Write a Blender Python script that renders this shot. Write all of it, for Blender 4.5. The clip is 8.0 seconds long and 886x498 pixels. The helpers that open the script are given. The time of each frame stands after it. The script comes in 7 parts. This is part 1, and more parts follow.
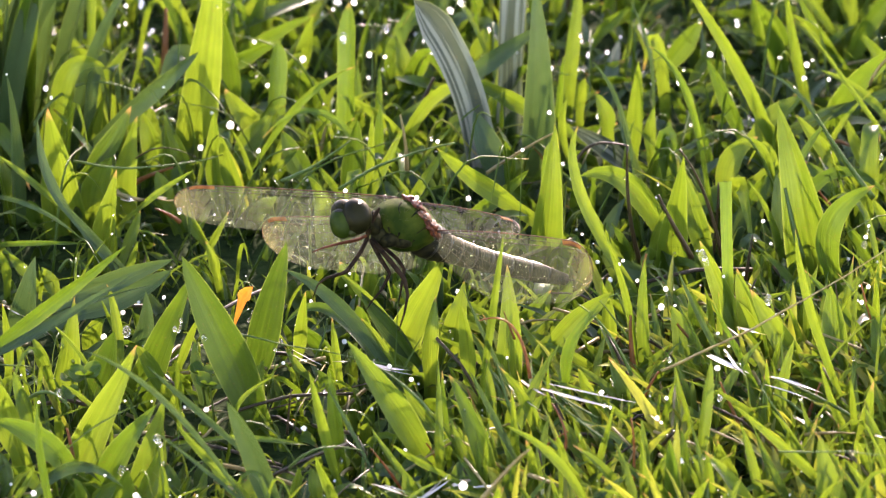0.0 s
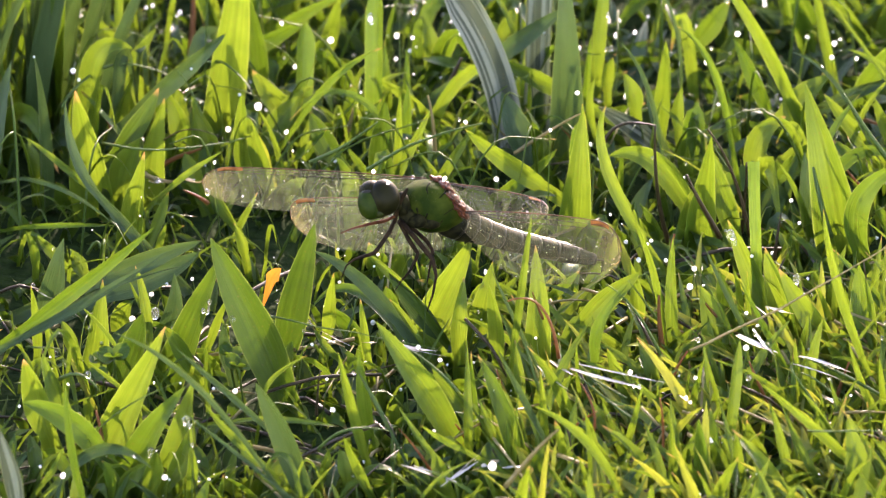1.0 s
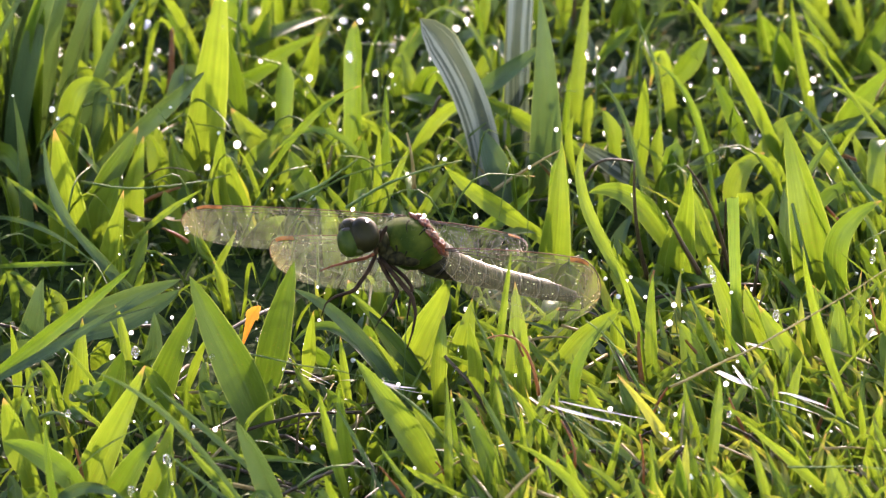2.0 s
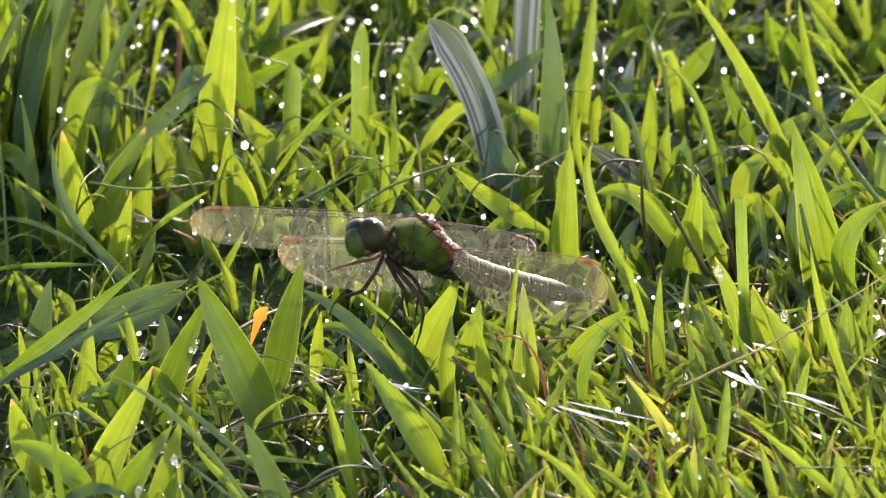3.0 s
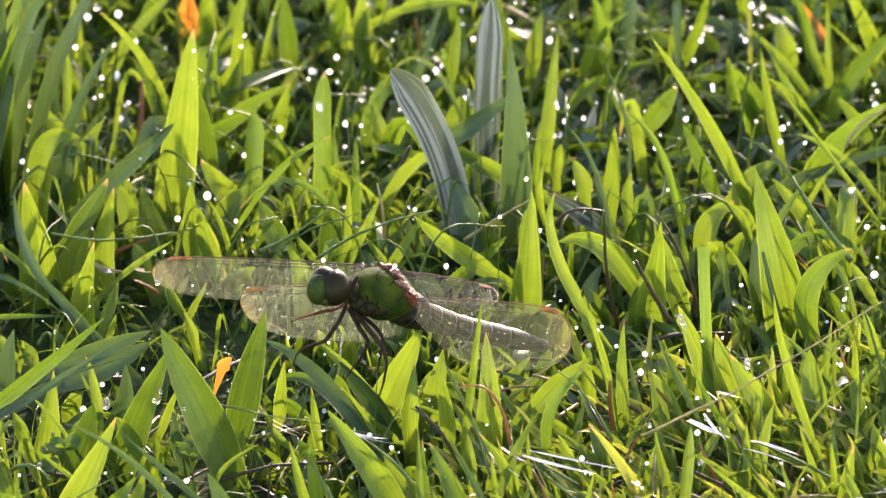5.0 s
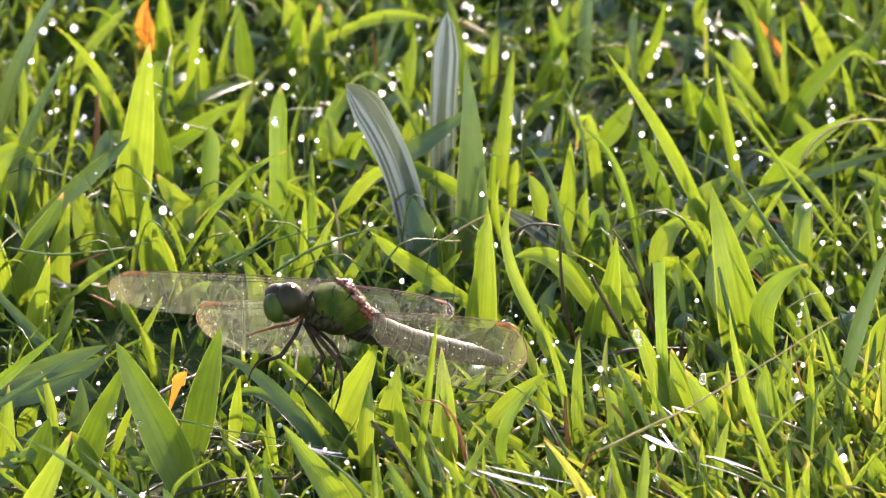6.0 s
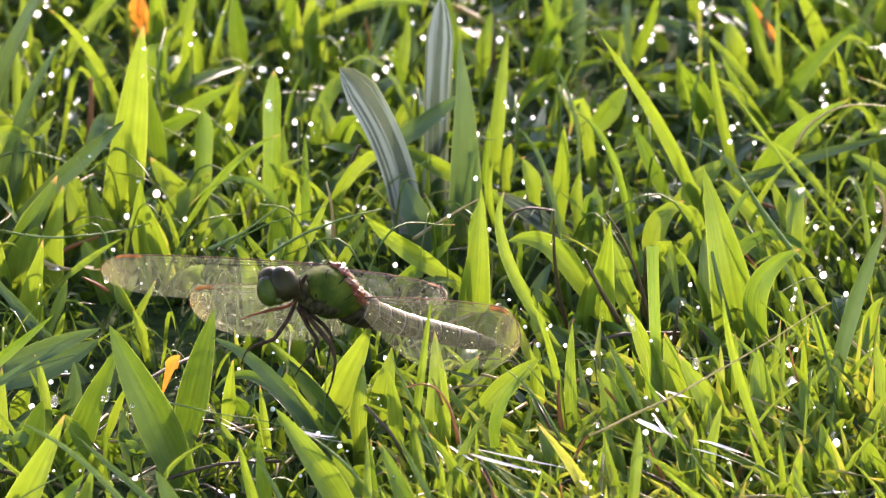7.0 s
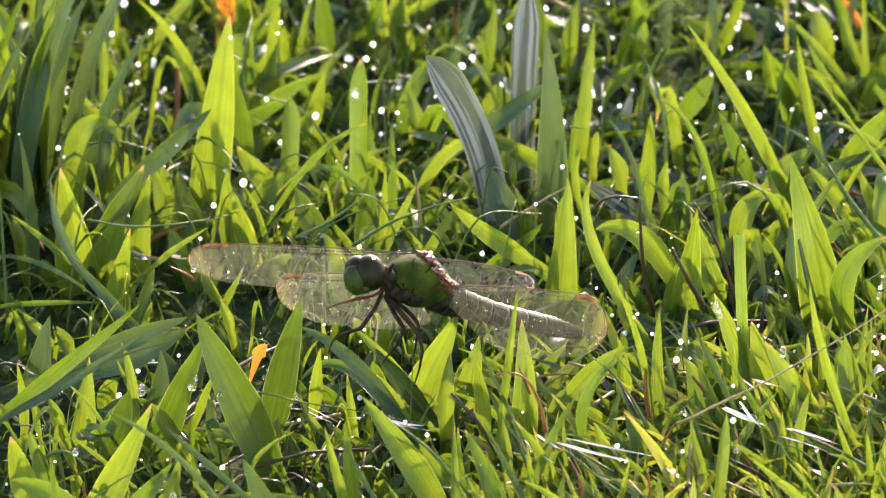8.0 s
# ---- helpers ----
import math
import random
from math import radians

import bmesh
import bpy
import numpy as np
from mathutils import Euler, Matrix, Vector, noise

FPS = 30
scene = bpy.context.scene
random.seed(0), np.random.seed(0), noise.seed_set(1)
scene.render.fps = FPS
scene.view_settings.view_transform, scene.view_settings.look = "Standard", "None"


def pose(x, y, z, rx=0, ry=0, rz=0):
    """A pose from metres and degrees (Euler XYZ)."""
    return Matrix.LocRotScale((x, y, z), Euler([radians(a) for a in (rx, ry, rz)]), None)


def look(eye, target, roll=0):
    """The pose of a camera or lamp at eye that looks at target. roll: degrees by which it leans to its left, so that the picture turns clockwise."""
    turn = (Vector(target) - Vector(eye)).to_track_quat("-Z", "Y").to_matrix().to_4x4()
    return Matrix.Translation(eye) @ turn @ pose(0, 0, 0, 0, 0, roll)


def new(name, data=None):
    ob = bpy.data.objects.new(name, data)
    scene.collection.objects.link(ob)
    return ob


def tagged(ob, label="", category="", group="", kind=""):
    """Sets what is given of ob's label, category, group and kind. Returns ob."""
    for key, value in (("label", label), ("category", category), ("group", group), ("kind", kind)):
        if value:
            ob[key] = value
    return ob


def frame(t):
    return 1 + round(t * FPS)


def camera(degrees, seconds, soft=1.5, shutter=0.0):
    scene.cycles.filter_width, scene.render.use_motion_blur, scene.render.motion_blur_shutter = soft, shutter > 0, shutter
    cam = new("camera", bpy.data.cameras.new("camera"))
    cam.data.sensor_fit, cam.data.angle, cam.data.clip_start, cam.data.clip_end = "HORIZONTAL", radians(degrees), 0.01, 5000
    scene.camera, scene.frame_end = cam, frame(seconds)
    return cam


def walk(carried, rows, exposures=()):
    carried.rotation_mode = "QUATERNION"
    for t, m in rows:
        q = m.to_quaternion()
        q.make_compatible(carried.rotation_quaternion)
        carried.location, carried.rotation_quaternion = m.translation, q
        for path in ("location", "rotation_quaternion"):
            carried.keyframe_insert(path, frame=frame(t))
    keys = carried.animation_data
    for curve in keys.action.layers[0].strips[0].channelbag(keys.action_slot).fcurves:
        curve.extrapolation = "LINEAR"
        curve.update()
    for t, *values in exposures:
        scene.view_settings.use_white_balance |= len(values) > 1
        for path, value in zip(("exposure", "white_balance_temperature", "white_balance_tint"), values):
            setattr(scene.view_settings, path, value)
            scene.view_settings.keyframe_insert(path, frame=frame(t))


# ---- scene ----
EXPOSURES = [(0.0, 3.09, 7050, 33), (4.7, 3.09, 7050, 33), (5.8, 3.24, 7050, 33), (6.6, 3.24, 7050, 33), (8.0, 3.09, 7050, 33)]
# Camera: a long lens on a low stand, turning a little; metres and degrees
cam = camera(6.0, 8.0, soft=1.2)
cam.data.dof.use_dof = True
cam.data.dof.focus_distance = 1.235
cam.data.dof.aperture_fstop = 50.0
EYE = (0.0, -1.1329, 0.5403)
ROWS = [
    (0.0, 65.000, 0.000, 0.000),
    (0.5, 64.977, 0.067, 0.098),
    (1.0, 64.869, 0.279, 0.081),
    (1.5, 64.914, 0.391, -0.058),
    (2.0, 65.121, 0.414, -0.135),
    (2.2, 65.203, 0.410, -0.146),
    (3.3, 65.108, 0.510, -0.035),
    (3.5, 65.110, 0.526, 0.026),
    (4.0, 65.133, 0.568, -0.102),
    (4.5, 65.329, 0.627, -0.291),
    (5.8, 65.534, 0.420, -0.620),
    (6.0, 65.557, 0.382, -0.671),
    (6.5, 65.539, 0.306, -0.767),
    (7.0, 65.448, 0.251, -0.660),
    (7.5, 65.412, 0.425, -0.379),
    (8.0, 65.374, 0.586, -0.166),
]
walk(cam, [(t, pose(*EYE, rx, ry, rz)) for t, rx, ry, rz in ROWS], exposures=EXPOSURES)

# Light: a low morning sun beyond the insect, and the clear sky
SUN_UP, SUN_TURN = 22.0, 16.0
world = bpy.data.worlds.new("sky")
scene.world = world
world.use_nodes = True
sky = world.node_tree.nodes.new("ShaderNodeTexSky")
sky.sky_type = "NISHITA"
sky.sun_disc = False
sky.sun_elevation = radians(SUN_UP)
sky.sun_rotation = radians(SUN_TURN)
backing = world.node_tree.nodes["Background"]
backing.inputs["Strength"].default_value = 0.15
world.node_tree.links.new(sky.outputs[0], backing.inputs["Color"])
sun = new("sun", bpy.data.lights.new("sun", "SUN"))
sun.data.energy = 2.5
sun.data.angle = radians(0.53)
sun.data.color = (1.0, 0.93, 0.80)
toward = Vector((math.sin(radians(SUN_TURN)) * math.cos(radians(SUN_UP)), math.cos(radians(SUN_TURN)) * math.cos(radians(SUN_UP)), math.sin(radians(SUN_UP))))
sun.matrix_world = look(toward * 10, (0, 0, 0))

MM = 0.001
TO_CAMERA = Vector((0.0, -0.906, 0.423))  # toward the camera; blades are turned to fit its view


# ---- materials ----
def nodes_of(name):
    mat = bpy.data.materials.new(name)
    mat.use_nodes = True
    nt = mat.node_tree
    nt.nodes.clear()
    out = nt.nodes.new("ShaderNodeOutputMaterial")
    return mat, nt, out


def add(nt, kind, **values):
    node = nt.nodes.new(kind)
    for key, value in values.items():
        node.inputs[key.replace("_", " ")].default_value = value
    return node


def math_node(nt, op, a, b=None):
    node = nt.nodes.new("ShaderNodeMath")
    node.operation = op
    for slot, value in zip(node.inputs, (a, b)):
        if value is None:
            continue
        if isinstance(value, (int, float)):
            slot.default_value = value
        else:
            nt.links.new(value, slot)
    return node.outputs[0]


def mix_colour(nt, fac, a, b, blend="MIX"):
    node = nt.nodes.new("ShaderNodeMix")
    node.data_type = "RGBA"
    node.blend_type = blend
    for slot, value in zip((node.inputs[0], node.inputs[6], node.inputs[7]), (fac, a, b)):
        if isinstance(value, (int, float)):
            slot.default_value = value
        elif isinstance(value, tuple):
            slot.default_value = (*value, 1)
        else:
            nt.links.new(value, slot)
    return node.outputs[2]


def ramp(nt, fac, lo, hi):
    node = nt.nodes.new("ShaderNodeMapRange")
    node.inputs[1].default_value, node.inputs[2].default_value = lo, hi
    nt.links.new(fac, node.inputs[0])
    return node.outputs[0]


def leaf_material(name, dark, light, through_dark, through_light, tip=None, stripes=9.0, gloss=0.35, share=0.44, contrast=0.5, spots=0.4, wet=0.0, stripe=None):
    """A leaf blade: ribs along it, blotches, light that passes through, a wet sheen."""
    mat, nt, out = nodes_of(name)
    uv = nt.nodes.new("ShaderNodeUVMap").outputs[0]
    sep = nt.nodes.new("ShaderNodeSeparateXYZ")
    nt.links.new(uv, sep.inputs[0])
    u, v = sep.outputs[0], sep.outputs[1]
    place = nt.nodes.new("ShaderNodeTexCoord").outputs["Object"]
    fine = add(nt, "ShaderNodeTexNoise", Scale=2600.0, Detail=3.0)
    broad = add(nt, "ShaderNodeTexNoise", Scale=320.0, Detail=2.0)
    nt.links.new(place, fine.inputs["Vector"])
    nt.links.new(place, broad.inputs["Vector"])
    rnd = math_node(nt, "FRACT", math_node(nt, "ADD", nt.nodes.new("ShaderNodeObjectInfo").outputs["Random"], nt.nodes.new("ShaderNodeNewGeometry").outputs["Random Per Island"]))
    # uneven ribs that run along the blade
    lay = nt.nodes.new("ShaderNodeCombineXYZ")
    nt.links.new(math_node(nt, "MULTIPLY", u, stripes * 2.6), lay.inputs[0])
    nt.links.new(math_node(nt, "MULTIPLY", v, 0.7), lay.inputs[1])
    nt.links.new(math_node(nt, "MULTIPLY", rnd, 57.0), lay.inputs[2])
    streak = add(nt, "ShaderNodeTexNoise", Scale=1.0, Detail=2.0)
    nt.links.new(lay.outputs[0], streak.inputs["Vector"])
    rib = ramp(nt, streak.outputs[0], 0.40, 0.60)
    keel = math_node(nt, "SUBTRACT", 1.0, ramp(nt, math_node(nt, "ABSOLUTE", math_node(nt, "SUBTRACT", u, 0.5)), 0.02, 0.07))
    tone = math_node(nt, "ADD", math_node(nt, "MULTIPLY", rnd, 0.6), math_node(nt, "MULTIPLY", ramp(nt, broad.outputs[0], 0.3, 0.7), 0.4))
    surface = mix_colour(nt, tone, dark, light)
    beam = mix_colour(nt, tone, through_dark, through_light)
    veined = math_node(nt, "MULTIPLY", rib, contrast)
    beam = mix_colour(nt, veined, beam, mix_colour(nt, 1.0, beam, (0.45, 0.5, 0.3), "MULTIPLY"))
    beam = mix_colour(nt, math_node(nt, "MULTIPLY", keel, 0.5), beam, mix_colour(nt, 1.0, beam, (0.55, 0.55, 0.4), "MULTIPLY"))
    # edges lightened in the transmitted colour to stand in for rim light
    rim = ramp(nt, math_node(nt, "ABSOLUTE", math_node(nt, "SUBTRACT", u, 0.5)), 0.466, 0.494)
    beam = mix_colour(nt, math_node(nt, "MULTIPLY", rim, 0.35), beam, (0.40, 0.46, 0.10))
    surface = mix_colour(nt, math_node(nt, "MULTIPLY", ramp(nt, rib, 0.35, 0.75) if stripe else rib, contrast * (1.0 if stripe else 0.6)), surface, stripe or light)
    speck = ramp(nt, fine.outputs[0], 0.62, 0.72)
    speck = math_node(nt, "MULTIPLY", speck, spots)
    surface = mix_colour(nt, speck, surface, (0.10, 0.07, 0.02))
    beam = mix_colour(nt, speck, beam, (0.12, 0.08, 0.02))
    if tip:
        edge = ramp(nt, math_node(nt, "ADD", v, math_node(nt, "MULTIPLY", math_node(nt, "SUBTRACT", rnd, 0.75), 0.25)), 0.94, 1.02)
        surface = mix_colour(nt, edge, surface, tip)
        beam = mix_colour(nt, edge, beam, tip)
    bump = add(nt, "ShaderNodeBump", Strength=0.5, Distance=0.00008)
    nt.links.new(math_node(nt, "ADD", rib, math_node(nt, "MULTIPLY", fine.outputs[0], 0.6)), bump.inputs["Height"])
    body = add(nt, "ShaderNodeBsdfPrincipled", Roughness=gloss)
    body.inputs["Specular IOR Level"].default_value = 0.26
    nt.links.new(surface, body.inputs["Base Color"])
    nt.links.new(bump.outputs[0], body.inputs["Normal"])
    passing = nt.nodes.new("ShaderNodeBsdfTranslucent")
    nt.links.new(beam, passing.inputs[0])
    nt.links.new(bump.outputs[0], passing.inputs["Normal"])
    both = nt.nodes.new("ShaderNodeMixShader")
    both.inputs[0].default_value = share
    nt.links.new(body.outputs[0], both.inputs[1])
    nt.links.new(passing.outputs[0], both.inputs[2])
    nt.links.new(wetted(nt, both.outputs[0], wet), out.inputs[0])
    return mat


def wetted(nt, shader, wet, rough=0.36):
    """The same surface under a glossy film: water on straw, a stronger glint on the insect."""
    if not wet:
        return shader
    film = add(nt, "ShaderNodeBsdfGlossy", Roughness=rough)
    both = nt.nodes.new("ShaderNodeMixShader")
    both.inputs[0].default_value = wet
    nt.links.new(shader, both.inputs[1])
    nt.links.new(film.outputs[0], both.inputs[2])
    return both.outputs[0]


def plain_material(name, a, b, rough=0.5, scale=900.0, bump_mm=0.03, share=0.0, coat=0.0, spec=0.2, edges=(0.38, 0.62), wet=0.0):
    """A solid surface of two blended tones, with fine relief."""
    mat, nt, out = nodes_of(name)
    place = nt.nodes.new("ShaderNodeTexCoord").outputs["Object"]
    mottling = add(nt, "ShaderNodeTexNoise", Scale=scale, Detail=4.0)
    grain = add(nt, "ShaderNodeTexNoise", Scale=scale * 6, Detail=2.0)
    nt.links.new(place, mottling.inputs["Vector"])
    nt.links.new(place, grain.inputs["Vector"])
    colour = mix_colour(nt, ramp(nt, mottling.outputs[0], *edges), a, b)
    body = add(nt, "ShaderNodeBsdfPrincipled", Roughness=rough)
    body.inputs["Specular IOR Level"].default_value = spec
    body.inputs["Coat Weight"].default_value = coat
    nt.links.new(colour, body.inputs["Base Color"])
    bump = add(nt, "ShaderNodeBump", Strength=0.6, Distance=bump_mm * MM)
    nt.links.new(grain.outputs[0], bump.inputs["Height"])
    nt.links.new(bump.outputs[0], body.inputs["Normal"])
    last = body.outputs[0]
    if share:
        passing = nt.nodes.new("ShaderNodeBsdfTranslucent")
        nt.links.new(colour, passing.inputs[0])
        both = nt.nodes.new("ShaderNodeMixShader")
        both.inputs[0].default_value = share
        nt.links.new(last, both.inputs[1])
        nt.links.new(passing.outputs[0], both.inputs[2])
        last = both.outputs[0]
    nt.links.new(wetted(nt, last, wet), out.inputs[0])
    return mat


def membrane_material(haziness=1.0):
    """A clear wing skin with a fine net of veins, a milky haze for the glow of backlit dew and an amber tip."""
    mat, nt, out = nodes_of("wing_membrane")
    uv = nt.nodes.new("ShaderNodeUVMap").outputs[0]
    place = nt.nodes.new("ShaderNodeTexCoord").outputs["Object"]
    net = nt.nodes.new("ShaderNodeTexVoronoi")
    net.feature = "DISTANCE_TO_EDGE"
    net.inputs["Scale"].default_value = 2100.0
    nt.links.new(place, net.inputs["Vector"])
    line = math_node(nt, "SUBTRACT", 1.0, ramp(nt, net.outputs["Distance"], 0.05, 0.16))
    haze = add(nt, "ShaderNodeTexNoise", Scale=1500.0, Detail=5.0, Roughness=0.6)
    across = nt.nodes.new("ShaderNodeMapping")
    across.inputs["Scale"].default_value = (2.2, 1.0, 0.7)
    across.inputs["Rotation"].default_value = (0.0, 0.35, 0.0)
    nt.links.new(place, across.inputs["Vector"])
    nt.links.new(across.outputs[0], haze.inputs["Vector"])
    sep = nt.nodes.new("ShaderNodeSeparateXYZ")
    nt.links.new(uv, sep.inputs[0])
    amber = ramp(nt, sep.outputs[0], 0.83, 1.0)
    milk = nt.nodes.new("ShaderNodeBsdfTranslucent")
    nt.links.new(mix_colour(nt, math_node(nt, "MULTIPLY", amber, 0.8), (0.66, 0.78, 0.46), (0.70, 0.52, 0.18)), milk.inputs[0])
    clear = nt.nodes.new("ShaderNodeBsdfTransparent")
    nt.links.new(mix_colour(nt, math_node(nt, "MULTIPLY", amber, 0.5), (0.95, 0.95, 0.92), (0.88, 0.74, 0.50)), clear.inputs[0])
    shine = add(nt, "ShaderNodeBsdfGlossy", Roughness=0.3)
    shine.inputs["Color"].default_value = (0.9, 0.88, 0.70, 1)
    cells = add(nt, "ShaderNodeBump", Strength=0.6, Distance=0.00014)
    nt.links.new(math_node(nt, "ADD", net.outputs["Distance"], haze.outputs[0]), cells.inputs["Height"])
    nt.links.new(cells.outputs[0], shine.inputs["Normal"])
    dusk = nt.nodes.new("ShaderNodeBsdfDiffuse")
    dusk.inputs[0].default_value = (0.04, 0.032, 0.02, 1)
    solid = nt.nodes.new("ShaderNodeMixShader")
    solid.inputs[0].default_value = 0.18
    nt.links.new(milk.outputs[0], solid.inputs[1])
    nt.links.new(shine.outputs[0], solid.inputs[2])
    veined = nt.nodes.new("ShaderNodeMixShader")
    nt.links.new(math_node(nt, "MULTIPLY", line, 0.45), veined.inputs[0])
    nt.links.new(solid.outputs[0], veined.inputs[1])
    nt.links.new(dusk.outputs[0], veined.inputs[2])
    grain = add(nt, "ShaderNodeTexNoise", Scale=8200.0, Detail=3.0, Roughness=0.7)
    nt.links.new(across.outputs[0], grain.inputs["Vector"])
    mist = math_node(nt, "MULTIPLY", ramp(nt, haze.outputs[0], 0.40, 0.68), ramp(nt, grain.outputs[0], 0.38, 0.66))
    cover = math_node(nt, "MULTIPLY", mist, 0.44)
    cover = math_node(nt, "MULTIPLY", math_node(nt, "ADD", cover, 0.012), haziness)
    cover = math_node(nt, "ADD", cover, math_node(nt, "MULTIPLY", line, 0.06))
    cover = math_node(nt, "ADD", cover, math_node(nt, "MULTIPLY", math_node(nt, "MULTIPLY", amber, ramp(nt, grain.outputs[0], 0.30, 0.60)), 0.13))
    # milky specks that stand in for small glints on the wing skin
    fleck = nt.nodes.new("ShaderNodeTexVoronoi")
    fleck.inputs["Scale"].default_value = 3400.0
    nt.links.new(place, fleck.inputs["Vector"])
    tint = nt.nodes.new("ShaderNodeSeparateColor")
    nt.links.new(fleck.outputs["Color"], tint.inputs[0])
    dot = math_node(nt, "MULTIPLY", math_node(nt, "LESS_THAN", fleck.outputs["Distance"], 0.34), math_node(nt, "GREATER_THAN", tint.outputs[0], 0.97))
    cover = math_node(nt, "MAXIMUM", cover, math_node(nt, "MULTIPLY", dot, 0.55))
    both = nt.nodes.new("ShaderNodeMixShader")
    nt.links.new(cover, both.inputs[0])
    nt.links.new(clear.outputs[0], both.inputs[1])
    nt.links.new(veined.outputs[0], both.inputs[2])
    nt.links.new(both.outputs[0], out.inputs[0])
    return mat


def water_material(rough=0.3, glint_share=0.5):
    mat, nt, out = nodes_of("dew_glint_water")
    body = add(nt, "ShaderNodeBsdfPrincipled", Roughness=rough, IOR=1.28)
    body.inputs["Transmission Weight"].default_value = 1.0
    body.inputs["Base Color"].default_value = (1, 1, 1, 1)
    # white gloss and translucent shares stand in for the sun's glint
    sheen = add(nt, "ShaderNodeBsdfGlossy", Roughness=0.46, Color=(1.0, 0.96, 0.86, 1.0))
    both = nt.nodes.new("ShaderNodeMixShader")
    both.inputs[0].default_value = 0.9 * glint_share
    nt.links.new(body.outputs[0], both.inputs[1])
    nt.links.new(sheen.outputs[0], both.inputs[2])
    glow = add(nt, "ShaderNodeBsdfTranslucent", Color=(1.0, 1.0, 1.0, 1.0))
    last = nt.nodes.new("ShaderNodeMixShader")
    last.inputs[0].default_value = glint_share
    nt.links.new(both.outputs[0], last.inputs[1])
    nt.links.new(glow.outputs[0], last.inputs[2])
    nt.links.new(last.outputs[0], out.inputs[0])
    return mat


def lawn_material():
    mat, nt, out = nodes_of("lawn_soil")
    place = nt.nodes.new("ShaderNodeTexCoord").outputs["Object"]
    fine = add(nt, "ShaderNodeTexNoise", Scale=420.0, Detail=6.0)
    broad = add(nt, "ShaderNodeTexNoise", Scale=9.0, Detail=6.0)
    nt.links.new(place, fine.inputs["Vector"])
    nt.links.new(place, broad.inputs["Vector"])
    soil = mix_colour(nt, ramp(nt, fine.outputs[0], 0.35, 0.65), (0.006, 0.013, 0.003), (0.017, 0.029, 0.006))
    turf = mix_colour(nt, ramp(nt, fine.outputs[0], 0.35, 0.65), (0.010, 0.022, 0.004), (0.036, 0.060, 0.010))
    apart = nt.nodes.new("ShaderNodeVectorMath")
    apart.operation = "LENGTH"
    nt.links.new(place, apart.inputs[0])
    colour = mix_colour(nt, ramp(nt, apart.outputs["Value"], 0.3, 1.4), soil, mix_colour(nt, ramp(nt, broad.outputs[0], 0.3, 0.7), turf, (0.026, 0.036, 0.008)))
    body = add(nt, "ShaderNodeBsdfPrincipled", Roughness=0.95)
    body.inputs["Specular IOR Level"].default_value = 0.04
    nt.links.new(colour, body.inputs["Base Color"])
    bump = add(nt, "ShaderNodeBump", Strength=0.8, Distance=0.002)
    nt.links.new(fine.outputs[0], bump.inputs["Height"])
    nt.links.new(bump.outputs[0], body.inputs["Normal"])
    nt.links.new(body.outputs[0], out.inputs[0])
    return mat


GREEN = leaf_material("green_grass", (0.036, 0.074, 0.007), (0.074, 0.132, 0.011), (0.086, 0.138, 0.006), (0.150, 0.206, 0.011), tip=(0.30, 0.17, 0.05))
# MID, DEEP and BLUE repeat GREEN darker; shade is put into their colour
MID = leaf_material("dimmed_green_grass", (0.030, 0.066, 0.007), (0.060, 0.118, 0.010), (0.050, 0.096, 0.004), (0.102, 0.160, 0.007), tip=(0.30, 0.17, 0.05))
DEEP = leaf_material("shade_deep_grass", (0.028, 0.052, 0.006), (0.054, 0.092, 0.010), (0.031, 0.062, 0.003), (0.060, 0.104, 0.004), tip=(0.30, 0.17, 0.05), stripes=5.0, contrast=0.7)
# a bluish tone of its own, dulled further for blades in shade
BLUE = leaf_material("shade_bluish_grass", (0.020, 0.042, 0.012), (0.042, 0.076, 0.024), (0.036, 0.074, 0.013), (0.075, 0.125, 0.020), gloss=0.36, share=0.24)
YELLOW = leaf_material("yellowing_grass", (0.15, 0.18, 0.025), (0.26, 0.25, 0.04), (0.17, 0.205, 0.012), (0.25, 0.255, 0.020), tip=(0.35, 0.2, 0.06))
STEM = leaf_material("grass_stem", (0.045, 0.085, 0.02), (0.09, 0.14, 0.03), (0.10, 0.17, 0.02), (0.16, 0.23, 0.035), stripes=3.0, gloss=0.5, share=0.4)
STRAW = leaf_material("dry_straw", (0.12, 0.095, 0.030), (0.28, 0.23, 0.09), (0.28, 0.20, 0.09), (0.44, 0.35, 0.18), stripes=5.0, gloss=0.35, share=0.35, wet=0.0)
WET = leaf_material("wet_straw", (0.20, 0.16, 0.10), (0.36, 0.30, 0.20), (0.28, 0.20, 0.09), (0.44, 0.35, 0.18), stripes=4.0, gloss=0.24, share=0.3, wet=0.22)
DEAD = leaf_material("dead_grey_leaf", (0.014, 0.022, 0.013), (0.040, 0.050, 0.032), (0.02, 0.035, 0.018), (0.05, 0.065, 0.035), stripes=2.2, gloss=0.45, share=0.3, contrast=0.85, stripe=(0.27, 0.27, 0.20))
RUST = leaf_material("rust_stem", (0.13, 0.045, 0.014), (0.25, 0.10, 0.03), (0.28, 0.12, 0.04), (0.42, 0.2, 0.07), stripes=3.0, share=0.4)
ORANGE = leaf_material("orange_leaf", (0.25, 0.10, 0.03), (0.4, 0.18, 0.05), (0.27, 0.075, 0.007), (0.42, 0.15, 0.013), share=0.6)
BROWN = leaf_material("brown_stem", (0.024, 0.015, 0.006), (0.052, 0.034, 0.014), (0.07, 0.05, 0.02), (0.12, 0.09, 0.04), stripes=3.0, share=0.25)
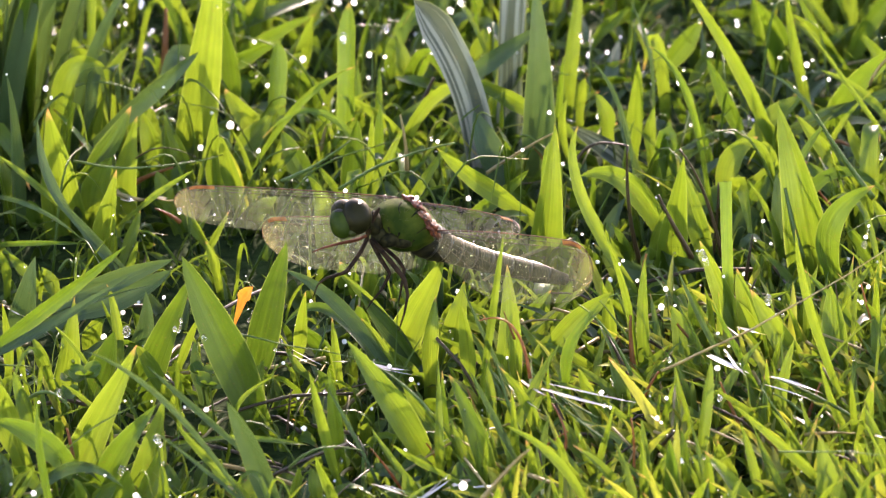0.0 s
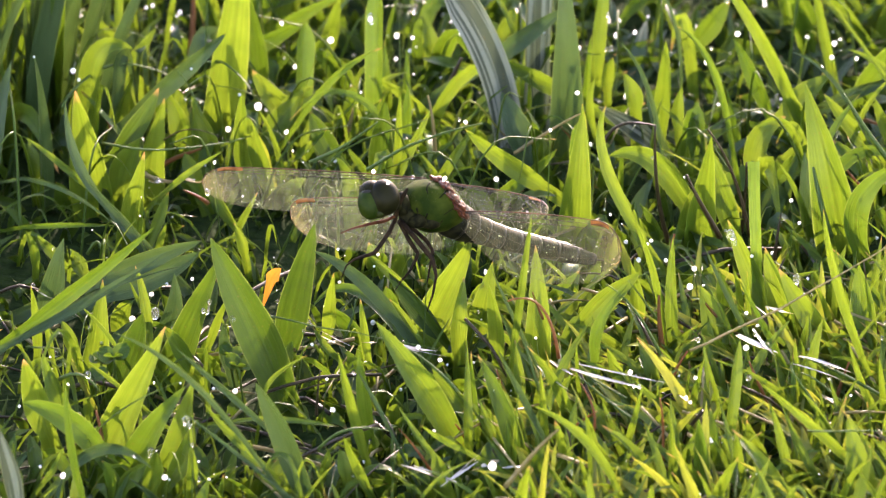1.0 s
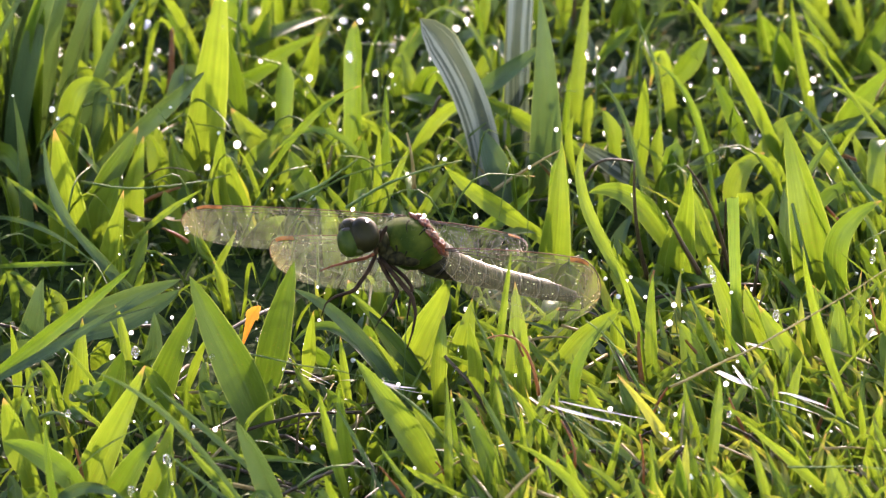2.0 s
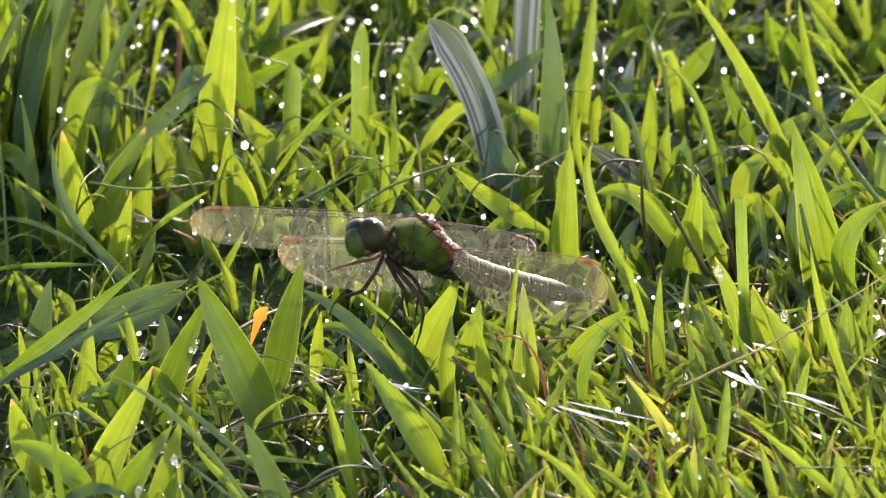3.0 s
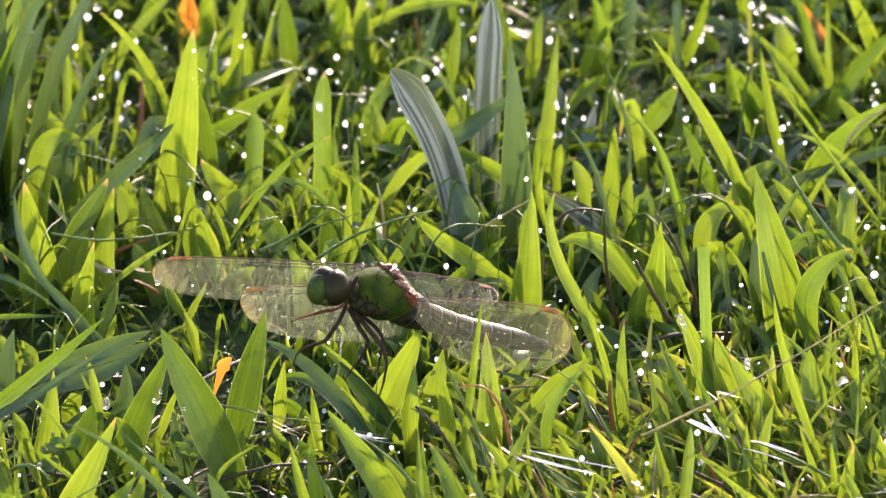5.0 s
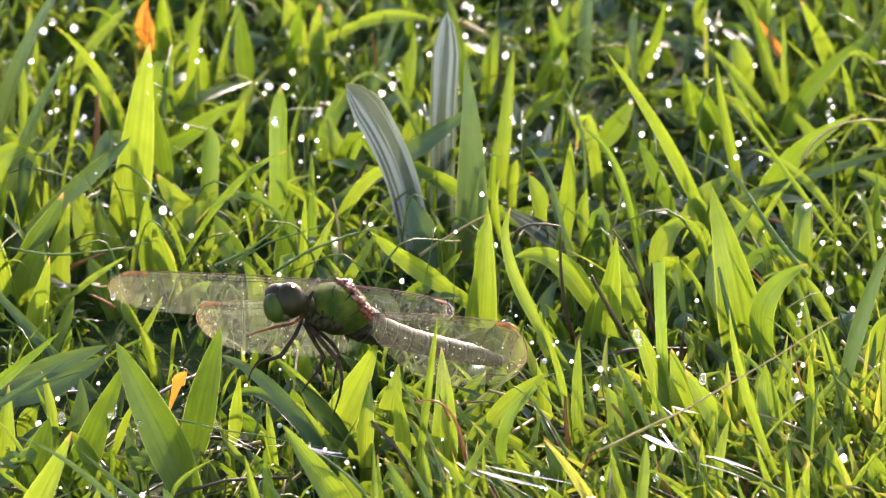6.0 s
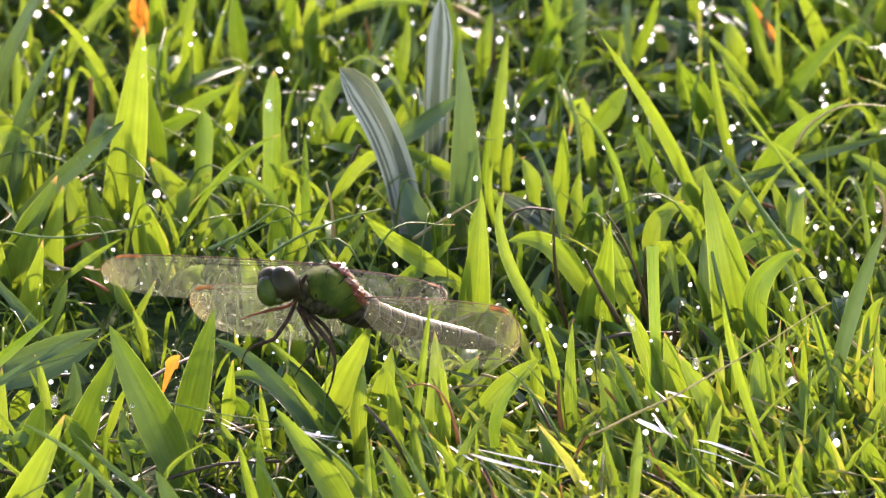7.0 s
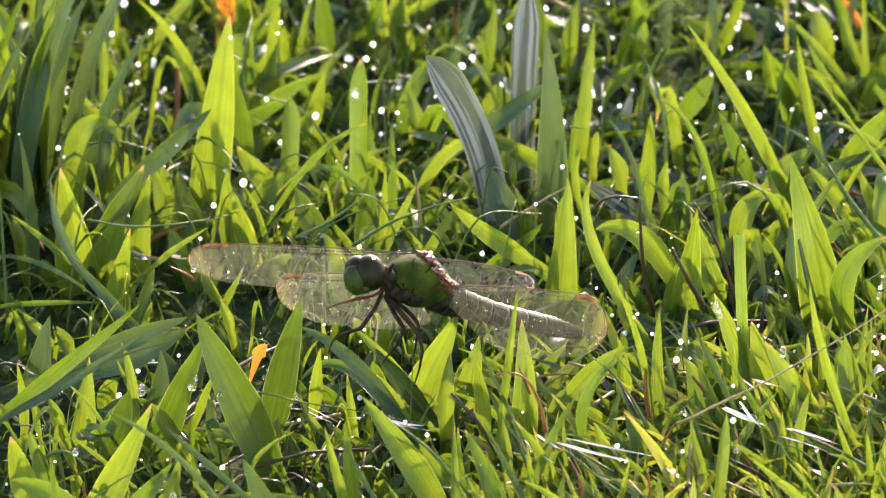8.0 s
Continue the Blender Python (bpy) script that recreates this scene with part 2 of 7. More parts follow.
CUT = leaf_material("mown_grass", (0.05, 0.11, 0.013), (0.10, 0.19, 0.02), (0.10, 0.165, 0.008), (0.15, 0.215, 0.012), stripes=7.0)
TUBES = {STEM, STRAW, RUST, BROWN}
# haze strength differs by how brightly each wing shows against the light
MEMBRANE = membrane_material(0.40)
CLEARER = membrane_material(0.16)
GRAZED = membrane_material(0.46)
SOIL = lawn_material()
THORAX = plain_material("green_thorax", (0.013, 0.024, 0.003), (0.042, 0.054, 0.006), 0.7, 300.0, 0.08, share=0.12, spec=0.03)
SUTURE = plain_material("dark_suture", (0.005, 0.005, 0.002), (0.020, 0.018, 0.005), 0.7, 900.0, 0.05, spec=0.04)
EYE_SKIN = plain_material("compound_eye", (0.004, 0.004, 0.0015), (0.013, 0.012, 0.003), 0.4, 260.0, 0.02, spec=0.06)
FACE_SKIN = plain_material("green_face", (0.010, 0.020, 0.0015), (0.022, 0.034, 0.003), 0.5, 500.0, 0.03, spec=0.07)
MOUTH = plain_material("tan_mouthparts", (0.010, 0.016, 0.002), (0.020, 0.024, 0.004), 0.5, 700.0, spec=0.1)
LEG = plain_material("dark_leg", (0.008, 0.005, 0.0025), (0.024, 0.014, 0.006), 0.6, 800.0, 0.05, spec=0.04)
LEG_RED = plain_material("reddish_leg", (0.035, 0.010, 0.004), (0.09, 0.028, 0.010), 0.6, 800.0, spec=0.06)
ABDOMEN = plain_material("dark_abdomen", (0.003, 0.003, 0.002), (0.018, 0.016, 0.006), 0.65, 480.0, 0.04, spec=0.06)
# pale and glossy, for the highlight along the abdomen's back
SUN_STREAK = plain_material("abdomen_sun_streak", (0.20, 0.12, 0.06), (0.46, 0.36, 0.24), 0.42, 700.0, 0.05, spec=0.6, wet=0.3)
RING = plain_material("abdomen_ring", (0.006, 0.005, 0.003), (0.014, 0.011, 0.006), 0.5, 600.0)
WINGROOT = plain_material("red_wing_root", (0.035, 0.008, 0.003), (0.13, 0.034, 0.010), 0.5, 1200.0, 0.06)
FUZZ = plain_material("body_hair", (0.06, 0.05, 0.02), (0.13, 0.11, 0.05), 0.6, 900.0, share=0.3)
VEIN = plain_material("wing_vein", (0.022, 0.014, 0.007), (0.06, 0.036, 0.015), 0.45, 800.0, spec=0.3)
COSTA = plain_material("wing_edge", (0.05, 0.02, 0.008), (0.13, 0.055, 0.018), 0.45, 700.0, spec=0.2, share=0.15)
STIGMA = plain_material("orange_stigma", (0.24, 0.085, 0.015), (0.44, 0.19, 0.04), 0.45, 700.0, share=0.5)


# ---- mesh helpers ----
def part(name, mesh, material, parent, label=""):
    """One mesh object under a thing or a part."""
    ob = new(name, mesh)
    if not mesh.materials:
        mesh.materials.append(material)
    ob.parent = parent
    return tagged(ob, label)


def thing(name, label, category, group="", kind="", m=None):
    ob = new(name)
    ob.empty_display_size = 0.005
    if m:
        ob.matrix_world = m
    return tagged(ob, label, category, group, kind)


def mesh_of(name, verts, faces, uvs=None, smooth=True):
    me = bpy.data.meshes.new(name)
    me.from_pydata([tuple(v) for v in verts], [], faces)
    if uvs is not None:
        layer = me.uv_layers.new(name="UVMap")
        index = np.empty(len(me.loops), dtype=np.int32)
        me.loops.foreach_get("vertex_index", index)
        layer.data.foreach_set("uv", np.asarray(uvs, dtype=np.float32)[index].ravel())
    me.polygons.foreach_set("use_smooth", [smooth] * len(me.polygons))
    me.update()
    return me


def curve_points(base, mid, tip, n):
    """Points and tangents of the bow from base through mid to tip."""
    base, mid, tip = (np.array(p, float) for p in (base, mid, tip))
    ctrl = 2 * mid - (base + tip) / 2
    s = np.linspace(0, 1, n)[:, None]
    pts = (1 - s) ** 2 * base + 2 * s * (1 - s) * ctrl + s ** 2 * tip
    tan = 2 * (1 - s) * (ctrl - base) + 2 * s * (tip - ctrl)
    tan /= np.linalg.norm(tan, axis=1)[:, None] + 1e-9
    return s[:, 0], pts, tan


def leaf_arrays(base, mid, tip, width, turn, fold=0.3, n=11, cut=False, face=TO_CAMERA, curl=0.0, form=0, rooted=False, stalk=False):
    """A folded, tapering grass leaf: five points across, n along. form: 0 lance-shaped, 1 a wedge, 2 even in width with a short tip."""
    s, pts, tan = curve_points(base, mid, tip, n)
    if rooted and pts[0][2] > 0.3:
        # carried down into the ground
        way = -tan[0] * (1, 1, 0) + (0, 0, -max(0.45, abs(tan[0][2])))
        reach = pts[0] + way * (pts[0][2] / -way[2])
        s, pts, tan = np.insert(s, 0, [0, 0]), np.vstack([reach, (reach + pts[0]) / 2, pts]), np.vstack([tan[:1], tan[:1], tan])
        n += 2
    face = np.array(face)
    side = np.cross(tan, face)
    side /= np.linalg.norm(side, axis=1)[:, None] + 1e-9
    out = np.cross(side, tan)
    a = np.radians(turn + curl * (s - 0.4))[:, None]
    side, out = side * np.cos(a) + out * np.sin(a), out * np.cos(a) - side * np.sin(a)
    if cut:
        prof = 0.85 + 0.15 * s
    elif form == 1:
        prof = np.clip(1 - s ** 1.55, 0, 1) ** 0.9 + 0.012
    elif form == 2:
        prof = (0.86 + 0.14 * s) * np.clip((1 - s) / 0.22, 0, 1) ** 0.6 + 0.012
    else:
        prof = (0.62 + 0.38 * np.clip(s / 0.35, 0, 1) ** 0.7) * np.clip(1 - s ** 2.3, 0, 1) ** 0.85 + 0.015
    if stalk:
        prof = np.where(np.arange(n) < 2, 0.1, prof)
    half = (width / 2 * prof)[:, None]
    across = (-1.0, -0.5, 0.0, 0.5, 1.0)
    pts = pts + side * (width * 0.10 * np.sin(s * 4.6 + turn))[:, None] * s[:, None] * (1 - s[:, None])
    verts = np.stack([pts + side * half * c + out * half * fold * (abs(c) - 0.5) for c in across], 1).reshape(-1, 3)
    uvs = np.stack([np.stack([np.full(n, (c + 1) / 2), s], 1) for c in across], 1).reshape(-1, 2)
    faces = [(i * 5 + j, i * 5 + j + 1, i * 5 + j + 6, i * 5 + j + 5) for i in range(n - 1) for j in range(4)]
    return verts, faces, uvs


def tube_arrays(points, radii, sides=6, cap=True):
    """A round, tapering tube through points."""
    pts = np.array(points, float)
    n = len(pts)
    tan = np.gradient(pts, axis=0)
    tan /= np.linalg.norm(tan, axis=1)[:, None] + 1e-9
    ref = np.array((0.13, -0.8, 0.58))
    side = np.cross(tan, ref)
    side /= np.linalg.norm(side, axis=1)[:, None] + 1e-9
    out = np.cross(side, tan)
    ang = np.linspace(0, 2 * math.pi, sides, endpoint=False)
    rad = np.broadcast_to(np.asarray(radii, float), (n,))[:, None]
    verts = np.stack([pts + (side * math.cos(a) + out * math.sin(a)) * rad for a in ang], 1).reshape(-1, 3)
    uvs = np.stack([np.stack([np.full(n, k / sides), np.linspace(0, 1, n)], 1) for k in range(sides)], 1).reshape(-1, 2)
    faces = [((i + 1) * sides + j, (i + 1) * sides + (j + 1) % sides, i * sides + (j + 1) % sides, i * sides + j) for i in range(n - 1) for j in range(sides)]
    if cap:
        faces += [tuple(range(sides)), tuple(range(n * sides - 1, (n - 1) * sides - 1, -1))]
    return verts, faces, uvs


def smooth_path(points, n):
    """n points on a smooth line through the given ones."""
    p = np.array(points, float)
    p = np.vstack([2 * p[0] - p[1], p, 2 * p[-1] - p[-2]])
    out = []
    for x in np.linspace(0, len(p) - 3 - 1e-6, n):
        i = int(x)
        f = x - i
        a, b, c, d = p[i:i + 4]
        out.append(0.5 * (2 * b + (c - a) * f + (2 * a - 5 * b + 4 * c - d) * f * f + (3 * b - a - 3 * c + d) * f ** 3))
    return np.array(out)


class Gather:
    """Many small pieces joined into one mesh."""

    def __init__(self):
        self.v, self.f, self.u, self.n = [], [], [], 0

    def take(self, arrays):
        v, f, u = arrays
        self.v.append(v)
        self.u.append(u)
        self.f += [tuple(k + self.n for k in face) for face in f]
        self.n += len(v)

    def mesh(self, name, scale=MM):
        return mesh_of(name, np.vstack(self.v) * scale, self.f, np.vstack(self.u))


def ball(name, size, segs=24, rings=16, lumps=0.0, seed=0.0):
    """A rounded lump with half sizes in millimetres."""
    bm = bmesh.new()
    bmesh.ops.create_uvsphere(bm, u_segments=segs, v_segments=rings, radius=1.0)
    for v in bm.verts:
        k = 1 + lumps * noise.noise(v.co * 1.7 + Vector((seed, seed, 0)))
        v.co = Vector((v.co.x * size[0], v.co.y * size[1], v.co.z * size[2])) * k * MM
    for f in bm.faces:
        f.smooth = True
    me = bpy.data.meshes.new(name)
    bm.to_mesh(me)
    bm.free()
    return me
FLY = (-0.00566, -0.01885, 0.02450)  # the thorax


# ---- the ground ----
def make_ground():
    """One sheet to the horizon, uneven near the insect."""
    ring = [-800.0, -200.0, -40.0, -8.0, -2.0, -0.8] + [round(-0.4 + 0.02 * k, 3) for k in range(41)] + [0.8, 2.0, 8.0, 40.0, 200.0, 800.0]
    n = len(ring)
    verts = [(x, y, 0.0015 * noise.noise(Vector((x * 40, y * 40, 0))) if max(abs(x), abs(y)) < 0.5 else 0.0) for y in ring for x in ring]
    faces = [(j * n + i, j * n + i + 1, (j + 1) * n + i + 1, (j + 1) * n + i) for j in range(n - 1) for i in range(n - 1)]
    ob = new("ground", mesh_of("ground", verts, faces))
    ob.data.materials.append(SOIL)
    return tagged(ob, "dark greenish soil under a dewy green lawn", "ground", kind="structure")


make_ground()


TIPS = []


def infill_leaf(rng, x, y, h, w, lean, fold=0.35, n=6, arch=False):
    """A blade of the fill-in grass; an arching one bends over and hangs."""
    az = rng.uniform(0, 2 * math.pi)
    d = np.array((math.cos(az), math.sin(az), 0.0)) * lean * h
    base = np.array((x, y, 0.0))
    if arch:
        tip = base + d + (0, 0, h * rng.uniform(0.25, 0.75))
        mid = base + d * rng.uniform(0.35, 0.5) + (0, 0, h * 0.95)
    else:
        tip = base + d + (0, 0, h)
        mid = base + d * 0.32 + (0, 0, h * 0.56)
    if abs(x) < 80 and -115 < y < 180 and h > 4.5:
        TIPS.append(tip)
    turn = rng.uniform(-80, 80)
    return leaf_arrays(base, mid, tip, w, turn, fold, n, curl=rng.uniform(-45, 45))


def roof(x, y):
    """How tall the fill-in grass may stand, in millimetres: short round the insect, taller beyond it."""
    if -50 < x < 36 and -75 < y < -4:
        return 6.0
    if y < -4:
        return 7.5
    return 6.5 + min(16.0, max(0.0, y - 125) * 0.12)


def sparse(rng, x, y):
    """A patch beyond the insect, kept dark by leaving out most blades."""
    return 10 < x < 62 and 45 < y < 150 and rng.random() < 0.85


def make_lawn():
    rng = np.random.default_rng(7)
    sets = {}
    for key in ("green", "mid", "under", "bluish", "fine", "pale", "straw", "thatch"):
        sets[key] = Gather()
    for _ in range(9500):
        x, y = rng.uniform(-105, 105), rng.uniform(-135, 270)
        top = roof(x, y)
        h = top * rng.uniform(0.4, 1.15)
        if -82 < x < -18 and -58 < y < 30 and rng.random() < 0.93:
            continue
        if sparse(rng, x, y):
            continue
        arch = rng.random() < 0.15
        lean = rng.uniform(0.6, 1.8) if arch else rng.uniform(0.1, 0.9)
        if y > 20 and rng.random() < (0.8 if 20 < x < 60 and 60 < y < 135 else 0.35):
            continue
        if x > 15 and y < -12 and rng.random() < 0.75:
            sets["fine"].take(infill_leaf(rng, x, y, h * 1.3, rng.uniform(0.5, 1.5), lean, n=6, arch=arch))
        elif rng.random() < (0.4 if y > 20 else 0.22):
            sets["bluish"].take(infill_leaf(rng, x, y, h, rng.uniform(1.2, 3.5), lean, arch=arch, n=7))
        else:
            sets["mid" if rng.random() < (0.88 if y > 20 else 0.70) else "green"].take(infill_leaf(rng, x, y, h, 1.0 + 3.2 * rng.random() ** 1.4, lean, arch=arch, n=7))
    for _ in range(2600):
        x, y = rng.uniform(-105, 105), rng.uniform(-135, 270)
        if sparse(rng, x, y):
            continue
        h = roof(x, y) * rng.uniform(0.6, 1.5)
        sets["fine"].take(infill_leaf(rng, x, y, h, rng.uniform(0.3, 0.8), rng.uniform(0.3, 1.8), n=7, arch=rng.random() < 0.6))
    # low short blades that hide the soil; the shade of gaps is their colour
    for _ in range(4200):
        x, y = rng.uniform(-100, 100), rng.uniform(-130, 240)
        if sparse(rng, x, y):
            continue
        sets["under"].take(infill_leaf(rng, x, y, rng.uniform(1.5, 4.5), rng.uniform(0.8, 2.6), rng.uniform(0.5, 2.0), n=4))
    for _ in range(500):
        x, y = rng.uniform(8, 64), rng.uniform(40, 155)
        sets["bluish" if rng.random() < 0.4 else "under"].take(infill_leaf(rng, x, y, rng.uniform(2.0, 6.0), rng.uniform(1.2, 3.6), rng.uniform(0.8, 2.2), n=5))
    # taller blades beyond the insect
    for _ in range(330):
        x, y = rng.uniform(-100, 100), rng.uniform(22, 230)
        if 10 < x < 62 and 45 < y < 150 and rng.random() < 0.85:
            continue
        h = rng.uniform(9, 19)
        key = ("bluish", "mid", "green")[int(rng.choice(3, p=(0.2, 0.4, 0.4)))]
        sets[key].take(infill_leaf(rng, x, y, h, rng.uniform(1.3, 4.2), rng.uniform(0.15, 1.5), n=10, arch=rng.random() < 0.35))
    for _ in range(4):
        x, y = rng.uniform(8, 64), rng.uniform(45, 160)
        sets["bluish" if rng.random() < 0.7 else "mid"].take(infill_leaf(rng, x, y, rng.uniform(11, 22), rng.uniform(2.6, 5.2), rng.uniform(0.2, 0.9), n=10, arch=rng.random() < 0.3))
    # a dense dark clump to one side, partly unseen, added to cast shade
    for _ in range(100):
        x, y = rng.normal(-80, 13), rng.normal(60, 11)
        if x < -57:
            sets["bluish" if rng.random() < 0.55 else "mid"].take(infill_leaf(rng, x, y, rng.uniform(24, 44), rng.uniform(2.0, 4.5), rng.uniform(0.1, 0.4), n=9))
    # the slanting fine grass on one side of the insect
    for _ in range(1700):
        x, y = rng.uniform(6, 95), rng.uniform(-125, -8)
        h, a = rng.uniform(4, 12), radians(rng.normal(160, 45) if rng.random() < 0.6 else rng.uniform(0, 360))
        reach = h * rng.uniform(0.4, 1.4)
        base = np.array((x, y, 0.0))
        tip = base + (math.cos(a) * reach, math.sin(a) * reach, h)
        mid = base + (math.cos(a) * reach * 0.4, math.sin(a) * reach * 0.4, h * 0.62)
        key = ("straw", "pale", "fine", "bluish", "thatch")[int(rng.choice(5, p=(0.07, 0.32, 0.53, 0.04, 0.04)))]
        if key in ("straw", "thatch"):
            sets[key].take(tube_arrays(smooth_path([base, mid, tip], 6), rng.uniform(0.12, 0.3), 5))
        else:
            sets[key].take(leaf_arrays(base, mid, tip, rng.uniform(0.6, 1.9), rng.uniform(-50, 50), 0.35, 7, curl=rng.uniform(-40, 40)))
    # narrow upright blades on the same side
    for _ in range(520):
        x, y = rng.uniform(4, 92), rng.uniform(-122, -14)
        if (x < 34 and y > -48) or (y < -86 and rng.random() < 0.55):
            continue
        h, a = rng.uniform(8, 18), radians(rng.normal(150, 95))
        reach = h * rng.uniform(0.05, 0.7)
        base = np.array((x, y, 0.0))
        tip = base + (math.cos(a) * reach, math.sin(a) * reach, h)
        mid = base + (math.cos(a) * reach * 0.35, math.sin(a) * reach * 0.35, h * 0.56)
        sets["pale" if rng.random() < 0.2 else "fine"].take(leaf_arrays(base, mid, tip, rng.uniform(0.7, 2.3), rng.uniform(-40, 40), 0.5, 8, curl=rng.uniform(-40, 40)))
    # thin arching stems beyond the insect
    for _ in range(130):
        x, y = rng.uniform(-75, 90), rng.uniform(6, 130)
        h, a = rng.uniform(10, 24), rng.uniform(0, 2 * math.pi)
        reach = h * rng.uniform(0.3, 1.3)
        base = np.array((x, y, 0.0))
        tip = base + (math.cos(a) * reach, math.sin(a) * reach, h * rng.uniform(0.4, 1.0))
        mid = base + (math.cos(a) * reach * 0.4, math.sin(a) * reach * 0.4, h * 0.8)
        key = ("fine", "straw", "thatch", "pale")[int(rng.choice(4, p=(0.90, 0.0, 0.0, 0.10)))]
        sets[key].take(tube_arrays(smooth_path([base, mid, tip], 10), np.linspace(0.24, 0.08, 10) * rng.uniform(0.7, 1.3), 5))
    # long thin blades standing above the rest
    for _ in range(420):
        x, y = rng.uniform(-95, 95), rng.uniform(-125, 200)
        if (-48 < x < 34 and -75 < y < 32) or sparse(rng, x, y):
            continue
        if x < 15 and rng.random() < 0.5:
            continue
        sets["pale" if rng.random() < 0.12 else "fine"].take(infill_leaf(rng, x, y, rng.uniform(9, 19), rng.uniform(0.4, 1.3), rng.uniform(0.2, 1.1), n=10, arch=rng.random() < 0.3))
    for _ in range(800):
        x, y, z = rng.uniform(-105, 105), rng.uniform(-135, 270), rng.uniform(0.8, 6.0)
        if (y > 8 and rng.random() < 0.93) or sparse(rng, x, y):
            continue
        a, l = rng.uniform(0, 2 * math.pi), rng.uniform(6, 22)
        d = np.array((math.cos(a), math.sin(a), rng.uniform(-0.05, 0.12))) * l
        b = np.array((x, y, z))
        sets["thatch" if rng.random() < 0.5 else "straw"].take(tube_arrays(smooth_path([b, b + d * 0.5 + (0, 0, rng.uniform(0, 1.5)), b + d], 5), rng.uniform(0.10, 0.34), 5))
    # tiny beads on the tips of the short blades
    beads = Gather()
    shell = ball("fleck", (1.0, 1.0, 1.0), 8, 6)
    core = np.array([v.co[:] for v in shell.vertices]) / MM
    skin = [tuple(f.vertices) for f in shell.polygons]
    bpy.data.meshes.remove(shell)
    for spot in (rng.permutation(len(TIPS))[:950] if TIPS else ()):
        r = 0.06 + 0.22 * rng.random() ** 2
        beads.take((core * r + TIPS[spot], skin, np.zeros((len(core), 2))))
    ob = new("fine_dew", beads.mesh("fine_dew"))
    ob.data.materials.append(water_material(0.12))
    tagged(ob, "tiny dew beads on the tips of the grass", "dew", kind="stuff")
    made = (("green", "lawn_grass", GREEN, "short dewy green grass blades covering the lawn"), ("mid", "thick_grass", MID, "grass blades in the lawn, their green darkened for shade"), ("under", "undergrowth", DEEP, "low undergrowth, its dark green standing in for shaded gaps"), ("bluish", "shaded_grass", BLUE, "bluish green grass blades in the lawn, dulled for shade"),
            ("fine", "fine_grass", GREEN, "fine thin green grass among the broad blades"), ("pale", "yellowing_grass", YELLOW, "thin yellowing grass blades leaning over"), ("straw", "straw_litter", STRAW, "pale dry straw bits lying between the blades"), ("thatch", "thatch", BROWN, "dark brown thatch lying on the soil"))
    for key, name, mat, label in made:
        ob = new(name, sets[key].mesh(name))
        ob.data.materials.append(mat)
        tagged(ob, label, "grass", kind="stuff")


make_lawn()


def make_outer_lawn():
    """Coarser grass around, out of the close view."""
    rng = np.random.default_rng(11)
    got = Gather()
    while got.n < 5 * 14000 * 3:
        r, a = 110 + 1100 * rng.random() ** 1.4, rng.uniform(0, 2 * math.pi)
        x, y = r * math.cos(a), r * math.sin(a) + 60
        if (abs(x) < 105 and -135 < y < 270) or (abs(x) < 95 and y < -140):
            continue
        got.take(infill_leaf(rng, x, y, rng.uniform(10, 26), rng.uniform(2.5, 6), rng.uniform(0.2, 1.0), n=3))
    ob = new("outer_grass", got.mesh("outer_grass"))
    ob.data.materials.append(GREEN)
    tagged(ob, "green lawn grass stretching away around the insect", "grass", kind="stuff")


make_outer_lawn()

# ---- tufts of tall blades ----
TUFTS = {}


def tuft(base):
    key = (round(base[0] / 26), round(base[1] / 30))
    if key not in TUFTS:
        TUFTS[key] = thing("grass_tuft", "tuft of dewy green lawn grass with long blades", "grass tuft", "grass tufts in the lawn", m=Matrix.Translation((key[0] * 26 * MM, key[1] * 30 * MM, 0)))
    return TUFTS[key]


NAMES = {GREEN: ("blade", ""), MID: ("blade", ""), DEEP: ("blade", "ribbed blade, its deep green darkened for shade"), BLUE: ("blade", "bluish green blade, dulled for the shade it stands in"), YELLOW: ("blade", "yellowing blade"), CUT: ("blade", "mown blade with a flat cut end"), STEM: ("stem", ""), STRAW: ("stem", "pale dry straw stem"), WET: ("stem", "wet shining straw stem"),
         DEAD: ("blade", "dead grey striped blade"), RUST: ("stem", "thin rust-brown stem"), ORANGE: ("blade", "orange withered blade"), BROWN: ("stem", "dark brown stem")}


def blade(mat, base, mid, tip, width, turn, form=0):
    """A tall blade or stem of a tuft, in millimetres: base, a point half-way up, tip."""
    root = tuft(base)
    off = np.array(root.matrix_world.translation) / MM
    b, m, t = (np.array(p) - off for p in (base, mid, tip))
    if mat in TUBES:
        s, pts, tan = curve_points(b, m, t, 14)
        wob = np.array([[0.25 * noise.noise(Vector((p[0] * 0.2, p[1] * 0.2, k + width))) for k in (1, 5, 9)] for p in pts])
        arrays = tube_arrays(pts + wob, width / 2 * (1 - 0.6 * s) , 6)
    else:
        arrays = leaf_arrays(b, m, t, width, turn, fold=0.55 if width < 6 else 0.48, n=14, cut=mat is CUT, curl=turn * 0.6, form=form, rooted=mat is not WET, stalk=mat is ORANGE, face=(0.0, -0.1, 0.99) if mat is WET else TO_CAMERA)
    name, label = NAMES[mat]
    part(name, mesh_of(name, arrays[0] * MM, arrays[1], arrays[2]), mat, root, label)


# the blades round the insect, from the top of the view downwards
blade(GREEN, (-68.6, 89.1, 5.0), (-68.7, 89.4, 9.7), (-69.3, 90.2, 16.2), 4.28, 2)
blade(BLUE, (-66.8, 59.7, 5.0), (-65.3, 60.5, 13.7), (-64.0, 64.4, 23.4), 3.49, 7)
